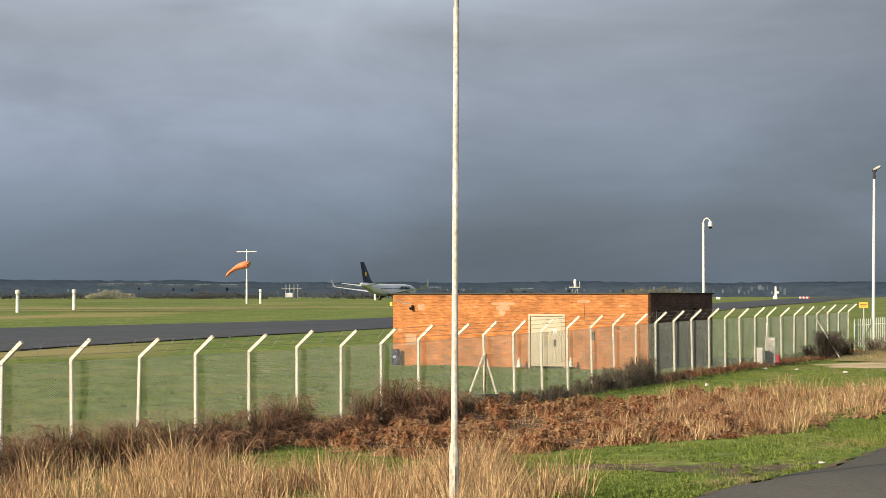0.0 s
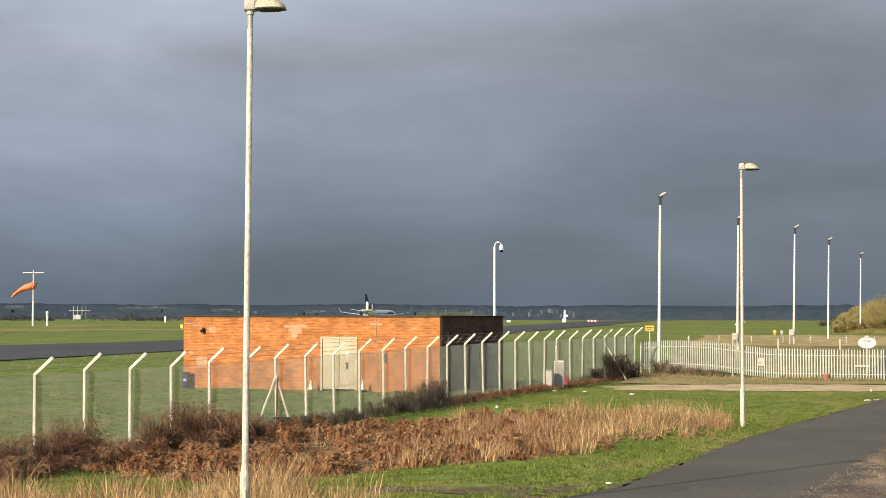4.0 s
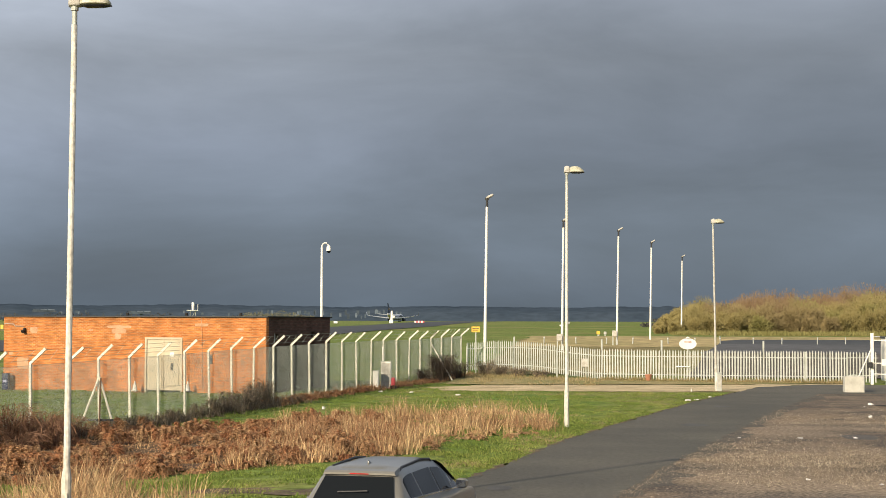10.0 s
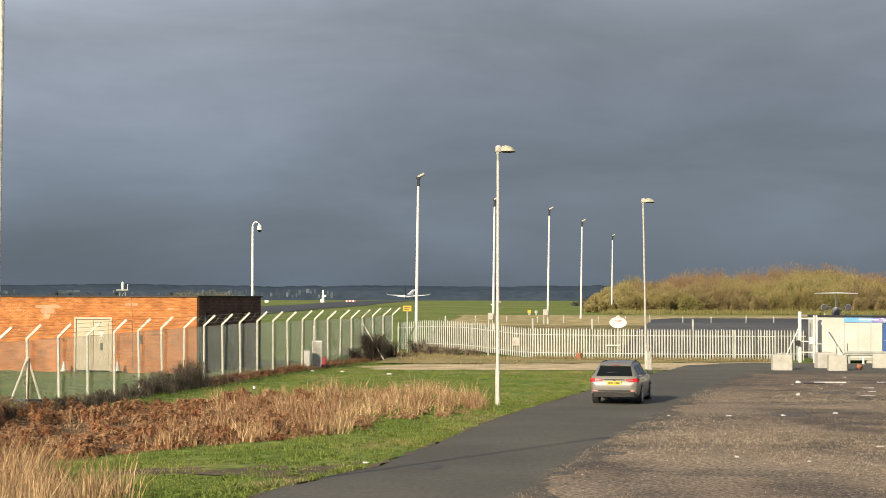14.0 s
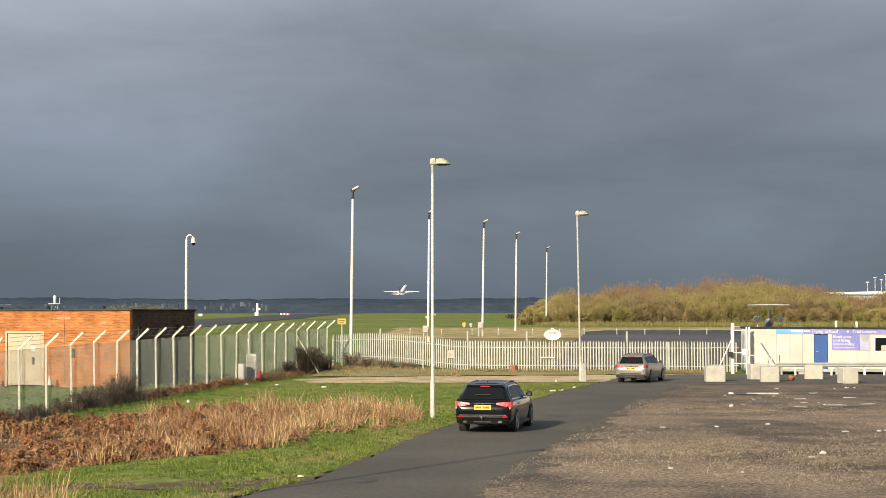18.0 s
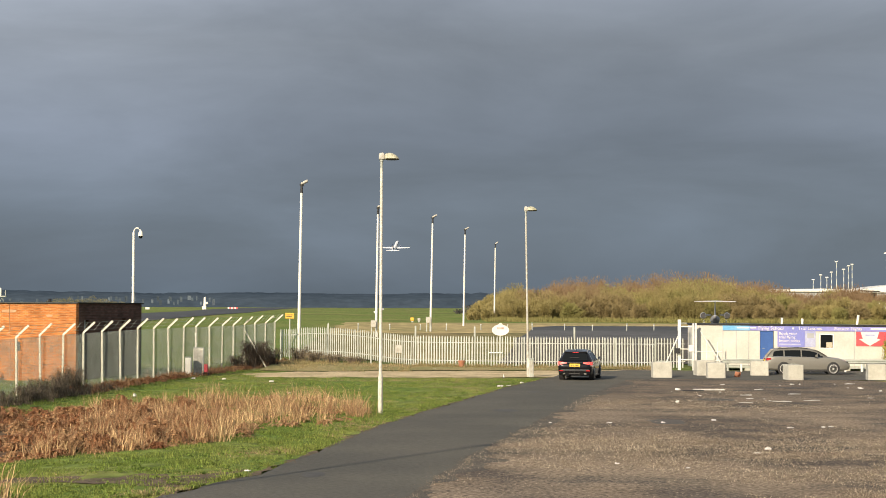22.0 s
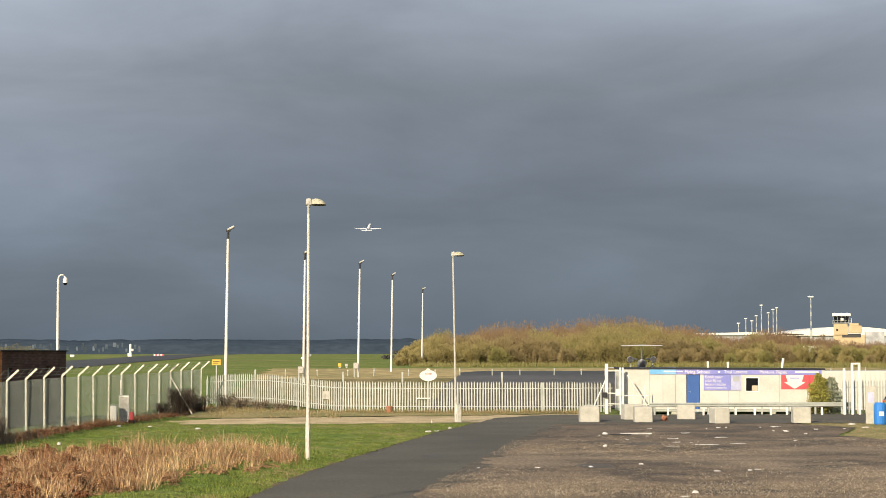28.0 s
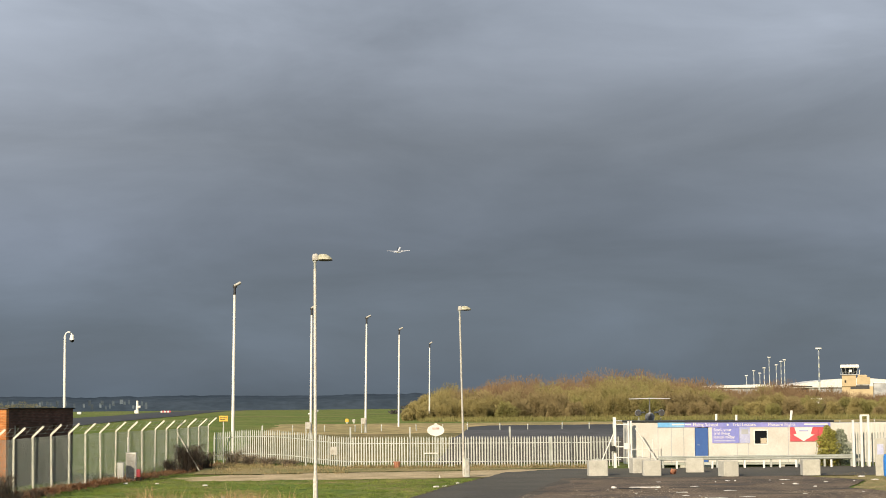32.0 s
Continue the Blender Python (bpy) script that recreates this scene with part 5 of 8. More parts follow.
def build_gate():
    t = thing("site_gate", Matrix(), "white-painted steel gate frame between the palisade and the cabin", "gate")
    part("gate_post", Bld().box(16.28, 98.9, -0.2, 16.44, 99.06, 2.8, bev=0.01), "white", t)
    part("gate_post", Bld().box(17.0, 97.6, -0.2, 17.1, 97.7, 2.6, bev=0.01), "white", t)
    part("gate_post", Bld().box(16.85, 97.5, -0.2, 16.93, 97.58, 2.6, bev=0.01), "white", t)
    part("stay", Bld().tube([(16.3, 98.95, 1.9), (15.3, 97.9, 0.1)], 0.035, 6), "white", t)
    for z in (0.55, 1.15, 2.4):
        part("gate_rail", Bld().tube([(16.44, 99.0, z), (17.0, 98.3, z)], 0.03, 6), "white", t)
    part("lock_box", Bld().box(16.05, 98.7, 0.9, 16.35, 98.9, 1.2, bev=0.02), "plastic", t)
    pm = Bld().prism([(-0.034, 0), (0.034, 0), (0.034, 1.6), (0.012, 1.7), (-0.012, 1.7), (-0.034, 1.6)], 0.012).mesh("pale", "galv")
    for i in range(9):
        part("pale", pm, None, t, m=pose(15.45 + i * 0.17, 100.75 - 0.03 * i, 0.03))
    for z in (0.4, 1.4):
        part("gate_rail", Bld().tube([(15.35, 100.8, z), (16.95, 100.5, z)], 0.025, 4), "galv", t)
    part("notice", Bld().box(16.62, 97.44, 1.05, 16.92, 97.47, 1.4), "white", t)
    # ladder-like frame in front of the cabin's end
    for x in (17.55, 18.15):
        part("frame_leg", Bld().tube([(x, 97.0, 0), (x, 97.0, 1.6)], 0.025, 6), "white", t)
    for z in (0.55, 1.05):
        part("frame_rung", Bld().tube([(17.0, 97.0, z), (18.4, 97.0, z)], 0.022, 6), "white", t)
    part("stay", Bld().tube([(17.2, 97.1, 2.2), (18.5, 96.9, 0.1)], 0.03, 6), "white", t)


build_gate()


def build_blocks():
    for x, y, sx, sy, h, turn in ((13.53, 87.2, 0.95, 0.95, 0.78, -3), (16.2, 90.2, 0.95, 0.9, 0.78, 4), (16.15, 86.8, 0.88, 0.9, 0.76, -5), (19.05, 90.3, 0.92, 0.7, 0.74, -10), (19.55, 84.9, 0.76, 0.9, 0.74, 6), (23.6, 85.0, 0.85, 0.9, 0.78, -7)):
        t = thing("concrete_block", pose(x, y, 0, 0, 0, turn), "pale cast concrete barrier block on the tarmac", "concrete block", "concrete blocks")
        part("body", Bld().box(-sx / 2, -sy / 2, -0.02, sx / 2, sy / 2, h, bev=0.035), "concrete", t)
        part("lifting_loop", Bld().tube([(-0.12, 0, h - 0.02), (-0.08, 0, h + 0.07), (0.08, 0, h + 0.07), (0.12, 0, h - 0.02)], 0.012, 5), "galv", t)


build_blocks()


def build_barrier():
    t = thing("crash_barrier", Matrix(), "pale galvanised steel crash barrier on short posts", "barrier")
    prof = [(q, z - 0.07) for q, z in ((0, 0.50), (-0.05, 0.54), (-0.05, 0.58), (0, 0.62), (-0.05, 0.66), (-0.05, 0.70), (0, 0.74), (0.02, 0.74), (-0.02, 0.69), (0.02, 0.62), (-0.02, 0.55), (0.02, 0.50))]
    b = Bld()
    rings = [[(x, 96.4 + q, z) for q, z in prof] for x in (18.3, 29.6)]
    part("rail", b.loft(rings), "galv", t)
    for i in range(8):
        x = 18.6 + i * 1.5
        part("post", Bld().box(x - 0.05, 96.43, -0.1, x + 0.05, 96.53, 0.64, bev=0.008), "galv", t)
    for i in range(10):
        x = 19.2 + i * 0.95
        p = thing("marker_stub", pose(x, 95.7 + 0.25 * math.sin(i * 2.1), 0, 0, rng.uniform(-4, 4), 0), "short white painted timber stub", "marker post", "white marker stubs")
        part("stub", Bld().box(-0.05, -0.05, -0.1, 0.05, 0.05, 0.42, bev=0.01), "white", p)


build_barrier()


# ---- vehicles ----
def ring_at(secs, y):
    for a, c in zip(secs, secs[1:]):
        if a[0] <= y <= c[0]:
            u = (y - a[0]) / (c[0] - a[0])
            return [p + (q - p) * u for p, q in zip(a, c)]
    return list(secs[-1])


def car_ring(s):
    y, w, zb, belt, roof, rw = s
    e = min(0.10, (roof - belt) * 0.4)
    half = [(w * 0.86, zb), (w * 0.97, zb + 0.10), (w, zb + 0.28 if belt - zb > 0.4 else (zb + belt) / 2), (w * 0.995, belt - 0.12 if belt - zb > 0.3 else belt - 0.02), (w * 0.955, belt), (rw + (w * 0.955 - rw) * 0.12, roof - e), (rw - 0.05, roof - e * 0.25), (rw * 0.5, roof + 0.012)]
    return [(x, y, z) for x, z in half] + [(-x, y, z) for x, z in reversed(half)]


def build_car(name, paint, label, brake_on, dark, size):
    t = thing(name, Matrix(), label, "car")
    secs = [(-1.07, 0.66, 0.42, 0.66, 0.68, 0.58), (-1.04, 0.84, 0.32, 0.74, 0.76, 0.74), (-0.98, 0.90, 0.27, 0.90, 0.93, 0.76), (-0.92, 0.915, 0.25, 0.97, 1.01, 0.78), (-0.58, 0.925, 0.22, 0.985, 1.37, 0.66), (-0.46, 0.93, 0.22, 0.985, 1.425, 0.64),
            (-0.2, 0.93, 0.2, 0.98, 1.45, 0.63), (0.9, 0.935, 0.19, 0.96, 1.475, 0.62), (1.5, 0.935, 0.19, 0.95, 1.44, 0.62), (1.95, 0.93, 0.19, 0.945, 1.32, 0.63), (2.55, 0.925, 0.2, 0.93, 0.99, 0.72), (2.7, 0.92, 0.2, 0.92, 0.955, 0.72),
            (3.2, 0.90, 0.21, 0.86, 0.90, 0.70), (3.55, 0.86, 0.24, 0.76, 0.80, 0.66), (3.78, 0.74, 0.3, 0.64, 0.66, 0.56), (3.84, 0.6, 0.34, 0.56, 0.58, 0.5)]
    body = part("body", Bld().loft([car_ring(s) for s in secs]), paint, t, smooth="crisp")

    def side(y, u, sgn, off=0.006):
        y_, w, zb, belt, roof, rw = ring_at(secs, y)
        e = min(0.10, (roof - belt) * 0.4)
        x0, z0, x1, z1 = w * 0.955, belt, rw + (w * 0.955 - rw) * 0.12, roof - e
        return (sgn * (x0 + (x1 - x0) * u + off), y, z0 + (z1 - z0) * u)

    for sgn in (-1, 1):
        for a, c, ta, tc in ((-0.62, -0.02, 0.30, 0.0), (0.05, 0.98, 0, 0), (1.05, 2.25, 0, 0.55)):
            b = Bld()
            n = 5
            vs = []
            for i in range(n + 1):
                y = a + (c - a) * i / n
                vs.append(side(y, 0.07, sgn))
                vs.append(side(y, 0.93, sgn))
            b.add(vs, [(2 * i, 2 * i + 1, 2 * i + 3, 2 * i + 2) for i in range(n)])
            part("side_window", b, "glass", t)
        trim = Bld().tube([side(-0.7, 0.03, sgn, 0.01), side(0.5, 0.03, sgn, 0.01), side(2.2, 0.03, sgn, 0.01)], 0.012, 5)
        part("window_trim", trim, "chrome", t)
        if dark:
            part("window_trim", Bld().tube([side(-0.66, 0.2, sgn, 0.012), side(-0.5, 0.7, sgn, 0.012), side(-0.3, 0.97, sgn, 0.012), side(0.6, 0.98, sgn, 0.012), side(1.5, 0.97, sgn, 0.012), side(2.2, 0.6, sgn, 0.012)], 0.02, 5), "chrome", t, "bright window surround")
            # corner of the red lamp, paled to paint in the sun's reflection
            part("lamp_corner", Bld().loft([[(sgn * 0.76, -1.046, 0.69), (sgn * 0.76, -1.030, 0.86), (sgn * 0.76, -0.98, 0.86), (sgn * 0.76, -0.98, 0.69)],
                                            [(sgn * 0.905, -0.998, 0.70), (sgn * 0.90, -0.98, 0.885), (sgn * 0.85, -0.9, 0.885), (sgn * 0.85, -0.9, 0.70)],
                                            [(sgn * 0.952, -0.86, 0.77), (sgn * 0.948, -0.84, 0.90), (sgn * 0.87, -0.80, 0.90), (sgn * 0.87, -0.80, 0.77)]]), "lamp_sunlit", t, "tail lamp corner painted pale for the sun's reflection")
        part("roof_rail", Bld().tube([(sgn * 0.60, -0.40, 1.38), (sgn * 0.59, -0.28, 1.425), (sgn * 0.58, 0.8, 1.472), (sgn * 0.58, 1.35, 1.44), (sgn * 0.58, 1.45, 1.40)], 0.02, 6), "plastic" if not dark else "galv", t)
        mir = part("wing_mirror", Bld().box(-0.10, -0.07, -0.075, 0.10, 0.09, 0.075, pose(sgn * 1.03, 1.86, 1.03), 0.035), paint, t)
        part("mirror_glass", Bld().box(-0.08, -0.076, -0.055, 0.08, -0.071, 0.055, pose(sgn * 1.03, 1.86, 1.03)), "chrome", mir)
        part("sill", Bld().box(sgn * 0.80, 0.4, 0.17, sgn * 0.93, 2.5, 0.27, bev=0.02), "plastic", t)
        part("door_handle", Bld().box(sgn * 0.93, 0.25, 0.80, sgn * 0.955, 0.45, 0.83, bev=0.006), paint if dark else "chrome", t)
        # lamps
        lamp = Bld()
        lamp.loft([[(sgn * 0.44, -1.046, 0.825), (sgn * 0.44, -1.030, 0.875), (sgn * 0.44, -0.93, 0.875), (sgn * 0.44, -0.93, 0.825)],
                   [(sgn * 0.74, -1.040, 0.775), (sgn * 0.74, -1.018, 0.905), (sgn * 0.74, -0.9, 0.905), (sgn * 0.74, -0.9, 0.775)],
                   [(sgn * 0.89, -1.005, 0.77), (sgn * 0.885, -0.985, 0.91), (sgn * 0.84, -0.86, 0.91), (sgn * 0.84, -0.86, 0.77)],
                   [(sgn * 0.945, -0.90, 0.775), (sgn * 0.938, -0.88, 0.91), (sgn * 0.86, -0.80, 0.91), (sgn * 0.86, -0.80, 0.775)],
                   [(sgn * 0.94, -0.74, 0.84), (sgn * 0.935, -0.74, 0.90), (sgn * 0.86, -0.74, 0.90), (sgn * 0.86, -0.74, 0.84)]])
        part("tail_lamp", lamp, "brake" if brake_on else "lamp_red", t, "red tail lamp")
        part("reflector", Bld().box(sgn * 0.63, -1.085, 0.45, sgn * 0.82, -1.05, 0.50, bev=0.005), "lamp_sunlit" if not dark else "lamp_red", t)
        # pink strip painted as a highlight on the tail lamp
        part("lamp_highlight", Bld().box(sgn * 0.50, -1.056, 0.818, sgn * 0.72, -1.030, 0.838, bev=0.006), "lamp_sunlit", t)
        part("headlamp", Bld().box(sgn * 0.5, 3.45, 0.62, sgn * 0.80, 3.72, 0.74, bev=0.03), "chrome", t)
        part("exhaust", Bld().loft([[(sgn * 0.57 + 0.075 * math.cos(a), y, 0.33 + 0.036 * math.sin(a)) for a in [2 * math.pi * k / 10 for k in range(10)]] for y in (-1.112, -0.9)]), "chrome" if dark else "black", t)
    rear = Bld()
    n = 6
    vs = []
    for i in range(n + 1):
        u = i / n
        y = -0.945 + 0.30 * u
        y_, w, zb, belt, roof, rw = ring_at(secs, y)
        hw = 0.69 - 0.11 * u
        z = roof + 0.012
        vs += [(-hw, y - 0.02, z), (hw, y - 0.02, z)]
    rear.add(vs, [(2 * i, 2 * i + 1, 2 * i + 3, 2 * i + 2) for i in range(n)])
    part("rear_window", rear, "glass", t, "dark tinted rear window")
    part("wiper", Bld().tube([(-0.28, -0.93, 1.10), (0.22, -0.9, 1.12)], 0.012, 5), "plastic", t)
    ws = Bld()
    vs = []
    for i in range(n + 1):
        u = i / n
        y = 1.72 + 0.80 * u
        s = ring_at(secs, y)
        hw = 0.57 + 0.16 * u
        vs += [(-hw, y + 0.02, s[4] + 0.014), (hw, y + 0.02, s[4] + 0.014)]
    ws.add(vs, [(2 * i, 2 * i + 1, 2 * i + 3, 2 * i + 2) for i in range(n)])
    part("windscreen", ws, "glass", t)
    part("spoiler", Bld().loft([[(-0.62, y, z0), (-0.60, y, z1), (0.60, y, z1), (0.62, y, z0)] for y, z0, z1 in ((-0.665, 1.335, 1.36), (-0.63, 1.33, 1.39), (-0.40, 1.36, 1.435))]), paint, t)
    part("brake_lamp", Bld().box(-0.16, -0.672, 1.34, 0.16, -0.655, 1.356), "brake" if brake_on else "lamp_red", t)
    part("bumper", Bld().loft([[(-w, y, 0.27), (-w - 0.02, y, 0.36), (-w, y, 0.43), (w, y, 0.43), (w + 0.02, y, 0.36), (w, y, 0.27)] for y, w in ((-1.092, 0.66), (-1.07, 0.76), (-0.98, 0.85), (-0.85, 0.87))]), "blackcar" if dark else "black", t, "black lower bumper")
    part("bumper_strip", Bld().box(-0.78, -1.088, 0.50, 0.78, -1.062, 0.535, bev=0.008), "chrome" if dark else paint, t)
    part("boot_trim", Bld().box(-0.40, -1.058, 0.852, 0.40, -1.02, 0.872, bev=0.006), "chrome" if dark else "plastic", t)
    part("boot_seam", Bld().tube([(-0.62, -1.03, 0.78), (-0.58, -1.055, 0.62), (-0.5, -1.062, 0.58), (0.5, -1.062, 0.58), (0.58, -1.055, 0.62), (0.62, -1.03, 0.78)], 0.006, 4), "plastic", t)
    part("diffuser", Bld().box(-0.30, -1.115, 0.31, 0.30, -1.10, 0.35, bev=0.006), "plastic", t)
    part("bumper_groove", Bld().box(-0.62, -1.094, 0.455, 0.62, -1.07, 0.495, bev=0.006), "plastic", t)
    part("aerial_fin", Bld().loft([[(-0.02, -0.2, 1.45), (0.02, -0.2, 1.45), (0, -0.22, 1.52)], [(-0.015, -0.02, 1.46), (0.015, -0.02, 1.46), (0, -0.03, 1.465)]]), paint, t)
    plate = part("number_plate", Bld().box(-0.28, -1.074, 0.675, 0.28, -1.05, 0.815, bev=0.004), "plate", t, "yellow rear number plate with dark bars")
    bars = Bld()
    for a, c in ((-0.22, -0.13), (-0.11, -0.05), (0.02, 0.06), (0.08, 0.21)):
        bars.box(a, -1.08, 0.718, c, -1.075, 0.772)
    part("plate_lettering", bars, "platebar", plate)
    part("badge", Bld().tube([(0, -1.052, 0.84), (0, -1.03, 0.84)], 0.035, 10), "chrome", t)
    if dark:
        part("tow_ball", Bld().tube([(0, -1.2, 0.48), (0, -1.19, 0.40), (0, -1.05, 0.33)], [0.03, 0.02, 0.03], 8), "chrome", t)
    tyre = Bld()
    rings = []
    for x, r in ((-0.11, 0.245), (-0.115, 0.30), (-0.09, 0.325), (0.09, 0.325), (0.115, 0.30), (0.11, 0.245)):
        rings.append([(x, r * math.cos(2 * math.pi * k / 24), r * math.sin(2 * math.pi * k / 24)) for k in range(24)])
    tm = tyre.loft(rings).mesh("tyre", "black", True)
    rim = Bld()
    rim.loft([[(x, r * math.cos(2 * math.pi * k / 20), r * math.sin(2 * math.pi * k / 20)) for k in range(20)] for x, r in ((0.100, 0.245), (0.118, 0.24), (0.118, 0.215), (0.09, 0.205))], False)
    rim.tube([(0.06, 0, 0), (0.112, 0, 0)], 0.05, 10)
    disc = Bld().tube([(0.02, 0, 0), (0.06, 0, 0)], 0.225, 20).mesh("brake_disc", "plastic")
    for k in range(10):
        a = 2 * math.pi * k / 10
        c, q = math.cos(a), math.sin(a)
        ring = []
        for rad, w in ((0.03, 0.018), (0.225, 0.024)):
            ring.append([(x, rad * c - sg * w * q, rad * q + sg * w * c) for x, sg in ((0.085, -1), (0.110, -1), (0.110, 1), (0.085, 1))])
        rim.loft(ring)
    rm = rim.mesh("rim", "alloy")
    wheels = []
    for x in (-0.815, 0.815):
        for y in (0.0, 2.85):
            sg = 1 if x > 0 else -1
            arch = Bld().tube([(sg * 0.70, y, 0.33), (sg * 0.938, y, 0.33)], 0.375, 24)
            part("wheel_arch", arch, "plastic", t)
            w = new("wheel")
            w.parent = t
            w.matrix_basis = pose(x + sg * 0.03, y, 0.325)
            part("tyre", tm, None, w)
            part("rim", rm, None, w, m=pose(0, 0, 0, 0, 0, 0 if sg > 0 else 180))
            part("brake_disc", disc, None, w, m=pose(0, 0, 0, 0, 0, 0 if sg > 0 else 180))
            wheels.append((w, x + sg * 0.03, y))
    t.scale = (size * 0.905, size * 0.945, size)
    return t, wheels


silver_car = build_car("estate_car", "silver", "silver-beige estate car with dark rear glass and chrome roof rails", False, False, 0.94)
black_car = build_car("estate_car", "blackcar", "glossy black estate car with lit brake lamps and chrome trim", True, True, 0.965)


# ---- airliner ----
def build_airliner():
    t = thing("airliner", Matrix(), "twin-engined white airliner with a dark navy tail fin", "aircraft")
    R = 1.9
    secs = ((-20.0, 0.15, 1.9), (-18.5, 0.55, 1.75), (-15.5, 1.05, 1.3), (-11.5, 1.65, 0.45), (-7, R, 0.0), (12, R, 0.0), (15.5, 1.75, -0.08), (17.8, 1.35, -0.25), (19, 0.85, -0.45), (19.5, 0.2, -0.6))
    rings = [[(r * math.cos(2 * math.pi * k / 20), y, z + r * 1.03 * math.sin(2 * math.pi * k / 20)) for k in range(20)] for y, r, z in secs]
    part("fuselage", Bld().loft(rings), "acwhite", t, m=pose(0, 0, 3.4), smooth=True)
    belly = [[(r * 1.006 * math.cos(a), y, z + r * 1.036 * math.sin(a)) for a in [math.pi * (1.25 + 0.5 * k / 10) for k in range(11)]] + [(r * 0.8 * math.cos(a), y, z + r * 0.8 * math.sin(a)) for a in [math.pi * (1.75 - 0.5 * k / 10) for k in range(11)]] for y, r, z in secs[1:-1]]
    part("belly", Bld().loft(belly), "acgrey", t, "grey belly", m=pose(0, 0, 3.4))
    for sgn in (-1, 1):
        def air(rows):
            return Bld().loft([[(sgn * x, y0, z), (sgn * x, y0 - c * 0.3, z + th), (sgn * x, y0 - c, z), (sgn * x, y0 - c * 0.4, z - th * 0.7)] for x, y0, c, z, th in rows])
        wing = part("wing", air([(1.2, 4.6, 7.9, 2.2, 0.5), (5.6, 1.6, 5.0, 2.75, 0.32), (11, -1.5, 3.4, 3.5, 0.2), (17.0, -4.9, 1.7, 4.4, 0.1)]), "acwhite", t, "pale swept wing")
        part("winglet", Bld().loft([[(sgn * 17.0, -4.9, 4.4), (sgn * 17.05, -5.6, 4.45), (sgn * 17.0, -6.6, 4.4), (sgn * 16.95, -5.6, 4.4)], [(sgn * 17.5, -5.5, 5.0), (sgn * 17.55, -6.0, 5.0), (sgn * 17.5, -6.9, 5.0), (sgn * 17.45, -6.0, 5.0)], [(sgn * 17.9, -6.6, 6.8), (sgn * 17.93, -6.9, 6.8), (sgn * 17.9, -7.4, 6.8), (sgn * 17.87, -6.9, 6.8)]]), "acwhite", wing)
        part("tailplane", air([(0.6, -14.6, 4.6, 4.7, 0.22), (7.1, -18.2, 1.6, 5.5, 0.09)]), "acwhite", t)
        eng = part("engine", Bld().loft([[(sgn * 4.9 + r * math.cos(2 * math.pi * k / 16), y, 1.75 + r * math.sin(2 * math.pi * k / 16)) for k in range(16)] for y, r in ((5.9, 0.85), (5.7, 1.0), (4.5, 1.08), (2.6, 0.95), (1.6, 0.7), (1.55, 0.45), (0.6, 0.25))]), "navy", t, "navy engine nacelle", smooth=True)
        part("pylon", Bld().box(sgn * 4.9 - 0.12, 0.5, 2.5, sgn * 4.9 + 0.12, 4.6, 2.95, bev=0.04), "acwhite", eng)
        leg = part("landing_gear", Bld().tube([(sgn * 2.85, -0.9, 2.4), (sgn * 2.85, -0.9, 0.55)], 0.12, 8), "acgrey", t)
        part("tyre", Bld().tube([(sgn * 2.85 - 0.4, -0.9, 0.56), (sgn * 2.85 + 0.4, -0.9, 0.56)], 0.56, 16), "black", leg)
    part("fin", Bld().loft([[(0, -9.8, 4.9), (0.2, -13, 5.1), (0, -17.7, 5.2), (-0.2, -13, 5.1)], [(0, -13.0, 7.2), (0.16, -15.5, 7.3), (0, -18.3, 7.4), (-0.16, -15.5, 7.3)], [(0, -17.2, 12.4), (0.07, -18.3, 12.4), (0, -19.9, 12.4), (-0.07, -18.3, 12.4)]]), "navy", t, "navy tail fin with a yellow emblem")
    for sgn in (-1, 1):
        part("emblem", Bld().tube([(sgn * 0.13, -16.4, 8.6), (sgn * 0.16, -16.4, 8.6)], 0.75, 12), "yellow", t)
        bars = Bld()
        for k in range(7):
            bars.box(sgn * 1.905, 5.2 + k * 1.0, 3.6, sgn * 1.925, 5.9 + k * 1.0, 4.6)
        part("title_lettering", bars, "navy", t)
        win = Bld()
        for k in range(40):
            win.box(sgn * 1.88, -9 + k * 0.6, 3.95 - 0.9 + 0.6, sgn * 1.925, -8.75 + k * 0.6, 3.95 - 0.9 + 0.9)
        part("window_row", win, "glass", t)
    part("nose_gear", Bld().tube([(0, 14.6, 2.0), (0, 14.6, 0.4)], 0.09, 6).tube([(-0.25, 14.6, 0.36), (0.25, 14.6, 0.36)], 0.36, 12), "black", t)
    return t


airliner = build_airliner()


# ---- plants ----
def inside(poly, x, y):
    c = False
    for (ax, ay), (bx, by) in zip(poly, poly[1:] + poly[:1]):
        if (ay > y) != (by > y) and x < (bx - ax) * (y - ay) / (by - ay) + ax:
            c = not c
    return c


def blade(vs, fs, x, y, z, h, w, lean, turn, seg=2):
    o = len(vs)
    c, s = math.cos(turn), math.sin(turn)
    lx, ly = math.cos(turn + 1.3) * lean, math.sin(turn + 1.3) * lean
    vs.append((x - c * w, y - s * w, z))
    vs.append((x + c * w, y + s * w, z))
    if seg == 1:
        vs.append((x + lx, y + ly, z + h))
        fs.append((o, o + 1, o + 2))
        return
    vs.append((x - c * w * 0.7 + lx * 0.35, y - s * w * 0.7 + ly * 0.35, z + h * 0.6))
    vs.append((x + c * w * 0.7 + lx * 0.35, y + s * w * 0.7 + ly * 0.35, z + h * 0.6))
    vs.append((x + lx, y + ly, z + h))
    fs.append((o, o + 1, o + 3, o + 2))
    fs.append((o + 2, o + 3, o + 4))


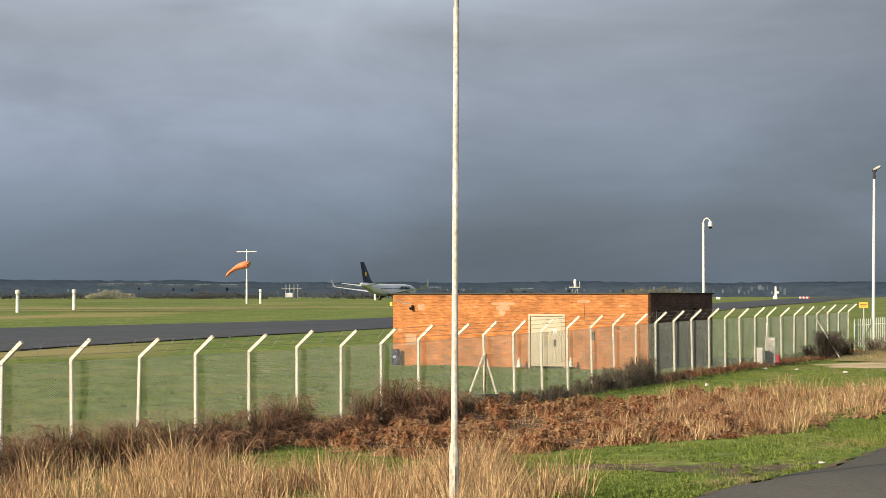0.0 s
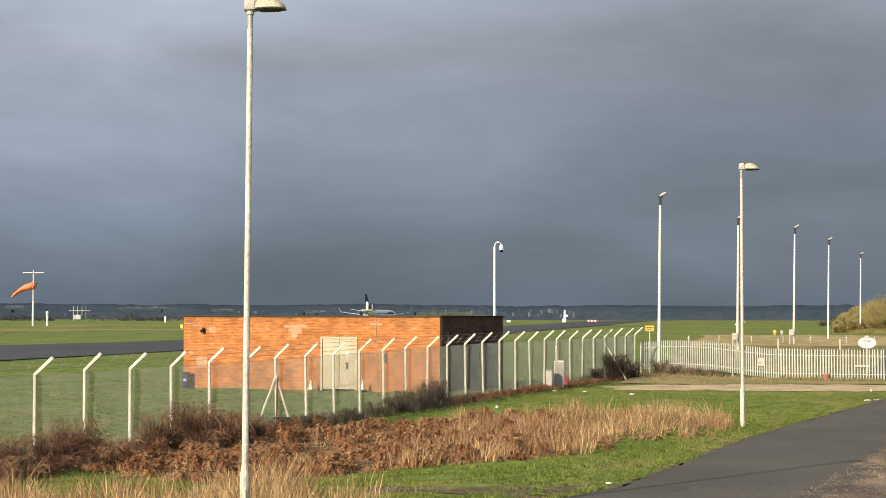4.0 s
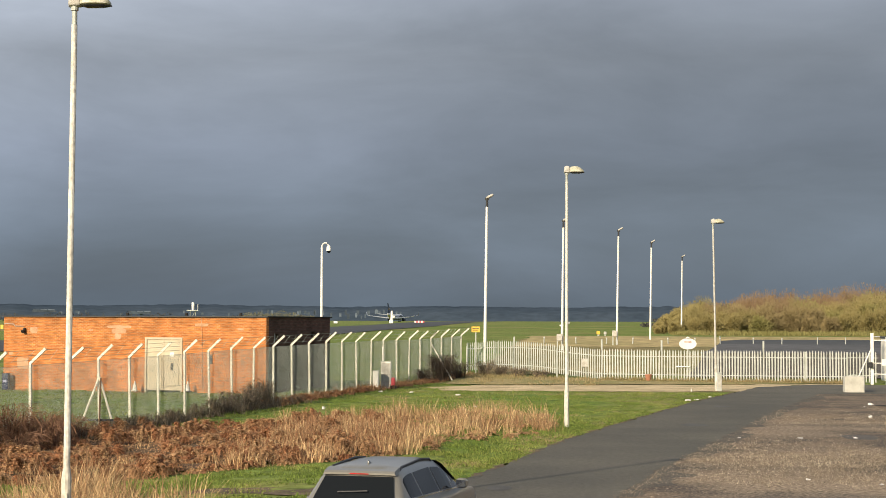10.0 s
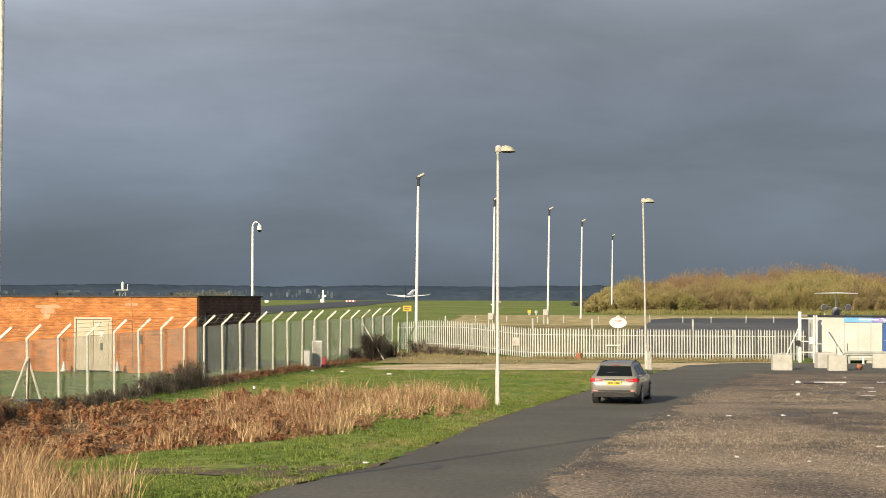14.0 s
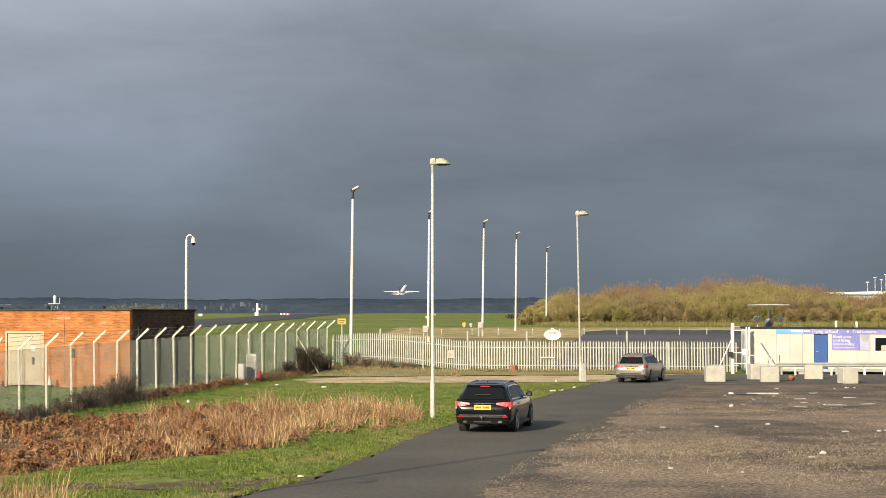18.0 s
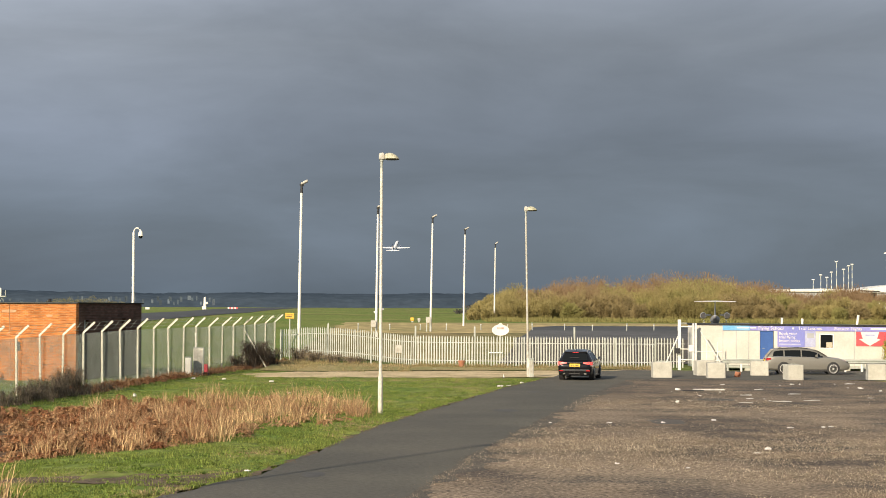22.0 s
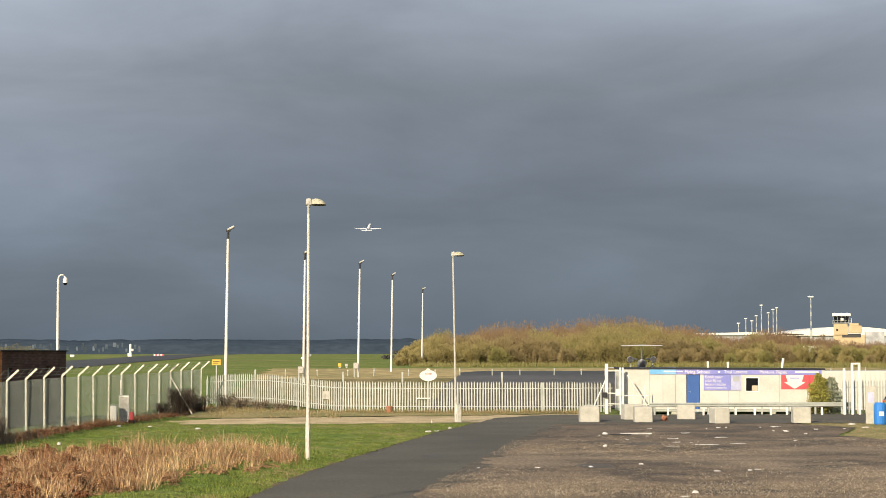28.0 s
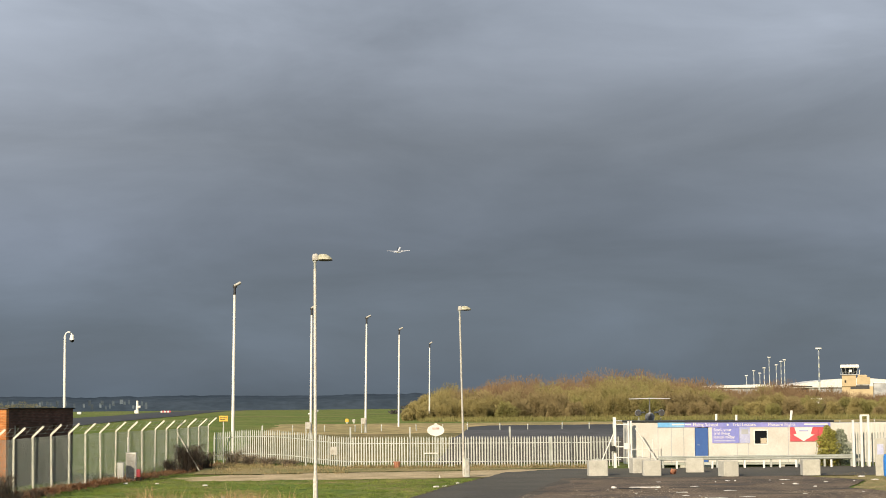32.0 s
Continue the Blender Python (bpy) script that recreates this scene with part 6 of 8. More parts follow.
BRACKEN = [(-17.5, 42.5), (-13.6, 39.8), (-11.2, 39.3), (-8.7, 41.2), (-5.3, 43.4), (-4.6, 50.3), (-7.0, 60.8), (-9.7, 61.6), (-12.4, 60.0), (-15.0, 59.5), (-16.0, 52.5), (-17.2, 47.5)]
REED_A = [(-8.4, 42.1), (-6.6, 42.1), (-4.4, 44.6), (-2.4, 48.9), (-0.5, 55.5), (-0.8, 63.8), (-2.8, 66.0), (-5.3, 65.8), (-7.9, 62.6), (-10.0, 61.5), (-10.0, 53.7)]
REED_B = [(-23, 34.6), (-18.6, 34.4), (-16.7, 34.9), (-15.4, 35.4), (-12.6, 34.3), (-10.3, 34.6), (-9.4, 36.6), (-7.6, 33.7), (-6.4, 30.0), (-6.0, 22), (-20, 20)]


def road_left(y):
    for (ax, ay), (bx, by) in zip(ROAD, ROAD[1:13]):
        if ay <= y <= by:
            return ax + (bx - ax) * (y - ay) / (by - ay) - 0.08 + 0.18 * noise.noise((y * 1.3, 0, 0))
    return 9.0


MUD = [(-10.5, 37.3), (-6.8, 36.9), (-5.2, 36.7), (-3.9, 36.2), (-2.9, 37.3), (-3.6, 34.4), (-4.3, 32.2), (-4.8, 34.0), (-5.6, 34.5), (-6.5, 34.8), (-10.5, 35.4)]
# brambles along the fence: bay number, height of the growth
BRAMBLES = ((-6, 0.7), (-3, 0.8), (0, 0.85), (1, 0.9), (2, 0.7), (2.8, 0.9), (3.5, 1.15), (4.1, 0.6), (4.5, 0.35), (5.0, 0.5), (5.6, 1.25), (6.2, 1.0), (7.0, 0.8), (7.8, 0.55), (8.5, 0.4), (10, 0.36), (12, 0.45), (13.4, 0.62), (14.5, 0.8), (15.4, 0.85), (16.3, 1.05), (17.2, 0.9), (18, 0.55), (19, 0.32), (21, 0.24), (30, 0.2))


def bramble_height(n):
    for (a, h), (c, k) in zip(BRAMBLES, BRAMBLES[1:]):
        if a <= n <= c:
            return h + (k - h) * (n - a) / (c - a)
    return 0.2


def bay(n, dx=0.0, dy=0.0):
    """A spot by the mesh fence, counted in bays."""
    return -19.38 + 0.415 * n + dx, 35.9 + 2.415 * n + dy


def fern(rg, centres, fronds, reach):
    """Collapsed bracken: arching fronds with pinnae on both sides; centres n x 4 (x, y, z, height)."""
    c = np.repeat(np.array(centres), fronds, axis=0)
    n, k = len(c), 7
    a = rg.uniform(0, 2 * np.pi, n)
    ln = rg.uniform(0.45, 1.0, n) * reach
    h = c[:, 3] * rg.uniform(0.55, 1.1, n)
    u = np.linspace(0.12, 1.0, k)[None, :]
    d = ln[:, None] * u
    z = h[:, None] * (0.62 + 0.95 * u - 1.55 * u * u * rg.uniform(0.75, 1.1, (n, 1)))
    p = np.stack([c[:, :1] + np.cos(a)[:, None] * d, c[:, 1:2] + np.sin(a)[:, None] * d, c[:, 2:3] + np.maximum(z, 0.02)], 2)
    t = unit(np.gradient(p, axis=1))
    across = np.stack([-np.sin(a), np.cos(a), np.zeros(n)], 1)[:, None, :]
    out = []
    for sgn in (-1, 1):
        way = unit(across * sgn + t * 0.45 + rg.normal(0, 0.28, (n, k, 3)) - np.array([0, 0, 0.25]))
        l = (0.20 * (1.05 - u) + 0.03)[:, :, None] * reach * rg.uniform(0.6, 1.3, (n, k, 1)) * 1.25
        w = 0.019 * rg.uniform(0.7, 1.3, (n, k, 1))
        tip = p + way * l
        out.append(np.stack([p - t * w * 1.3, p + t * w * 1.3, tip], 2).reshape(-1, 3, 3))
    return np.concatenate(out)


def canes(rg, centre, rx, ry, h, n, width):
    """Arching stems of a bramble."""
    k = 6
    a, q = rg.uniform(0, 2 * np.pi, n), rg.uniform(0.1, 1.0, n)
    foot = np.stack([centre[0] + rx * 0.55 * q * np.cos(a), centre[1] + ry * 0.55 * q * np.sin(a), np.full(n, centre[2] - 0.05)], 1)
    b = a + rg.normal(0, 0.7, n)
    reach = rg.uniform(0.3, 0.95, n)
    top = h * rg.uniform(0.55, 1.18, n)
    u = np.linspace(0, 1, k)[None, :]
    bend = rg.uniform(0.55, 0.9, (n, 1))
    z = top[:, None] * (1 - ((u - bend) / bend) ** 2)
    p = np.stack([foot[:, :1] + np.cos(b)[:, None] * reach[:, None] * rx * u ** 1.4, foot[:, 1:2] + np.sin(b)[:, None] * reach[:, None] * ry * u ** 1.4, centre[2] - 0.03 + np.maximum(z, 0.0)], 2)
    p += rg.normal(0, 0.02, p.shape)
    t = unit(np.gradient(p, axis=1))
    s = unit(np.cross(t, rg.uniform(-1, 1, (n, 1, 3)) + np.array([-0.5, -0.9, 0.5]))) * width * rg.uniform(0.6, 1.4, (n, 1, 1))
    return np.stack([p[:, :-1] - s[:, :-1], p[:, :-1] + s[:, :-1], p[:, 1:] + s[:, 1:] * 0.8, p[:, 1:] - s[:, 1:] * 0.8], 2).reshape(-1, 4, 3)


def leaves(rg, centre, rx, ry, h, n, size):
    """Small leaves over a lumpy mound."""
    a, c = rg.uniform(0, 2 * np.pi, n), rg.uniform(-0.1, 1, n)
    s = np.sqrt(1 - c * c)
    q = rg.uniform(0.35, 1.0, n) ** 0.5 * (0.82 + 0.22 * np.sin(3 * a + centre[0] * 7) * s + 0.16 * np.sin(4 * a - 5 * c + centre[1] * 5))
    p = np.stack([centre[0] + rx * q * s * np.cos(a), centre[1] + ry * q * s * np.sin(a), centre[2] + h * 0.92 * q * np.maximum(c, 0.02)], 1)
    t = unit(rg.normal(0, 1, (n, 3)))
    w = unit(np.cross(t, rg.normal(0, 1, (n, 3))))
    z = (size * rg.uniform(0.5, 1.5, n))[:, None]
    return np.stack([p - t * z, p + w * z * 0.6, p + t * z, p - w * z * 0.6], 1)


def scatter(r, poly, count, keep):
    """Random spots in an outline, thinned by keep(x, y)."""
    xs, ys = [p[0] for p in poly], [p[1] for p in poly]
    out, tries = [], 0
    while len(out) < count and tries < count * 40:
        tries += 1
        x, y = r.uniform(min(xs), max(xs)), r.uniform(min(ys), max(ys))
        if inside(poly, x, y) and r.random() < keep(x, y):
            out.append((x, y))
    return out


def build_plants():
    r = random.Random(11)
    rg = np.random.default_rng(11)
    # reeds in tussocks
    for poly, count, blades, hmin, hmax, bare, mix in ((REED_A, 470, 24, 0.18, 0.78, 0.20, 0.5), (REED_B, 1250, 26, 0.30, 1.05, 0.48, 0.35)):
        lots = {"reed": [], "deadreed": []}
        for x, y in scatter(r, poly, count, lambda x, y: bare + 1.3 * noise.noise((x * 0.55, y * 0.35, 2.0))):
            size = max(0.4, 0.85 + 0.55 * noise.noise((x * 0.9, y * 0.7, 5.0)) + r.uniform(-0.35, 0.4))
            lots["deadreed" if r.random() < mix else "reed"].append((x, y, ground_z(x, y), size))
        for mt, c in lots.items():
            strew("dry_reeds", tussocks(rg, c, blades, 0.26, hmin, hmax, 0.005, 0.011, 0.7), mt, "dry straw-coloured reeds in loose tussocks" if mt == "reed" else "dull brown dead reeds and tall grass", "reeds")
    # bracken
    crowns = []
    for x, y in scatter(r, BRACKEN, 1000, lambda x, y: 0.80 + 1.3 * noise.noise((x * 0.62, y * 0.5, 8.0))):
        crowns.append((x, y, ground_z(x, y) - 0.02, max(0.08, 0.25 + 0.62 * noise.noise((x * 0.85, y * 0.75, 3.0)) + r.uniform(-0.05, 0.10))))
    half = len(crowns) // 2
    strew("bracken", fern(rg, crowns[:half], 24, 0.36), "bracken", "collapsed rust-brown dead bracken", "bracken")
    strew("bracken", fern(rg, crowns[half:], 24, 0.36), "palebracken", "paler tawny dead bracken", "bracken")
    mould = scatter(r, BRACKEN, 1500, lambda x, y: 0.9)
    strew("bracken_litter", np.concatenate([leaves(rg, (x, y, ground_z(x, y)), 0.28, 0.28, 0.10, 26, 0.022) for x, y in mould]), "palebracken", "brown crumbled litter under the bracken", "bracken")
    spare = [(x, y, ground_z(x, y), r.uniform(0.5, 1.0)) for x, y in scatter(r, BRACKEN, 170, lambda x, y: 0.25 + noise.noise((x * 0.5, y * 0.5, 1.0)) + 0.08 * (x + 10))]
    strew("bracken_stalks", tussocks(rg, spare, 14, 0.3, 0.25, 0.6, 0.004, 0.008, 0.7), "reed", "pale bent stalks among the dead bracken", "bracken")
    bb = Bld()
    xs, ys = [p[0] for p in BRACKEN], [p[1] for p in BRACKEN]
    n = len(BRACKEN)
    ctr = (sum(xs) / n, sum(ys) / n)
    vs = []
    for q in (0.86, 0.70, 0.42, 0.14):
        for (ax, ay), (cx, cy) in zip(BRACKEN, BRACKEN[1:] + BRACKEN[:1]):
            for u in (0, 0.5):
                x, y = ctr[0] + (ax + (cx - ax) * u - ctr[0]) * q, ctr[1] + (ay + (cy - ay) * u - ctr[1]) * q
                vs.append((x, y, ground_z(x, y) + 0.03))
    n2 = 2 * n
    bb.add(vs, [(j * n2 + i, j * n2 + (i + 1) % n2, j * n2 + n2 + (i + 1) % n2, j * n2 + n2 + i) for j in range(3) for i in range(n2)] + [tuple(range(3 * n2, 4 * n2))])
    solo("soil_bed", bb, "leafmould", "dark litter of dead leaves under the bracken", "ground", kind="structure", fix=False)
    # grass of the verges, in tufts
    lots = {"grass": [], "palegrass": [], "strawgrass": []}
    k = 0
    while k < 15500:
        y = 28 + 72 * r.random() ** 1.45
        x = r.uniform(-0.40 * y - 3, 0.13 * y + 1)
        if x < -19.9 + 0.172 * (y - 35.9) + 0.5 or x > road_left(y) - 0.02 or (86 < y < 96.5 and x > -6.5) or inside(BRACKEN, x, y):
            continue
        k += 1
        if inside(MUD, x, y) and x > -8.6 and r.random() > 0.22 + 0.5 * max(0.0, noise.noise((x * 0.8, y * 1.6, 4.4))):
            continue
        tall = max(0.35, 0.75 + 0.9 * noise.noise((x * 0.8, y * 0.6, 1.0)) + 0.5 * noise.noise((x * 0.2, y * 0.2, 7.0)) + r.uniform(-0.2, 0.3))
        if abs(x - road_left(y)) < 0.8:
            tall *= 1.25
        tone = noise.noise((x * 0.45, y * 0.32, 6.0)) + r.uniform(-0.3, 0.3)
        lots["strawgrass" if y > 96.5 or tone > 0.52 else "palegrass" if tone > -0.02 else "grass"].append((x, y, ground_z(x, y) - 0.01, tall))
    label = {"grass": "deep green tufts of verge grass", "palegrass": "yellow-green tufts of verge grass", "strawgrass": "withered straw-coloured tufts of grass"}
    for mt, c in lots.items():
        strew("grass", tussocks(rg, c, 22, 0.20, 0.03, 0.105, 0.007, 0.014, 0.9, True), mt, label[mt], "grass")
    # rougher tufts behind the mesh fence
    lots = {"grass": [], "palegrass": [], "strawgrass": []}
    k = 0
    while k < 6800:
        y = 38 + 110 * r.random() ** 1.6
        x = r.uniform(-0.62 * y, -0.05 * y + 3)
        if x > -19.9 + 0.172 * (y - 35.9) - 0.2 or (x < -55 and y > 95) or y > 108 + 0.5 * (x + 8):
            k += 0.1
            continue
        k += 1
        tall = max(0.3, 0.7 + 1.0 * noise.noise((x * 0.55, y * 0.4, 1.0)) + r.uniform(-0.2, 0.3))
        tone = noise.noise((x * 0.35, y * 0.16, 4.0)) + r.uniform(-0.25, 0.25) - 0.008 * (y - 45)
        lots["strawgrass" if tone > 0.40 else "palegrass" if tone > 0.0 else "grass"].append((x, y, ground_z(x, y) - 0.03, tall))
    for mt, c in lots.items():
        strew("grass", tussocks(rg, c, 12, 0.30, 0.05, 0.15, 0.013, 0.028, 1.1, True), mt, label[mt].replace("verge grass", "rough meadow grass") + (" behind the mesh fence" if mt == "strawgrass" else ""), "grass")
    # broad-leaved weeds and bent litter
    spots = []
    while len(spots) < 200:
        y = 29 + 55 * r.random() ** 1.5
        x = road_left(y) - 0.1 - abs(r.gauss(0, 1.4))
        if not inside(BRACKEN, x, y):
            spots.append((x, y))
    strew("verge_weeds", np.concatenate([leaves(rg, (x, y, ground_z(x, y) - 0.01), s * 2, s * 2, s, 34, 0.024) for x, y in spots for s in (r.uniform(0.05, 0.14),)]), "grass", "low broad-leaved weeds along the road", "weeds")
    mats = [(x, y, ground_z(x, y) - 0.03, r.uniform(0.08, 0.24)) for x, y in scatter(r, REED_A, 380, lambda x, y: 0.4 + noise.noise((x * 0.6, y * 0.5, 1)))]
    strew("reed_litter", fern(rg, mats, 9, 0.34), "palebracken", "brown collapsed litter among the reeds", "weeds")
    b = Bld()
    vs = []
    n = 240
    for i in range(n + 1):
        y = 27 + 60 * i / n
        x = road_left(y)
        vs += [(x - 0.10 - 0.34 * max(0, noise.noise((y * 0.8, 3, 0)) + 0.1), y, -0.03), (x + 0.13 + 0.24 * noise.noise((y * 1.1, 9, 0)) + 0.08 * noise.noise((y * 4.0, 9, 0)), y, 0.016)]
    b.add(vs, [(2 * i, 2 * i + 1, 2 * i + 3, 2 * i + 2) for i in range(n)])
    solo("road_edge", b, "soil", "dark crumbling soil along the road's edge", "ground", kind="structure", fix=False)

    # brambles along the fence foot
    def bush(x, y, rx, ry, h, cane, leaf, kind, label):
        g = ground_z(x, y)
        t = thing("bramble_bush", pose(x, y, g), label, "bush", "brambles along the fence")
        part("tangle", scraps("tangle", canes(rg, (0, 0, 0), rx, ry, h, cane, 0.007), "cane" if kind in ("bramble", "bracken") else "deadweed" if kind == "deadweed" else "darktwig"), None, t)
        part("foliage", scraps("foliage", leaves(rg, (0, 0, 0), rx, ry, h, leaf, 0.021), kind), None, t)

    brown, dark, grey = "tangled reddish brown bramble at the fence's foot", "dark half-bare bush at the fence corner", "grey-brown dead weeds at the fence's foot"
    n = -6.0
    while n < 15.4:
        h = bramble_height(n) * r.uniform(0.85, 1.12)
        x, y = bay(n, r.uniform(0.15, 0.6), r.uniform(-0.3, 0.3))
        low = n > 8.2
        bush(x, y, (0.42 + 0.42 * h) * (1 if not low else 0.6), 0.85, h, int(150 * (0.35 + h)), int(3000 * h) if not low else int(500 * h), "bramble" if not low else "deadweed", brown if not low else grey)
        if 1.2 < n < 4.2 or 5.4 < n < 6.3:
            bush(x + r.uniform(0.9, 1.3), y + r.uniform(-0.6, 0.5), 0.75, 0.9, h * r.uniform(0.45, 0.75), int(110 * (0.35 + h)), int(1000 * h), "bramble" if r.random() < 0.6 else "bracken", brown)
        n += 0.52 if n < 8.2 else 0.72
    for n, dx, rx, h in ((14.6, 0.4, 0.36, 1.0), (13.8, 0.5, 0.6, 0.62), (12.9, 0.6, 0.6, 0.5)):
        x, y = bay(n, dx)
        bush(x, y, rx, 0.6, h, 110, 160, "deadweed", "thin leafless bush leaning on the mesh fence")
    bush(-7.5, 100.6, 0.95, 1.2, 1.3, 520, 1100, "hedge", dark)
    bush(-6.7, 103.0, 0.7, 0.9, 0.9, 220, 380, "hedge", dark)
    bush(-8.3, 98.0, 0.6, 0.8, 0.7, 200, 400, "hedge", dark)
    for x, y, rx, h in ((-5.4, 107.5, 0.7, 0.8), (-4.4, 106.7, 0.6, 0.6), (-3.3, 105.9, 0.7, 0.5), (-2.0, 105.0, 0.6, 0.4)):
        bush(x, y, rx, 0.6, h, 190, 420, "deadweed", "withered brush growing through the palisade's foot")
    for mt, lo, hi, count, tall, label in (("deadweed", 7.5, 16.5, 210, 1.0, "dead grey-brown stalks along the fence's foot"), ("cane", 15, 29.5, 230, 0.62, "reddish withered stalks along the fence's foot"), ("palebracken", 15, 30, 260, 0.75, "tawny withered grass along the fence's foot")):
        c = []
        for _ in range(count):
            n = r.uniform(lo, hi)
            x, y = bay(n, r.gauss(0.5, 0.4))
            c.append((x, y, ground_z(x, y), tall * max(0.35, 0.7 + 0.8 * noise.noise((n * 0.9, 4, 0)) + r.uniform(-0.15, 0.2))))
        strew("dead_weeds", tussocks(rg, c, 24, 0.30, 0.2, 0.62, 0.006, 0.013, 0.6), mt, label, "weeds")
    c = [(bay(n, dx)[0], bay(n, dx)[1], -0.05, r.uniform(0.14, 0.30)) for n, dx in ((r.uniform(15, 26), r.gauss(0.7, 0.35)) for _ in range(110))]
    strew("bracken", fern(rg, c, 10, 0.4), "bracken", "rust-brown bracken by the mesh fence", "bracken")
    # ragged grass at the palisade's foot
    line = [(-6.4, 108.4), (-3.6, 106.0), (1.6, 102.5), (5.0, 101.5), (10.7, 100.8), (15.3, 100.3)]
    c = []
    for _ in range(1500):
        (ax, ay), (cx, cy) = r.choice(list(zip(line, line[1:])))
        u = r.random()
        x, y = ax + (cx - ax) * u, ay + (cy - ay) * u - abs(r.gauss(0, 0.6 + 4.5 * smoothstep(2, -5, ax)))
        c.append((x, y, ground_z(x, y), r.uniform(0.15, 0.9) ** 1.5))
    strew("dead_weeds", tussocks(rg, c, 14, 0.4, 0.15, 0.5, 0.008, 0.014, 0.7), "strawgrass", "pale ragged grass at the palisade's foot", "weeds")


build_plants()


# ---- motion of cars and airliner ----
def drive(car, rows, start, end):
    """Carries a car along its rows and rolls its wheels with the way it has gone."""
    thing_, wheels = car
    walk(thing_, [(t, pose(x, y, 0.012, 0, 0, -h)) for t, x, y, h in rows])
    size = thing_.scale[1]
    spin, turned = [], 0.0
    for (ta, xa, ya, _), (tb, xb, yb, _) in zip(rows, rows[1:]):
        if tb <= start or ta >= end:
            continue
        turn = math.degrees(math.hypot(xb - xa, yb - ya) / (0.325 * size))
        n = max(1, math.ceil(turn / 70))
        for k in range(n):
            spin.append((ta + (tb - ta) * k / n, turned + turn * k / n))
        turned += turn
    spin = [(rows[0][0], spin[0][1])] * (spin[0][0] > rows[0][0]) + spin + [(end, turned), (rows[-1][0], turned)]
    for w, wx, wy in wheels:
        walk(w, [(t, pose(wx, wy, 0.325, -a, 0, 0)) for t, a in spin])


def motions():
    drive(silver_car, ((0, -20.0, -60, 11.2), (9, -4.6, 16.0, 11.2), (9.5, -3.75, 20.5, 11.2), (10, -2.85, 25.0, 11.2), (10.5, -1.95, 29.5, 11.2), (11, -1.05, 33.9, 11.3), (11.5, -0.15, 38.0, 11.5), (12, 0.70, 42.2, 10.6), (12.5, 1.48, 46.4, 10), (13, 2.22, 50.9, 10),
                       (13.5, 2.95, 54.8, 10.5), (14, 3.72, 58.7, 11), (14.5, 4.55, 62.8, 11.5), (15.5, 6.3, 71.0, 12), (16.5, 7.9, 78.9, 12), (17, 8.6, 82.0, 13), (17.5, 9.0, 84.2, 15), (18, 9.5, 86.2, 20), (18.5, 10.2, 88.2, 27), (19, 11.2, 90.0, 38), (19.5, 12.4, 91.6, 50),
                       (20, 14.0, 92.8, 62), (20.5, 15.3, 93.2, 70), (21, 17.3, 93.3, 79), (22, 20.7, 92.4, 96), (23, 24.0, 90.7, 101), (24, 27.6, 90.3, 95), (25, 31.8, 90.3, 90), (27, 42, 92.5, 90), (29, 50, 92.5, 90), (32, 50, 92.5, 90)), 9, 25)
    drive(black_car, ((0, -44, -170, 12), (14, -8.4, 3.0, 12), (16, -3.85, 26.0, 12), (16.5, -2.6, 32.0, 12), (17, -1.3, 38.2, 12), (17.5, 0.03, 44.5, 12), (18, 1.4, 50.9, 12), (18.5, 2.7, 56.6, 12.5), (19, 3.95, 62.0, 12.8), (19.5, 5.15, 67.4, 12.8), (20, 6.3, 72.2, 12.5),
                      (20.5, 7.15, 75.8, 12), (21, 7.95, 79.3, 11), (21.5, 8.5, 81.8, 11), (22, 9.0, 84.0, 13), (22.5, 9.55, 86.0, 16), (23, 10.4, 88.3, 24), (23.5, 11.7, 90.4, 32), (24, 13.85, 92.3, 47), (24.5, 15.75, 93.3, 63), (25, 17.9, 93.7, 76), (25.5, 20.3, 93.7, 87),
                      (26, 23.2, 93.7, 99), (27, 27.2, 92.8, 96), (27.5, 29.3, 92.6, 92), (28.5, 33.5, 92.5, 90), (30, 40, 92.5, 90), (32, 40, 92.5, 90)), 16, 28.5)
    rows = ((0, -185, 559, 2.2, 0), (4.5, -166, 833, 2.3, 0), (8, -142, 1050, 2.3, 0), (9, -131, 1107, 2.3, 0), (10, -118, 1164, 2.3, 0), (11, -107, 1220, 2.3, 1), (12, -97, 1276, 2.5, 4), (13, -86, 1337, 2.9, 7), (14, -75, 1398, 4.2, 10), (17, -45, 1609, 14.0, 15), (19, -25, 1750, 30, 17),
            (21, -3, 1880, 53, 20), (23, 18, 2000, 82, 20), (25, 39, 2130, 115, 20), (28, 69, 2309, 164, 20), (30, 89, 2438, 200, 19), (32, 114, 2618, 234, 18))
    walk(airliner, [(t, pose(x, y, z, up, 0, -9)) for t, x, y, z, up in rows])



# ---- airfield furniture ----
def place(deg, d, off=0.0):
    """A spot on the ground at a bearing from the viewpoint."""
    x, y = d * math.sin(radians(deg)), d * math.cos(radians(deg))
    return x, y, ground_z(x, y) + off


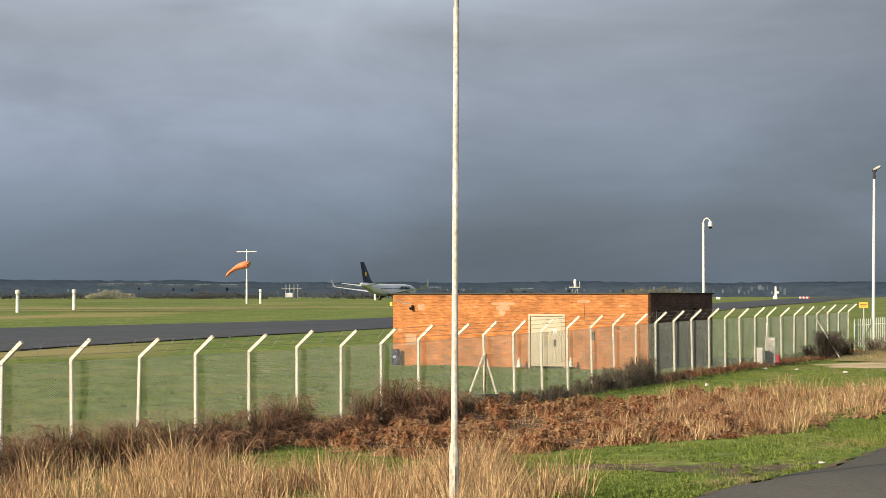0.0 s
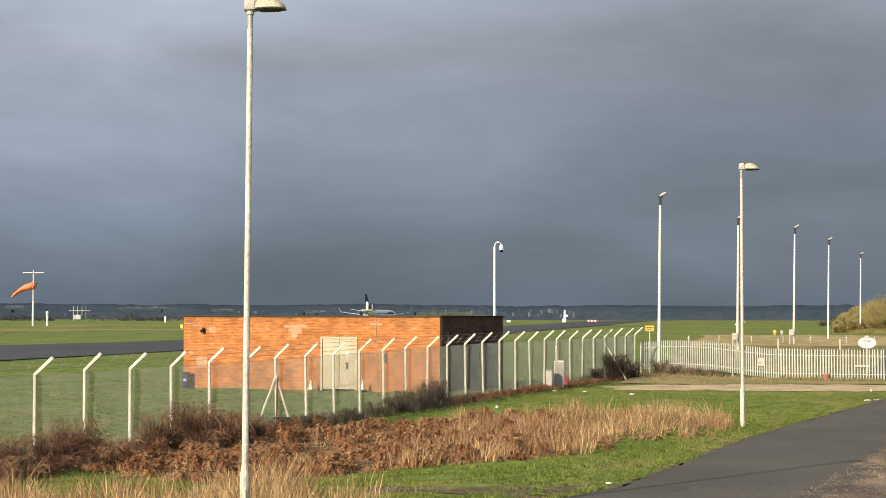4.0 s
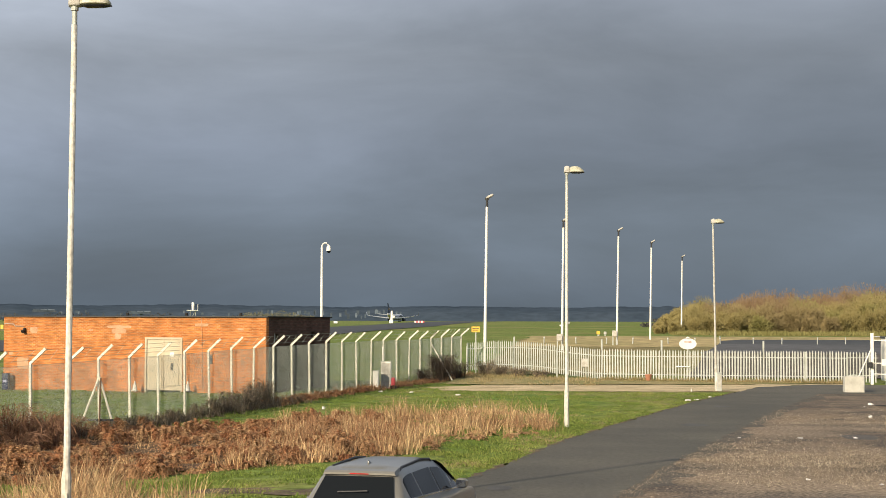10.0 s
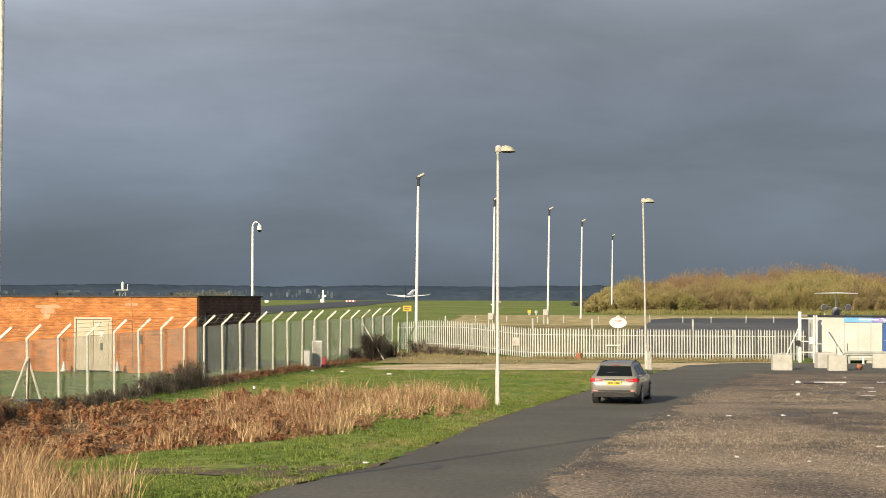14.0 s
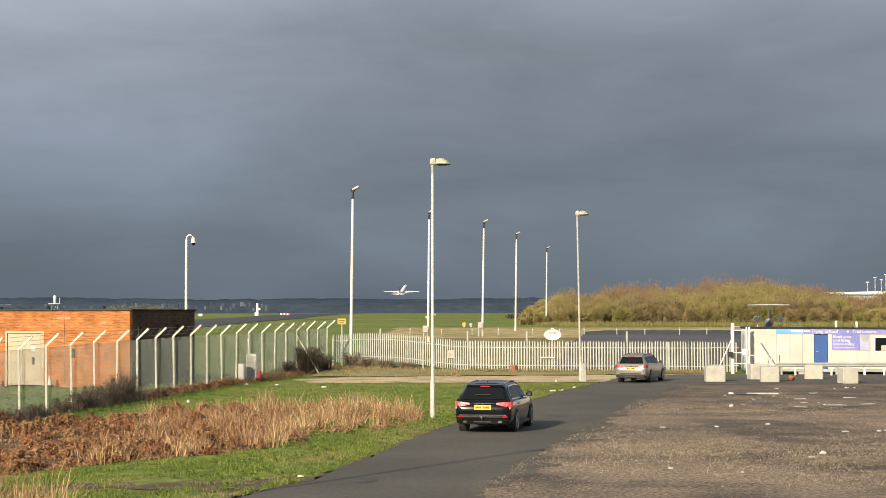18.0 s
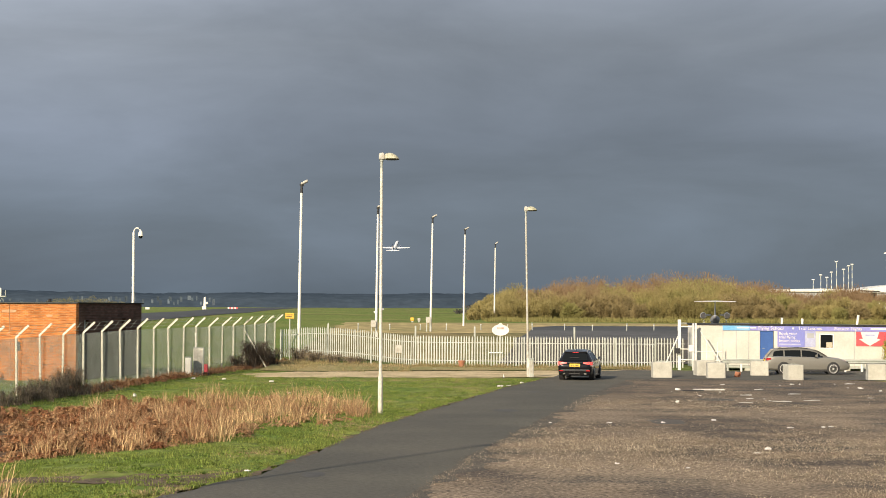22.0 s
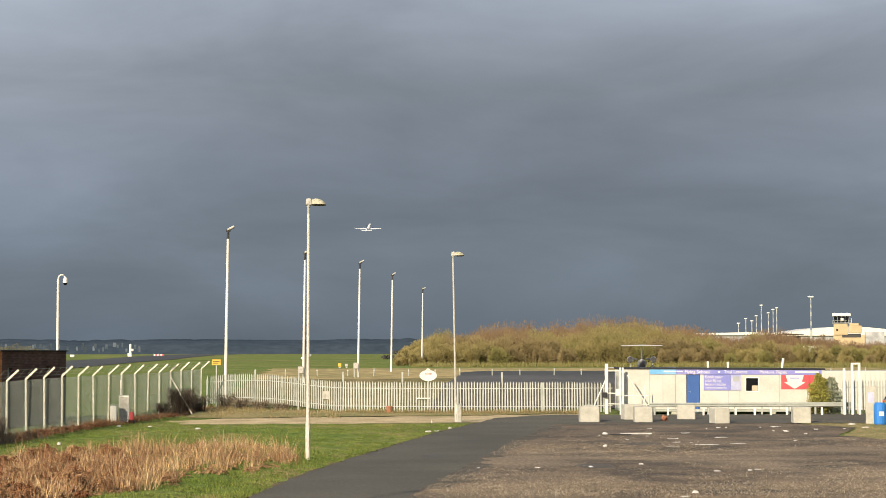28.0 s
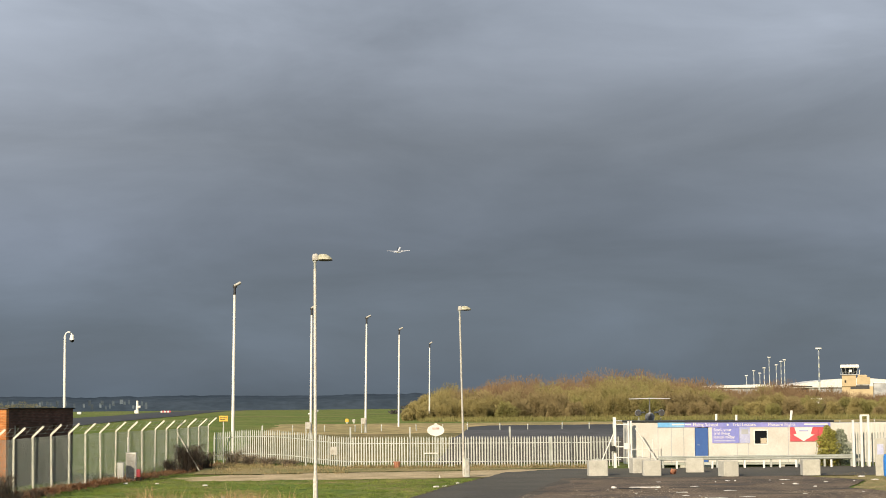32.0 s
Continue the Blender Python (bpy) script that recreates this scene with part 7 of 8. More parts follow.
def build_windsock():
    x, y, g = place(-22.88, 380)
    t = thing("windsock", pose(x, y, g), "white mast with a drooping orange windsock and a cross-arm", "windsock")
    h = 11.4
    part("pole", Bld().tube([(0, 0, -0.3), (0, 0, 5.2), (0, 0, 5.25), (0, 0, h)], [0.22, 0.20, 0.14, 0.11], 10), "white", t)
    part("cross_arm", Bld().tube([(-2.3, 0, h - 0.25), (2.3, 0, h - 0.25)], 0.09, 6), "white", t)
    part("lamp", Bld().tube([(0, 0, h - 0.1), (0, 0, h + 0.3)], 0.12, 8), "white", t)
    rings = []
    for u, v, r in ((0.35, 8.3, 0.85), (-0.8, 8.3, 0.92), (-2.2, 7.9, 0.86), (-3.5, 7.1, 0.72), (-4.5, 6.3, 0.62)):
        rings.append([(u + r * 0.45 * math.sin(a), r * math.cos(a), v + r * math.sin(a) * 0.9) for a in [2 * math.pi * k / 14 for k in range(14)]])
    sock = part("sock", Bld().loft(rings), "orange", t, "faded orange cloth sleeve", smooth=True)
    part("mouth_hoop", Bld().tube([(0.36 + 0.86 * 0.45 * math.sin(a), 0.86 * math.cos(a), 8.3 + 0.78 * math.sin(a)) for a in [2 * math.pi * k / 14 for k in range(15)]], 0.05, 5), "galv", sock)


build_windsock()
for deg, d in ((-30.07, 252), (-28.33, 280), (-22.44, 390)):
    x, y, g = place(deg, d)
    t = thing("marker_post", pose(x, y, g), "stout white airfield marker post with a round head", "marker post", "white airfield markers")
    part("post", Bld().tube([(0, 0, -0.2), (0, 0, 2.35)], [0.26, 0.24], 10), "white", t)
    part("collar", Bld().tube([(0, 0, 2.36), (0, 0, 2.48)], 0.22, 10), "acgrey", t)
    part("head", Bld().tube([(0, 0, 2.48), (0, 0, 2.62), (0, 0, 3.0), (0, 0, 3.12)], [0.24, 0.34, 0.34, 0.2], 10), "white", t)


def build_far_field():
    r = random.Random(21)
    # glide-path hut with aerials
    x, y, g = place(-21.46, 780)
    t = thing("radio_hut", pose(x, y, g), "small white radio hut with aerial masts", "radio hut")
    part("hut", Bld().box(-2.2, -1.5, 0.8, 1.4, 1.5, 2.8, bev=0.1), "acgrey", t)
    for k in (-2.4, -0.6, 1.4, 3.2):
        part("aerial", Bld().tube([(k, 0, -0.2), (k, 0, 6.6)], 0.10, 5), "galv", t)
    part("cross_arm", Bld().tube([(-4.5, 0, 4.6), (5, 0, 4.6)], 0.10, 5), "galv", t)
    # radar head
    x, y, g = place(-12.28, 800)
    t = thing("radar_tower", pose(x, y, g), "white radar head on a low lattice tower", "radar tower")
    part("lattice", Bld().tube([(-1.6, 0, -0.2), (-1.1, 0, 5.2)], 0.14, 5).tube([(1.6, 0, -0.2), (1.1, 0, 5.2)], 0.14, 5).tube([(-1.6, 0, 0), (1.1, 0, 5.2)], 0.1, 5), "galv", t)
    part("deck", Bld().box(-2.6, -1.5, 5.0, 2.6, 1.5, 5.5, bev=0.1), "galv", t)
    part("radome", Bld().tube([(0, 0, 5.5), (0, 0, 7.6), (0, 0, 8.6), (0, 0, 9.0)], [0.5, 0.7, 0.6, 0.25], 12), "white", t)
    part("aerial", Bld().tube([(2.2, 0, 5.5), (2.2, 0, 8.0)], 0.12, 5), "white", t)
    # white beacon and red-white board by the runway
    x, y, g = place(-5.9, 760)
    t = thing("beacon", pose(x, y, g), "white stepped beacon tower beside the runway", "beacon")
    part("base", Bld().box(-1.0, -0.8, -0.2, 0.7, 0.8, 1.4, bev=0.1), "white", t)
    part("tower", Bld().tube([(0.1, 0, 1.4), (0.1, 0, 5.3)], [0.6, 0.45], 8), "white", t)
    part("lamp", Bld().box(0.2, -0.5, 2.2, 1.5, 0.5, 3.2, bev=0.2), "white", t)
    x, y, g = place(-5.0, 860)
    t = thing("marker_board", pose(x, y, g), "low red and white striped runway-end board", "marker board")
    for k in range(6):
        part("panel", Bld().box(-2.4 + k * 0.8, -0.1, 0.1, -1.62 + k * 0.8, 0.1, 0.95, bev=0.02), "red" if k % 2 else "white", t)
    # small boxes and stubs by the far taxiway
    for deg, d, w, h, mt, lb in ((0.78, 245, 0.24, 0.62, "yellow", "small yellow and white lighting trolley"), (1.0, 245, 0.2, 0.55, "gear", "small grey field cabinet"), (-18.75, 560, 0.28, 2.0, "white", "white marker box"), (-7.7, 620, 0.7, 0.9, "white", "white marker box"), (-0.4, 420, 0.5, 0.5, "white", "white marker box"), (-0.2, 700, 0.8, 0.8, "acgrey", "white marker box")):
        x, y, g = place(deg, d)
        t = thing("field_box", pose(x, y, g), lb + " on the grass", "box")
        part("case", Bld().box(-w, -w, 0.15, w, w, h, bev=0.05), mt, t)
        part("stand", Bld().box(-w * 0.6, -w * 0.6, -0.1, w * 0.6, w * 0.6, 0.15), "galv", t)
    for k in range(24):
        x, y = -6 + 3.1 * k + r.uniform(-0.5, 0.5), 187.5 + r.uniform(-1, 1)
        t = thing("edge_marker", pose(x, y, ground_z(x, y), 0, r.uniform(-3, 3), 0), "short grey post beside the taxiway", "marker post", "taxiway edge posts")
        part("post", Bld().tube([(0, 0, -0.1), (0, 0, r.uniform(0.6, 0.85))], 0.055, 6), "galv", t)
        part("cap", Bld().tube([(0, 0, 0.58), (0, 0, 0.64)], 0.075, 6), "white", t)
    # fence line and hedges at the field's far side
    b = Bld()
    for k in range(260):
        deg = -33 + k * 0.085
        if rng.random() < 0.15:
            continue
        x, y, g = place(deg, 1000 + 8 * math.sin(k))
        b.tube([(x, y, g - 0.2), (x, y, g + 3.4 + r.uniform(-0.5, 0.5))], 0.11, 3, False)
    solo("far_fence", b, "town", "distant perimeter fence posts across the airfield", "fence", kind="stuff", fix=False)
    b, b2, b3 = Bld(), Bld(), Bld()
    for deg0, deg1, d, h, target in ((-36, -8, 1060, 7.5, b), (-24.6, -22.3, 900, 4.0, b), (-30, -27, 950, 3.0, b), (-19.5, -18.7, 900, 3.2, b), (-24.5, -23.9, 930, 6.0, b), (-20.1, -19.5, 900, 5.5, b), (-27.86, -26.5, 880, 5.5, b3), (-11.1, -8.4, 620, 5.0, b2), (-26, -24, 1000, 3, b), (-34, -30, 900, 4, b), (2.4, 3.2, 420, 2.2, b)):
        deg = deg0
        while deg < deg1:
            x, y, g = place(deg, d)
            u = (deg - deg0) / (deg1 - deg0)
            hh = h * ((0.5 + 0.5 * math.sin(math.pi * u)) if deg1 - deg0 < 8 else 0.62 + 0.5 * noise.noise((deg * 1.9, d * 0.01, 2))) * r.uniform(0.75, 1.1)
            leaf_cloud(target, (x, y, g + hh * 0.45), (2.2, 2.2, hh * 0.5), 420 if target is b2 else 150 if target is b3 else 60, 0.15 if target is b2 else 0.3 if target is b3 else 0.4, face=1.5)
            deg += (2.0 if deg1 - deg0 < 8 else 3.4) / d * 57.3
    solo("far_hedge", b, "hedge", "dark hedges and scrub at the far side of the field", "hedge", kind="stuff", fix=False)
    solo("far_scrub", b3, "blossom", "pale blossoming thorn thicket across the airfield", "scrub", kind="stuff", fix=False)
    solo("far_scrub", b2, "farscrub", "pale olive scrub on the airfield", "scrub", kind="stuff", fix=False)
    # town and sheds on the hills
    k = 0
    for n in range(64):
        u = r.random()
        deg = r.uniform(-10.2, -5.6) if n < 34 else (r.uniform(-18, -10) if n < 48 else r.uniform(-34, -18))
        d = 3860
        x, y = d * math.sin(radians(deg)), d * math.cos(radians(deg))
        z = r.uniform(10, 22)
        w, h = r.uniform(1.3, 2.8), (r.uniform(2, 6.5) if n < 34 else r.uniform(1, 2))
        t = thing("far_house", pose(x, y, z, 0, 0, -deg), "pale distant tower block on a hillside" if n < 34 else "pale distant house on a hillside", "house", "far town")
        part("wall", Bld().box(-w, -6, -4, w, 6, h), "shed" if n % 3 == 0 else "town", t)
        part("roof", Bld().box(-w * 0.9, -5, h, w * 0.9, 5, h + 1.2), "hill", t)
    for deg0, deg1, tel in ((-25.7, -22.9, 0.0072), (-27.6, -25.9, 0.0078), (-20.3, -18.4, 0.0069), (-17.3, -16.6, 0.0058), (-14.3, -13.6, 0.0050)):
        d = 3850
        deg = (deg0 + deg1) / 2
        x, y = d * math.sin(radians(deg)), d * math.cos(radians(deg))
        L = radians(deg1 - deg0) * d / 2
        t = thing("far_shed", pose(x, y, 3.4 + tel * d - 6, 0, 0, -deg), "long pale warehouse roof on a far hillside", "warehouse", "far sheds")
        n = max(3, int(L / 9))
        part("wall", Bld().box(-L, -8, -1, L, 8, 3.2), "town", t)
        for i in range(n):
            part("roof_bay", Bld().box(-L + 2 * L * i / n + 1.0, -8.4, 2.6, -L + 2 * L * (i + 1) / n - 1.0, 8.2, 5.4, bev=0.5), "shed" if i % 3 else "town", t)


M["farscrub"] = leafy("far_olive_scrub", (0.20, 0.185, 0.10), (0.155, 0.15, 0.09), scale=0.1, island=0.15)
# bluish roof colour with the distance haze painted in
M["shed"] = mat("haze_tinted_shed_roof", (0.135, 0.17, 0.215), 0.9, scale=0.05, fine=0.5, var=0.15, spec=0.1)
build_far_field()


# ---- far airport buildings ----
def build_airport():
    t = thing("hangar", pose(152, 690, 2.2), "long low white hangar roof behind the wood", "hangar")
    part("wall", Bld().box(-2, 0, -0.3, 40, 30, 8.2), "acgrey", t)
    part("roof", Bld().loft([[(-3, -1, 8.2), (41, -1, 8.2), (41, -1, 8.6), (19, -1, 9.4), (-3, -1, 8.9)], [(-3, 31, 8.2), (41, 31, 8.2), (41, 31, 8.6), (19, 31, 9.4), (-3, 31, 8.9)]]), "white", t)
    t = thing("hangar", pose(181, 690, 2.2), "broad white hangar with a shallow curved roof", "hangar")
    part("wall", Bld().box(0, 0, -0.3, 60, 30, 7.8), "acgrey", t)
    arc = [(0, 8.0)] + [(60 * k / 10, 8.2 + 3.4 * math.sin(math.pi * k / 10)) for k in range(11)] + [(60, 8.0)]
    part("roof", Bld().loft([[(x, -1, z) for x, z in arc], [(x, 31, z) for x, z in arc]]), "white", t)
    t = thing("control_tower", pose(184.6, 622, 2.2, 0, 0, -16.5), "stepped sand-coloured building with a glazed control cab", "control tower")
    part("block", Bld().box(0.3, 0.6, -0.3, 11.2, 8, 7.6, bev=0.1), "sand", t, "sand-coloured lower block")
    shaft = part("shaft", Bld().box(0.4, 0, 7.6, 5.3, 6.4, 11.7, bev=0.1), "sand", t)
    part("window", Bld().box(1.3, -0.05, 9.0, 1.9, 0.02, 9.8), "glass", shaft)
    wing = part("wing", Bld().box(5.6, -0.9, 8.3, 10.2, 6.0, 10.9, bev=0.1), "sand", t, "jutting sand-coloured upper room")
    part("parapet", Bld().box(5.9, -0.6, 10.9, 9.2, 5.6, 11.7, bev=0.1), "sand", wing)
    # flat dark slab paints the shade of a recess
    part("recess_shade", Bld().box(3.3, 0.45, 6.7, 9.9, 0.62, 8.0), "plastic", t, "dark panel painted as shade under the upper room")
    part("annex", Bld().box(11.4, 1.0, -0.3, 18.0, 8.0, 8.6, bev=0.1), "acgrey", t, "pale grey lower wing")
    part("annex_roof", Bld().box(11.3, 0.9, 8.6, 18.2, 8.1, 9.0, bev=0.05), "white", t)
    cab = part("cab_glass", Bld().loft([[(0.7, 0.6, 12.0), (5.5, 0.6, 12.0), (5.5, 5.8, 12.0), (0.7, 5.8, 12.0)], [(0.3, 0.2, 14.3), (5.9, 0.2, 14.3), (5.9, 6.2, 14.3), (0.3, 6.2, 14.3)]]), "glass", t, "dark slanting cab windows")
    for u in (0.0, 0.25, 0.5, 0.75, 1.0):
        part("mullion", Bld().tube([(0.7 + 4.8 * u, 0.56, 12.0), (0.3 + 5.6 * u, 0.16, 14.3)], 0.07, 4), "acgrey", cab)
    part("blind", Bld().box(2.9, 0.28, 12.7, 3.9, 0.34, 13.6), "white", cab, "white blind in the cab")
    part("cab_roof", Bld().loft([[(-0.1 + q, -0.3 + q, z), (6.4 - q, -0.3 + q, z), (6.4 - q, 6.6 - q, z), (-0.1 + q, 6.6 - q, z)] for q, z in ((0.1, 14.3), (0, 14.5), (0, 15.1), (0.25, 15.4))]), "white", t)
    rail = part("balcony", Bld().box(-0.1, -0.5, 11.7, 6.6, 6.6, 11.95), "acgrey", t)
    part("railing", Bld().tube([(-0.1, -0.45, 12.75), (6.6, -0.45, 12.75)], 0.04, 4), "galv", rail)
    for k in range(8):
        part("railing_post", Bld().box(-0.1 + k * 0.94, -0.48, 11.952, -0.03 + k * 0.94, -0.42, 12.75), "galv", rail)
    part("aerial", Bld().tube([(6.6, 1.0, 11.95), (6.6, 1.0, 13.6)], 0.12, 6), "white", t)
    part("aerial", Bld().tube([(3.0, 3.0, 15.4), (3.0, 3.0, 16.2)], 0.05, 5), "plastic", t)
    for deg, top in ((13.60, 14.9), (13.83, 16.7), (14.02, 15.8), (14.16, 17.8), (14.32, 21.9), (14.54, 18.9), (14.69, 20.2), (14.80, 20.8)):
        x, y, g = place(deg, 720)
        top = 3.4 + (top - 3.4) * 720 / 700
        t = thing("apron_mast", pose(x, y, g), "tall grey apron floodlight mast with a ring of lamps", "lamp mast", "apron floodlight masts")
        part("pole", Bld().tube([(0, 0, -0.3), (0, 0, top - g)], [0.26, 0.16], 8), "galv", t)
        for k in range(2):
            z = (top - g) * (0.66 + 0.16 * k)
            part("band", Bld().tube([(0, 0, z), (0, 0, z + (top - g) * 0.06)], 0.26, 8), "bandblue", t, "faded blue warning band")
        part("lamp_ring", Bld().tube([(0, 0, top - g - 0.1), (0, 0, top - g + 0.25)], 0.65, 10), "white", t)
    x, y, g = place(15.87, 400)
    t = thing("apron_mast", pose(x, y, g), "tall grey apron floodlight mast with a ring of lamps", "lamp mast", "apron floodlight masts")
    part("pole", Bld().tube([(0, 0, -0.3), (0, 0, 13.8)], [0.24, 0.14], 8), "galv", t)
    for z in (6.5, 8.5, 10.5, 12.2):
        part("band", Bld().tube([(0, 0, z), (0, 0, z + 1.0)], 0.235, 8), "bandblue", t, "faded blue warning band")
    part("lamp_ring", Bld().tube([(0, 0, 13.7), (0, 0, 14.0)], 0.7, 10), "white", t)
    x, y, g = place(15.9, 285)
    t = thing("roadside_board", pose(x, y, g), "small white board among the shrubs", "sign")
    part("board", Bld().box(-1.5, 0, 2.0, 1.5, 0.1, 2.9), "white", t)
    part("post", Bld().box(-0.06, 0.02, -0.2, 0.06, 0.12, 2.0), "galv", t)


build_airport()


def build_jet():
    t = thing("business_jet", pose(37.5, 202, ground_z(37.5, 202), 0, 0, -10.5), "grey twin-engined business jet with a high T-tail seen from behind", "aircraft")
    secs = ((-6.0, 0.10, 1.50), (-4.5, 0.28, 1.32), (-2.0, 0.46, 1.1), (1.0, 0.56, 1.0), (4.5, 0.56, 1.0), (6.5, 0.4, 0.95), (7.6, 0.1, 0.9))
    part("fuselage", Bld().loft([[(r * math.cos(2 * math.pi * k / 14), y, z + r * math.sin(2 * math.pi * k / 14)) for k in range(14)] for y, r, z in secs]), "acgrey", t, smooth=True)
    part("fin", Bld().loft([[(0, -2.6, 1.6), (0.1, -4, 1.6), (0, -5.6, 1.6), (-0.1, -4, 1.6)], [(0, -5.2, 3.12), (0.06, -5.8, 3.12), (0, -6.6, 3.12), (-0.06, -5.8, 3.12)]]), "acgrey", t)
    part("tailplane", Bld().loft([[(s * 2.3, -6.4, 3.06), (s * 2.3, -6.7, 3.12), (s * 2.3, -7.0, 3.06)] if s else [(0, -5.2, 3.08), (0, -5.9, 3.2), (0, -6.8, 3.08)] for s in (-1, 0, 1)]), "acwhite", t)
    for s in (-1, 1):
        eng = part("engine", Bld().tube([(s * 1.32, -1.2, 1.52), (s * 1.32, -2.2, 1.52), (s * 1.32, -3.9, 1.52)], [0.33, 0.37, 0.31], 14), "acgrey", t)
        part("nozzle", Bld().tube([(s * 1.32, -3.85, 1.52), (s * 1.32, -3.95, 1.52)], 0.30, 12), "plastic", eng)
        part("pylon", Bld().box(min(s * 0.5, s * 1.0), -3.4, 1.5, max(s * 0.5, s * 1.0), -1.9, 1.65, bev=0.03), "acgrey", t)
        part("wing", Bld().loft([[(s * 0.5, 1.8, 0.5), (s * 0.5, 0.6, 0.62), (s * 0.5, -1.0, 0.5)], [(s * 3.9, -0.3, 0.62), (s * 3.9, -0.8, 0.68), (s * 3.9, -1.4, 0.62)]]), "acwhite", t)
        part("wheel", Bld().tube([(s * 1.2, -0.3, 0.25), (s * 1.35, -0.3, 0.25)], 0.25, 10), "black", t)
        part("gear_leg", Bld().tube([(s * 1.25, -0.3, 0.25), (s * 1.25, -0.3, 1.05)], 0.05, 6), "galv", t)
    part("nose_wheel", Bld().tube([(0, 5.4, 0.2), (0, 5.4, 0.8)], 0.06, 6).tube([(-0.08, 5.4, 0.2), (0.08, 5.4, 0.2)], 0.2, 10), "black", t)


build_jet()


# ---- small things near the fences ----
def rough_field():
    """Straw-coloured rough grass between the fences and the apron."""
    b = Bld()
    xs = [-6 + 4 * i for i in range(21)]
    ys = [107.5 + 4.2 * i for i in range(32)]
    vs, ids = [], {}
    for j, y in enumerate(ys):
        for i, x in enumerate(xs):
            edge = 0.6 * noise.noise((x * 0.2, y * 0.2, 5))
            vs.append((x + 2.5 * edge, y + 6 * edge, ground_z(x, y + 6 * edge) + 0.02))
    w = len(xs)
    fs = [(j * w + i, j * w + i + 1, j * w + w + i + 1, j * w + w + i) for j in range(len(ys) - 1) for i in range(w - 1)]
    near = [f for f in fs if vs[f[0]][1] < 172 + 9 * noise.noise((vs[f[0]][0] * 0.09, 3, 0))]
    b.add(vs, [f for f in fs if f not in set(near)])
    solo("rough_ground", b, "rough", "tawny rough grass strip beyond the fence", "ground", kind="structure", fix=False)
    solo("rough_ground", Bld().add(vs, near), "sedge", "olive and brown rough grass behind the palisade", "ground", kind="structure", fix=False)
    b = Bld()
    lift = 0.0
    for x0, y0, L, D in ((-136, 262, 60, 26), (-104, 282, 60, 20), (-180, 245, 60, 22), (-72, 300, 36, 16), (-120, 232, 40, 8)):
        lift += 0.004
        pts = []
        for k in range(24):
            a = 2 * math.pi * k / 24
            q = 1 + 0.3 * noise.noise((math.cos(a) * 2 + x0, math.sin(a) * 2, 0))
            x, y = x0 + L / 2 * math.cos(a) * q, y0 + D / 2 * math.sin(a) * q
            pts.append((x, y, ground_z(x, y) + lift))
        b.add(pts, [tuple(range(24))])
    solo("withered_patch", b, "straw", "withered straw-coloured streaks in the airfield grass", "grass", kind="stuff", fix=False)


rough_field()


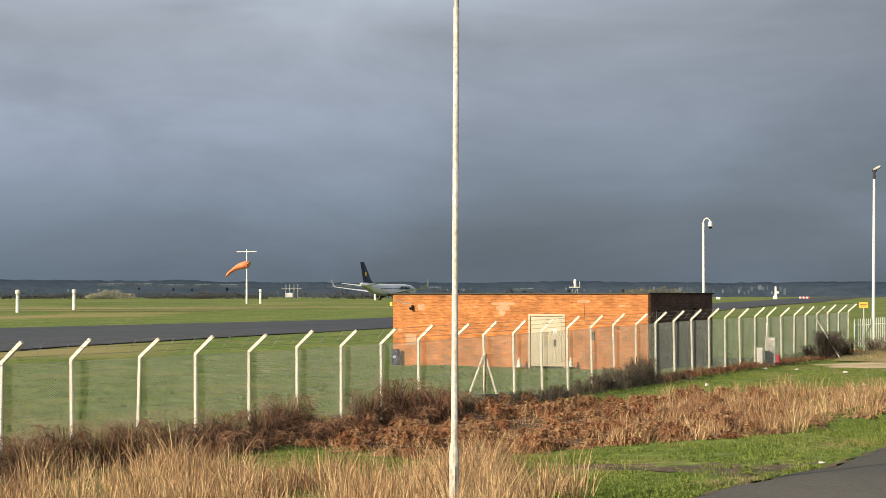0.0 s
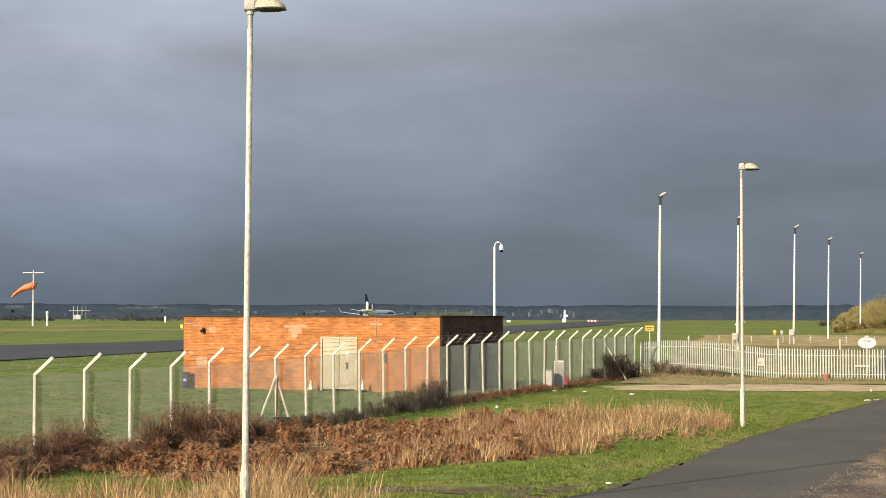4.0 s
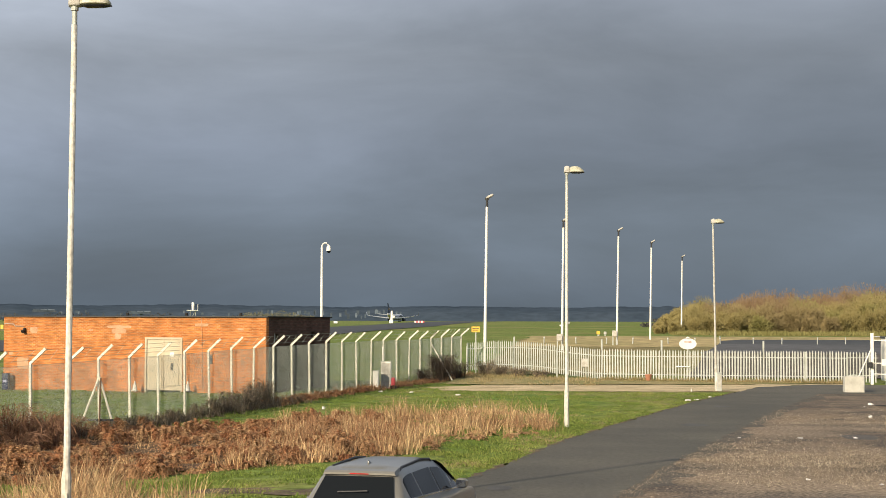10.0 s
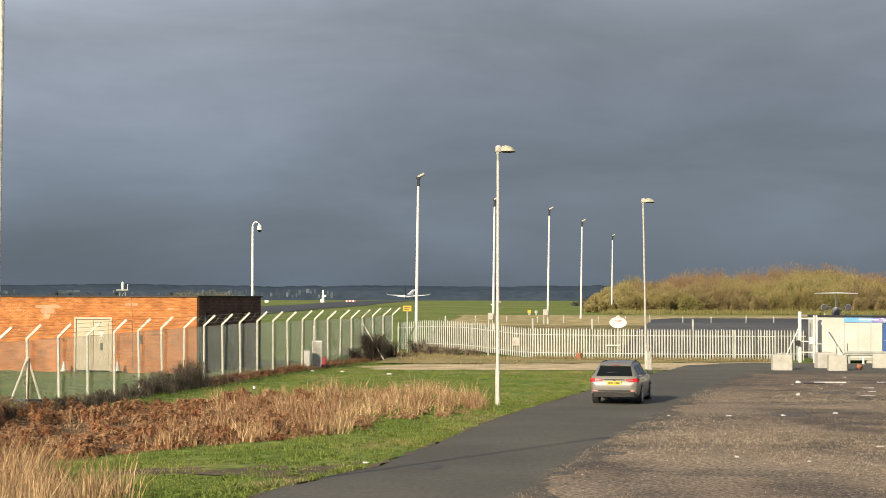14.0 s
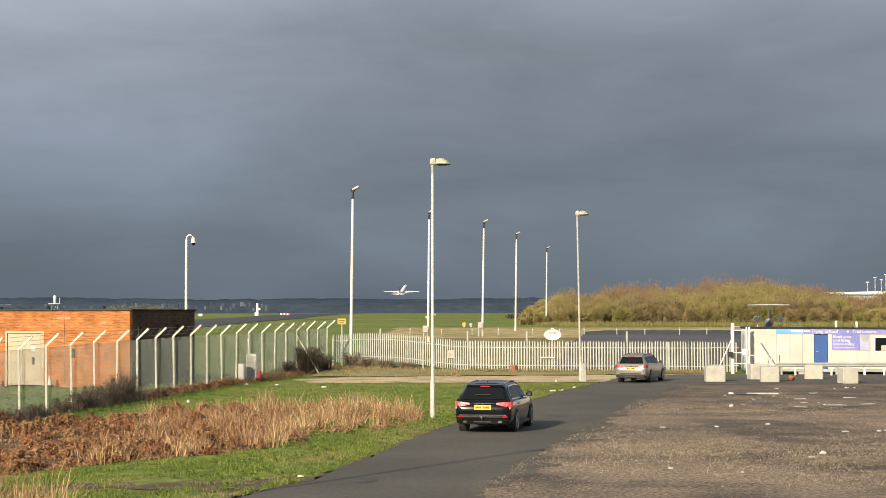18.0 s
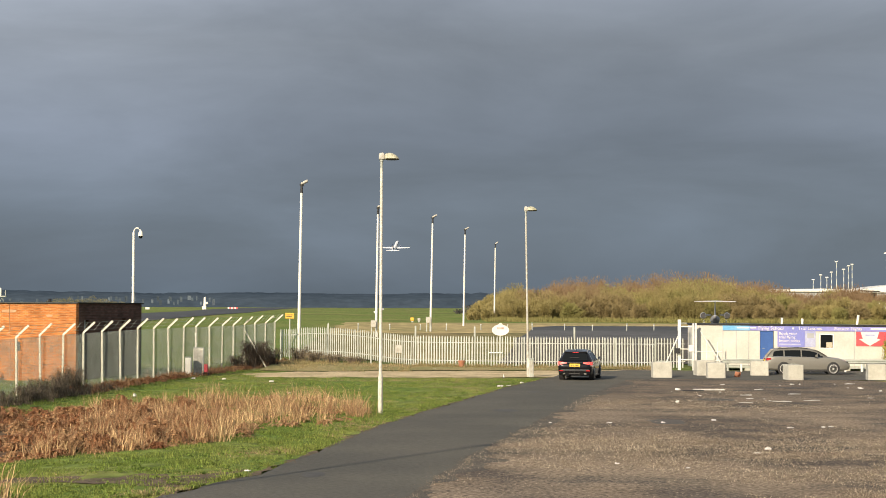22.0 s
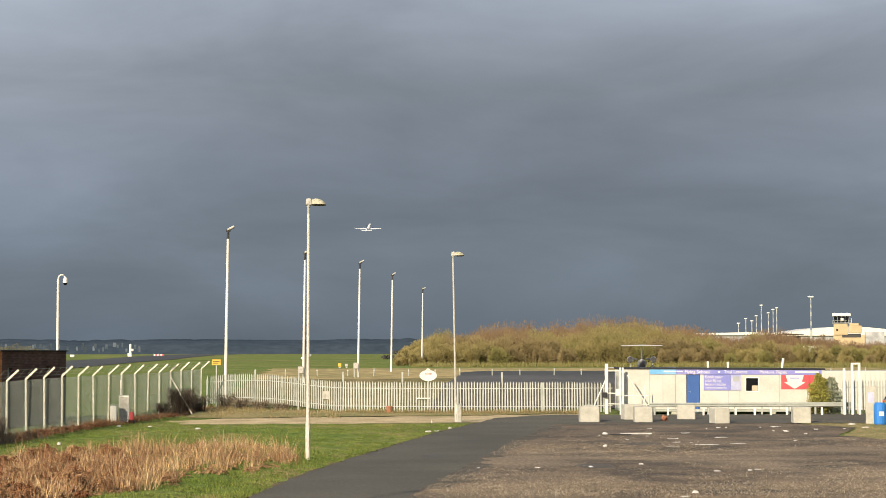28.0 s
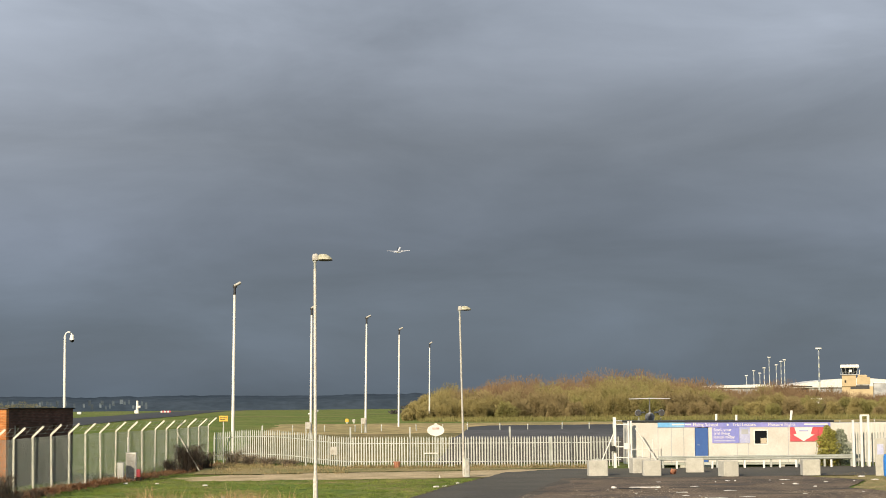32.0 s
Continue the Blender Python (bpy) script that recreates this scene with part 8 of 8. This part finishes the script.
def near_things():
    # oval board behind the palisade
    t = thing("oval_sign", pose(6.75, 106.2, ground_z(6.75, 106.2)), "white oval sign with a faded red mark on a post", "sign")
    z = 2.08 - 0.1
    oval = [(0.52 * math.cos(2 * math.pi * k / 20), z + 0.33 * math.sin(2 * math.pi * k / 20)) for k in range(20)]
    part("board", Bld().prism(oval, 0.04), "white", t)
    part("mark", Bld().box(-0.2, -0.008, z + 0.05, 0.22, -0.002, z + 0.17, bev=0.002), "fadedred", t, "faded red lettering bar")
    part("cap", Bld().prism([(-0.16, z + 0.3), (0.16, z + 0.3), (0.05, z + 0.42), (-0.05, z + 0.42)], 0.04), "white", t)
    part("post", Bld().box(-0.04, 0.041, -0.2, 0.04, 0.12, z + 0.2), "galv", t)
    # yellow board on the last concrete post
    t = thing("yellow_sign", pose(-5.95, 107.3, ground_z(-5.95, 107.3)), "square yellow warning board on a post by the fence corner", "sign")
    part("board", Bld().box(-0.26, -0.02, 2.60, 0.26, 0.02, 2.94, bev=0.008), "yellow", t)
    part("post", Bld().box(-0.03, 0.021, -0.2, 0.03, 0.08, 2.9), "galv", t)
    part("lettering_bar", Bld().box(-0.2, -0.03, 2.80, 0.2, -0.021, 2.84).box(-0.2, -0.03, 2.70, 0.12, -0.021, 2.74), "plastic", t)
    # cabinets by the mesh fence
    for x, y, w, h, lb in ((-9.82, 87.6, 0.15, 0.88, "short white electrical cabinet by the mesh fence"), (-9.4, 88.4, 0.25, 1.33, "grey steel electrical cabinet by the mesh fence")):
        t = thing("electrical_cabinet", pose(x, y, 0), lb, "cabinet")
        body = part("body", Bld().box(-w, -0.18, -0.05, w, 0.18, h, bev=0.015), "white", t)
        part("door", Bld().box(-w + 0.03, -0.196, 0.08, w - 0.03, -0.182, h - 0.05, bev=0.005), "white" if h < 1 else "gear", body)
        part("lid", Bld().box(-w - 0.02, -0.2, h + 0.002, w + 0.02, 0.2, h + 0.04, bev=0.008), "galv", body)
    t = thing("vent_pipe", pose(-9.62, 88.9, 0), "thin white vent pipe beside the cabinets", "pipe")
    part("pipe", Bld().tube([(0, 0, -0.1), (0, 0, 2.0)], 0.035, 8), "white", t)
    part("cap", Bld().tube([(0, 0, 2.0), (0, 0, 2.08)], 0.055, 8), "white", t)
    t = thing("traffic_barrier", pose(-9.0, 88.0, 0, 0, 0, 12), "red plastic barrier panel by the cabinets", "barrier")
    part("panel", Bld().box(-0.1, -0.03, 0.15, 0.1, 0.03, 0.55, bev=0.02), "red", t)
    part("foot", Bld().box(-0.15, -0.16, -0.02, -0.08, 0.16, 0.15, bev=0.02), "plastic", t)
    part("foot", Bld().box(0.08, -0.16, -0.02, 0.15, 0.16, 0.15, bev=0.02), "plastic", t)
    # stays on a fence post
    px, py = -19.38 + 0.415 * 9, 35.9 + 2.415 * 9
    g = ground_z(px, py)
    t = thing("post_stay", pose(px, py, g), "pale timber stays propping a fence post", "stay")
    for sx in (-0.5, 0.5):
        part("leg", Bld().tube([(0.0, -0.08, 1.8), (sx, -0.3, 0.35)], 0.04, 6), "post", t)
    part("cross_bar", Bld().box(-0.55, -0.36, 0.35, 0.55, -0.26, 0.43, bev=0.01), "plastic", t)
    part("prop", Bld().tube([(0.05, -0.1, 1.75), (0.12, -0.5, 0.0)], 0.035, 6), "twig", t)
    # blue bin and cones at the substation
    m = pose(-28.0, 85.34, 0, 0, 0, -12)
    t = thing("blue_bin", m @ pose(0.35, -0.35, 0), "dark blue box standing by the brick wall", "box")
    part("body", Bld().box(-0.17, -0.12, -0.05, 0.17, 0.12, 0.72, bev=0.02), "navy", t)
    part("lid", Bld().box(-0.18, -0.14, 0.722, 0.18, 0.14, 0.76, bev=0.015), "navy", t)
    part("label", Bld().box(-0.09, -0.13, 0.32, 0.09, -0.122, 0.42), "signpale", t)
    for k, (sx, sz) in enumerate(((10.1, 0.5), (7.35, 0.45))):
        t = thing("marker_cone", m @ pose(sx, -0.5, 0), "small white cone by the doors", "cone", "white cones")
        part("cone", Bld().tube([(0, 0, 0.04), (0, 0, sz)], [0.13, 0.03], 10), "white", t)
        part("base", Bld().box(-0.16, -0.16, -0.02, 0.16, 0.16, 0.04, bev=0.01), "plastic" if k == 0 else "white", t)
    # pot, cone stub
    t = thing("clay_pot", pose(4.2, 101.0, 0.0), "rusty orange pot at the foot of the palisade", "pot")
    part("pot", Bld().tube([(0, 0, 0), (0, 0, 0.3), (0, 0, 0.36)], [0.14, 0.18, 0.2], 10), "terracotta", t)
    part("rim", Bld().tube([(0, 0, 0.34), (0, 0, 0.40)], 0.21, 10), "terracotta", t)
    t = thing("fallen_cone", pose(17.45, 87.9, 0.12, 70, 20, 0), "small dirty orange traffic cone lying on its side", "cone")
    part("cone", Bld().tube([(0, 0, 0), (0, 0, 0.4)], [0.12, 0.03], 10), "terracotta", t)
    part("base", Bld().box(-0.15, -0.15, -0.03, 0.15, 0.15, 0.0, bev=0.01), "terracotta", t)
    t = thing("feeder_pillar", pose(7.14, 88.05, 0, 0, 0, 8), "squat grey feeder pillar against a street lamp's base", "electrical box")
    part("body", Bld().box(-0.11, -0.1, -0.05, 0.11, 0.1, 0.86, bev=0.015), "galv", t)
    part("door", Bld().box(-0.085, -0.112, 0.12, 0.085, -0.101, 0.78, bev=0.004), "gear", t)
    part("cap", Bld().box(-0.13, -0.12, 0.862, 0.13, 0.12, 0.90, bev=0.01), "galv", t)
    # blue barrel
    t = thing("blue_barrel", pose(26.75, 82.6, 0), "bright blue plastic barrel with a white label", "barrel")
    part("drum", Bld().tube([(0, 0, 0), (0, 0, 0.05), (0, 0, 0.3), (0, 0, 0.34), (0, 0, 0.38), (0, 0, 0.68), (0, 0, 0.72), (0, 0, 0.76), (0, 0, 0.95), (0, 0, 1.0)], [0.25, 0.28, 0.29, 0.30, 0.29, 0.29, 0.30, 0.29, 0.28, 0.25], 16), "barrelblue", t)
    part("lid", Bld().tube([(0, 0, 1.0), (0, 0, 1.04)], 0.24, 16), "barrelblue", t)
    part("label", Bld().box(-0.14, -0.302, 0.42, 0.1, -0.292, 0.62), "white", t)
    t = thing("notice_panel", pose(26.72, 83.85, 0, 0, 0, -8), "grey concrete panel with a faded bluish notice", "panel")
    part("slab", Bld().box(-0.25, -0.06, -0.1, 0.25, 0.06, 1.78, bev=0.02), "concrete", t)
    part("notice", Bld().box(-0.16, -0.072, 1.0, 0.14, -0.062, 1.5), "signpale", t)
    # tall posts and pales east of the cabin
    t = thing("gateway_frame", Matrix(), "white steel gateway posts beside the cabin", "gate")
    for x, h in ((29.0, 2.55), (29.45, 2.75), (29.85, 2.75)):
        part("post", Bld().box(x - 0.06, 95.6, -0.2, x + 0.06, 95.72, h, bev=0.01), "white", t)
    part("head_rail", Bld().box(29.39, 95.61, 2.752, 29.91, 95.71, 2.85, bev=0.01), "white", t)
    pm = Bld().prism([(-0.036, 0), (0.036, 0), (0.036, 1.75), (0.012, 1.85), (-0.012, 1.85), (-0.036, 1.75)], 0.012).mesh("pale", "galv")
    for i in range(26):
        part("pale", pm, None, t, m=pose(29.1 + i * 0.16, 96.2, 0.03))
    for z in (0.4, 1.5):
        part("rail", Bld().tube([(29.0, 96.26, z), (33.3, 96.26, z)], 0.028, 4), "galv", t)
    t = thing("shipping_container", pose(29.4, 101.5, 0), "white steel store beside the cabin", "container")
    part("body", Bld().box(0, 0, 0.05, 8, 2.4, 2.35, bev=0.03), "cabinwall", t)
    for k in range(26):
        part("rib", Bld().box(0.1 + k * 0.3, -0.03, 0.15, 0.22 + k * 0.3, -0.001, 2.25), "cabinwall", t)
    # shrub at the cabin's corner
    r2 = random.Random(3)
    for x, y, rx, h, mt, lb in ((28.05, 97.2, 0.85, 2.25, "shrubleaf", "yellow-green conical shrub at the cabin's corner"), (28.75, 97.5, 0.9, 2.05, "greyleaf", "grey-green shrub at the cabin's corner")):
        t = thing("shrub", pose(x, y, 0), lb, "shrub")
        part("trunk", Bld().tube([(0, 0, -0.1), (0.03, 0, h * 0.5), (0, 0, h * 0.9)], [0.06, 0.04, 0.01], 6), "twig", t)
        b = Bld()
        for k in range(9):
            u = k / 8
            q = rx * (0.72 + 0.9 * u - 1.35 * u * u)
            leaf_cloud(b, (r2.uniform(-0.1, 0.1), 0, h * (0.10 + 0.8 * u)), (q, q, h * 0.11), 420, 0.052)
        part("crown", b, mt, t, fix=False)


M["barrelblue"] = mat("blue_barrel_plastic", (0.03, 0.20, 0.62), 0.4, scale=2, fine=20, var=0.08, col2=(0.03, 0.18, 0.56))
M["shrubleaf"] = leafy("yellow_green_leaf", (0.36, 0.34, 0.08), (0.27, 0.26, 0.07), scale=2)
M["greyleaf"] = leafy("grey_green_leaf", (0.27, 0.31, 0.22), (0.36, 0.38, 0.29), scale=2)
near_things()


# ---- car park litter, stones, weeds ----
def build_lot_clutter():
    r = random.Random(77)
    for x, y, w, d, h in ((12.1, 73.6, 0.24, 0.22, 0.16), (10.5, 63.9, 0.14, 0.14, 0.16), (15.6, 74.2, 0.45, 0.3, 0.06), (14.1, 69.3, 0.5, 0.16, 0.05), (13.7, 66.7, 0.35, 0.2, 0.05), (14.5, 64.7, 0.75, 0.25, 0.05), (16.2, 70.3, 0.55, 0.2, 0.05), (15.8, 65.5, 0.7, 0.2, 0.04), (13.0, 63.9, 0.6, 0.15, 0.04),
                          (11.5, 50.3, 0.22, 0.14, 0.07), (12.5, 50.5, 0.12, 0.14, 0.1), (12.8, 50.8, 0.2, 0.12, 0.07), (18.2, 79.3, 0.25, 0.2, 0.08), (21.0, 80.0, 0.5, 0.2, 0.05), (20.3, 75.4, 0.25, 0.2, 0.08), (25.3, 82.4, 0.4, 0.3, 0.12), (24.9, 79.0, 0.35, 0.2, 0.1), (22.1, 77.2, 0.2, 0.2, 0.08), (15.0, 79, 0.2, 0.15, 0.05),
                          (9.2, 42.6, 0.16, 0.12, 0.12), (8.7, 41.5, 0.2, 0.1, 0.04), (6.4, 37.6, 0.1, 0.1, 0.05), (11.2, 36.6, 0.2, 0.1, 0.05), (-5.3, 80.9, 0.3, 0.25, 0.12), (-4.2, 67.7, 0.22, 0.2, 0.16), (-3.9, 70.1, 0.2, 0.2, 0.1), (-9.6, 67.6, 0.2, 0.2, 0.2), (4.9, 76.9, 0.4, 0.25, 0.14), (6.1, 80.5, 0.25, 0.2, 0.14), (5.3, 77.6, 0.3, 0.2, 0.1),
                          (-2.9, 37.0, 0.2, 0.15, 0.06), (2.6, 98.4, 0.25, 0.2, 0.12), (5.7, 87.0, 0.1, 0.1, 0.3), (-9.2, 84, 0.3, 0.2, 0.12), (-7.7, 83.6, 0.25, 0.2, 0.1)):
        w, d = (w * 0.72, d * 0.8) if x < road_left(y) else (w, d)
        t = thing("litter", pose(x, y, 0.012 if x > road_left(y) else -0.01, 0, 0, r.uniform(-20, 20)), "crumpled white scrap of litter on the ground", "litter", "scattered litter")
        b = Bld()
        n = 9
        ring = [(w * 0.5 * math.cos(2 * math.pi * k / n) * r.uniform(0.75, 1.1), d * 0.5 * math.sin(2 * math.pi * k / n) * r.uniform(0.75, 1.1)) for k in range(n)]
        b.loft([[(px, py, 0) for px, py in ring], [(px * 1.05, py * 1.05, h * 0.25 * r.uniform(0.6, 1.4)) for px, py in ring], [(px * 0.8, py * 0.8, h * 0.45 * r.uniform(0.3, 1.3)) for px, py in ring]])
        part("scrap", b, "litter", t)
    scraps_at = [(r.uniform(11.5, 24), r.uniform(64, 81)) for _ in range(16)] + [(r.uniform(3, 12), r.uniform(32, 60)) for _ in range(5)]
    for x, y in scraps_at:
        if inside(ROAD, x, y) or not inside(LOT, x, y):
            continue
        t = thing("litter", pose(x, y, 0.012, 0, 0, r.uniform(-30, 30)), "small pale scrap of litter on the gravel", "litter", "scattered litter")
        w, d, h = r.uniform(0.06, 0.22), r.uniform(0.05, 0.11), r.uniform(0.02, 0.04)
        ring = [(w * 0.5 * math.cos(k * 0.9) * r.uniform(0.7, 1.1), d * 0.5 * math.sin(k * 0.9) * r.uniform(0.7, 1.1)) for k in range(7)]
        part("scrap", Bld().loft([[(px, py, 0) for px, py in ring], [(px * 0.85, py * 0.85, h * r.uniform(0.4, 1.2)) for px, py in ring]]), "litter", t)
    for x, y, L, turn in ((13.4, 73.6, 1.3, -4), (12.6, 72.8, 0.9, 2)):
        t = thing("plank", pose(x, y, 0.01, 0, 0, turn), "broken pale board lying on the gravel", "plank")
        part("board", Bld().box(-L / 2, -0.1, 0, L / 2, 0.1, 0.05, bev=0.01), "litter" if L > 1 else "plastic", t)
    # pebbles
    b = Bld()
    for _ in range(90000):
        y = 28 + 56 * r.random() ** 1.3
        x = r.uniform(-1, 0.36 * y + 2)
        if not inside(LOT, x, y) or inside(ROAD, x, y) or 0.9 * noise.noise((x * 0.16, y * 0.16, 9)) + 0.7 * noise.noise((x * 0.55, y * 0.4, 4)) + 0.022 * (46 - y) < r.uniform(-0.1, 0.75):
            continue
        s = 0.005 + 0.010 * r.random() ** 3 + 0.00022 * y * r.random()
        q = [(x + s * a * r.uniform(0.7, 1.3), y + s * c * r.uniform(0.7, 1.3)) for a, c in ((-1, -1), (1, -1), (1, 1), (-1, 1))]
        b.add([(*p, 0.0) for p in q] + [(x, y, s * 1.1)], [(0, 1, 4), (1, 2, 4), (2, 3, 4), (3, 0, 4)])
    edge = ROAD[19:27]
    for _ in range(900):
        (ax, ay), (cx, cy) = r.choice(list(zip(edge, edge[1:])))
        u = r.random()
        x, y = ax + (cx - ax) * u + r.gauss(0.05, 0.32), ay + (cy - ay) * u
        s = r.uniform(0.006, 0.017)
        q = [(x + s * a * r.uniform(0.7, 1.3), y + s * c * r.uniform(0.7, 1.3)) for a, c in ((-1, -1), (1, -1), (1, 1), (-1, 1))]
        b.add([(*p, 0.006) for p in q] + [(x, y, 0.012 + s * 0.6)], [(0, 1, 4), (1, 2, 4), (2, 3, 4), (3, 0, 4)])
    solo("pebbles", b, "pebble", "loose pale pebbles and broken stone on the car park", "pebbles", kind="stuff", fix=False)
    # weeds
    rg = np.random.default_rng(77)
    dry = {"dryweed": [], "deadweed": []}
    k = 0
    while k < 260000:
        k += 1
        y = 28 + 58 * r.random() ** 1.4
        x = r.uniform(-1, 0.36 * y + 2)
        if not inside(LOT, x, y) or inside(ROAD, x, y) or noise.noise((x * 0.14, y * 0.10, 3)) + 0.6 * noise.noise((x * 0.6, y * 0.4, 1)) + 0.25 * noise.noise((x * 2.2, y * 1.5, 8)) + (0.22 if 34 < y < 46.5 else -0.12 if y < 60 else 0) - 0.03 * max(0, y - 58) < r.uniform(-0.35, 0.7):
            continue
        dry["deadweed" if r.random() < 0.4 else "dryweed"].append((x, y, 0.02, r.uniform(0.3, 1.2)))
    for mt, c in dry.items():
        strew("weeds", tussocks(rg, c, 4, 0.12, 0.02, 0.07, 0.008, 0.017, 1.5, True), mt, "sparse withered weeds on the gravel" if mt == "dryweed" else "trampled brown weeds on the gravel", "weeds")
    v2, f2 = [], []
    for _ in range(9000):
        if r.random() < 0.5:
            x, y = r.uniform(5.0, 13), r.uniform(28.5, 32.4)
            if r.random() < 0.5 or y > 30.2 + 0.22 * (x - 5.5) + 0.8 * noise.noise((x * 0.8, y, 0)):
                continue
        else:
            y = r.uniform(60, 88)
            x = r.uniform(20, 36)
            if inside(LOT, x, y) or (84.3 < y and x < 24.5):
                continue
        blade(v2, f2, x, y, 0.0, r.uniform(0.02, 0.08), 0.015, r.uniform(0, 0.1), r.uniform(0, 6.28), 1)
    b = Bld()
    b.add(v2, f2)
    solo("weeds", b, "strawgrass", "dry olive grass along the car park's edge", "weeds", kind="stuff", fix=False)
    # wet patches, tar seams
    for x, y, w, d in ((8.4, 53.0, 1.1, 2.6), (12.2, 66, 1.6, 2.0), (17.5, 76, 2.6, 1.0)):
        pts = [(x + w / 2 * math.cos(2 * math.pi * k / 22) * (1 + 0.35 * noise.noise((x + math.cos(k), y, k * 0.3))), y + d / 2 * math.sin(2 * math.pi * k / 22) * (1 + 0.35 * noise.noise((x, y + math.sin(k), k * 0.3))), 0.013) for k in range(22)]
        bb = Bld()
        bb.add(pts, [tuple(range(22))])
        solo("puddle", bb, "damp", "shallow damp patch on the gravel", "puddle", kind="structure", fix=False)
    for x, y, w, d in ((3.9, 58.6, 0.9, 1.6), (5.9, 71.5, 0.7, 1.0), (-1.5, 36, 0.5, 1.2)):
        pts = [(x + w / 2 * math.cos(2 * math.pi * k / 18) * (1 + 0.3 * noise.noise((x + k * 0.5, y, 2))), y + d / 2 * math.sin(2 * math.pi * k / 18), 0.0165) for k in range(18)]
        bb = Bld()
        bb.add(pts, [tuple(range(18))])
        solo("road_patch", bb, "seam", "dark oil stain on the road", "road", kind="structure", fix=False)


M["pebble"] = mat("pale_stone", (0.17, 0.135, 0.10), 0.9, scale=0.5, fine=30, var=0.2, island=0.7, col2=(0.24, 0.19, 0.145))
M["seam"] = mat("tar_seam", (0.074, 0.071, 0.065), 0.8, scale=2, fine=15, var=0.2)
M["damp"] = mat("damp_gravel", (0.085, 0.075, 0.066), 0.92, scale=0.8, fine=12, var=0.3, col2=(0.07, 0.062, 0.055), bump=0.2, bump_scale=20)
build_lot_clutter()


motions()
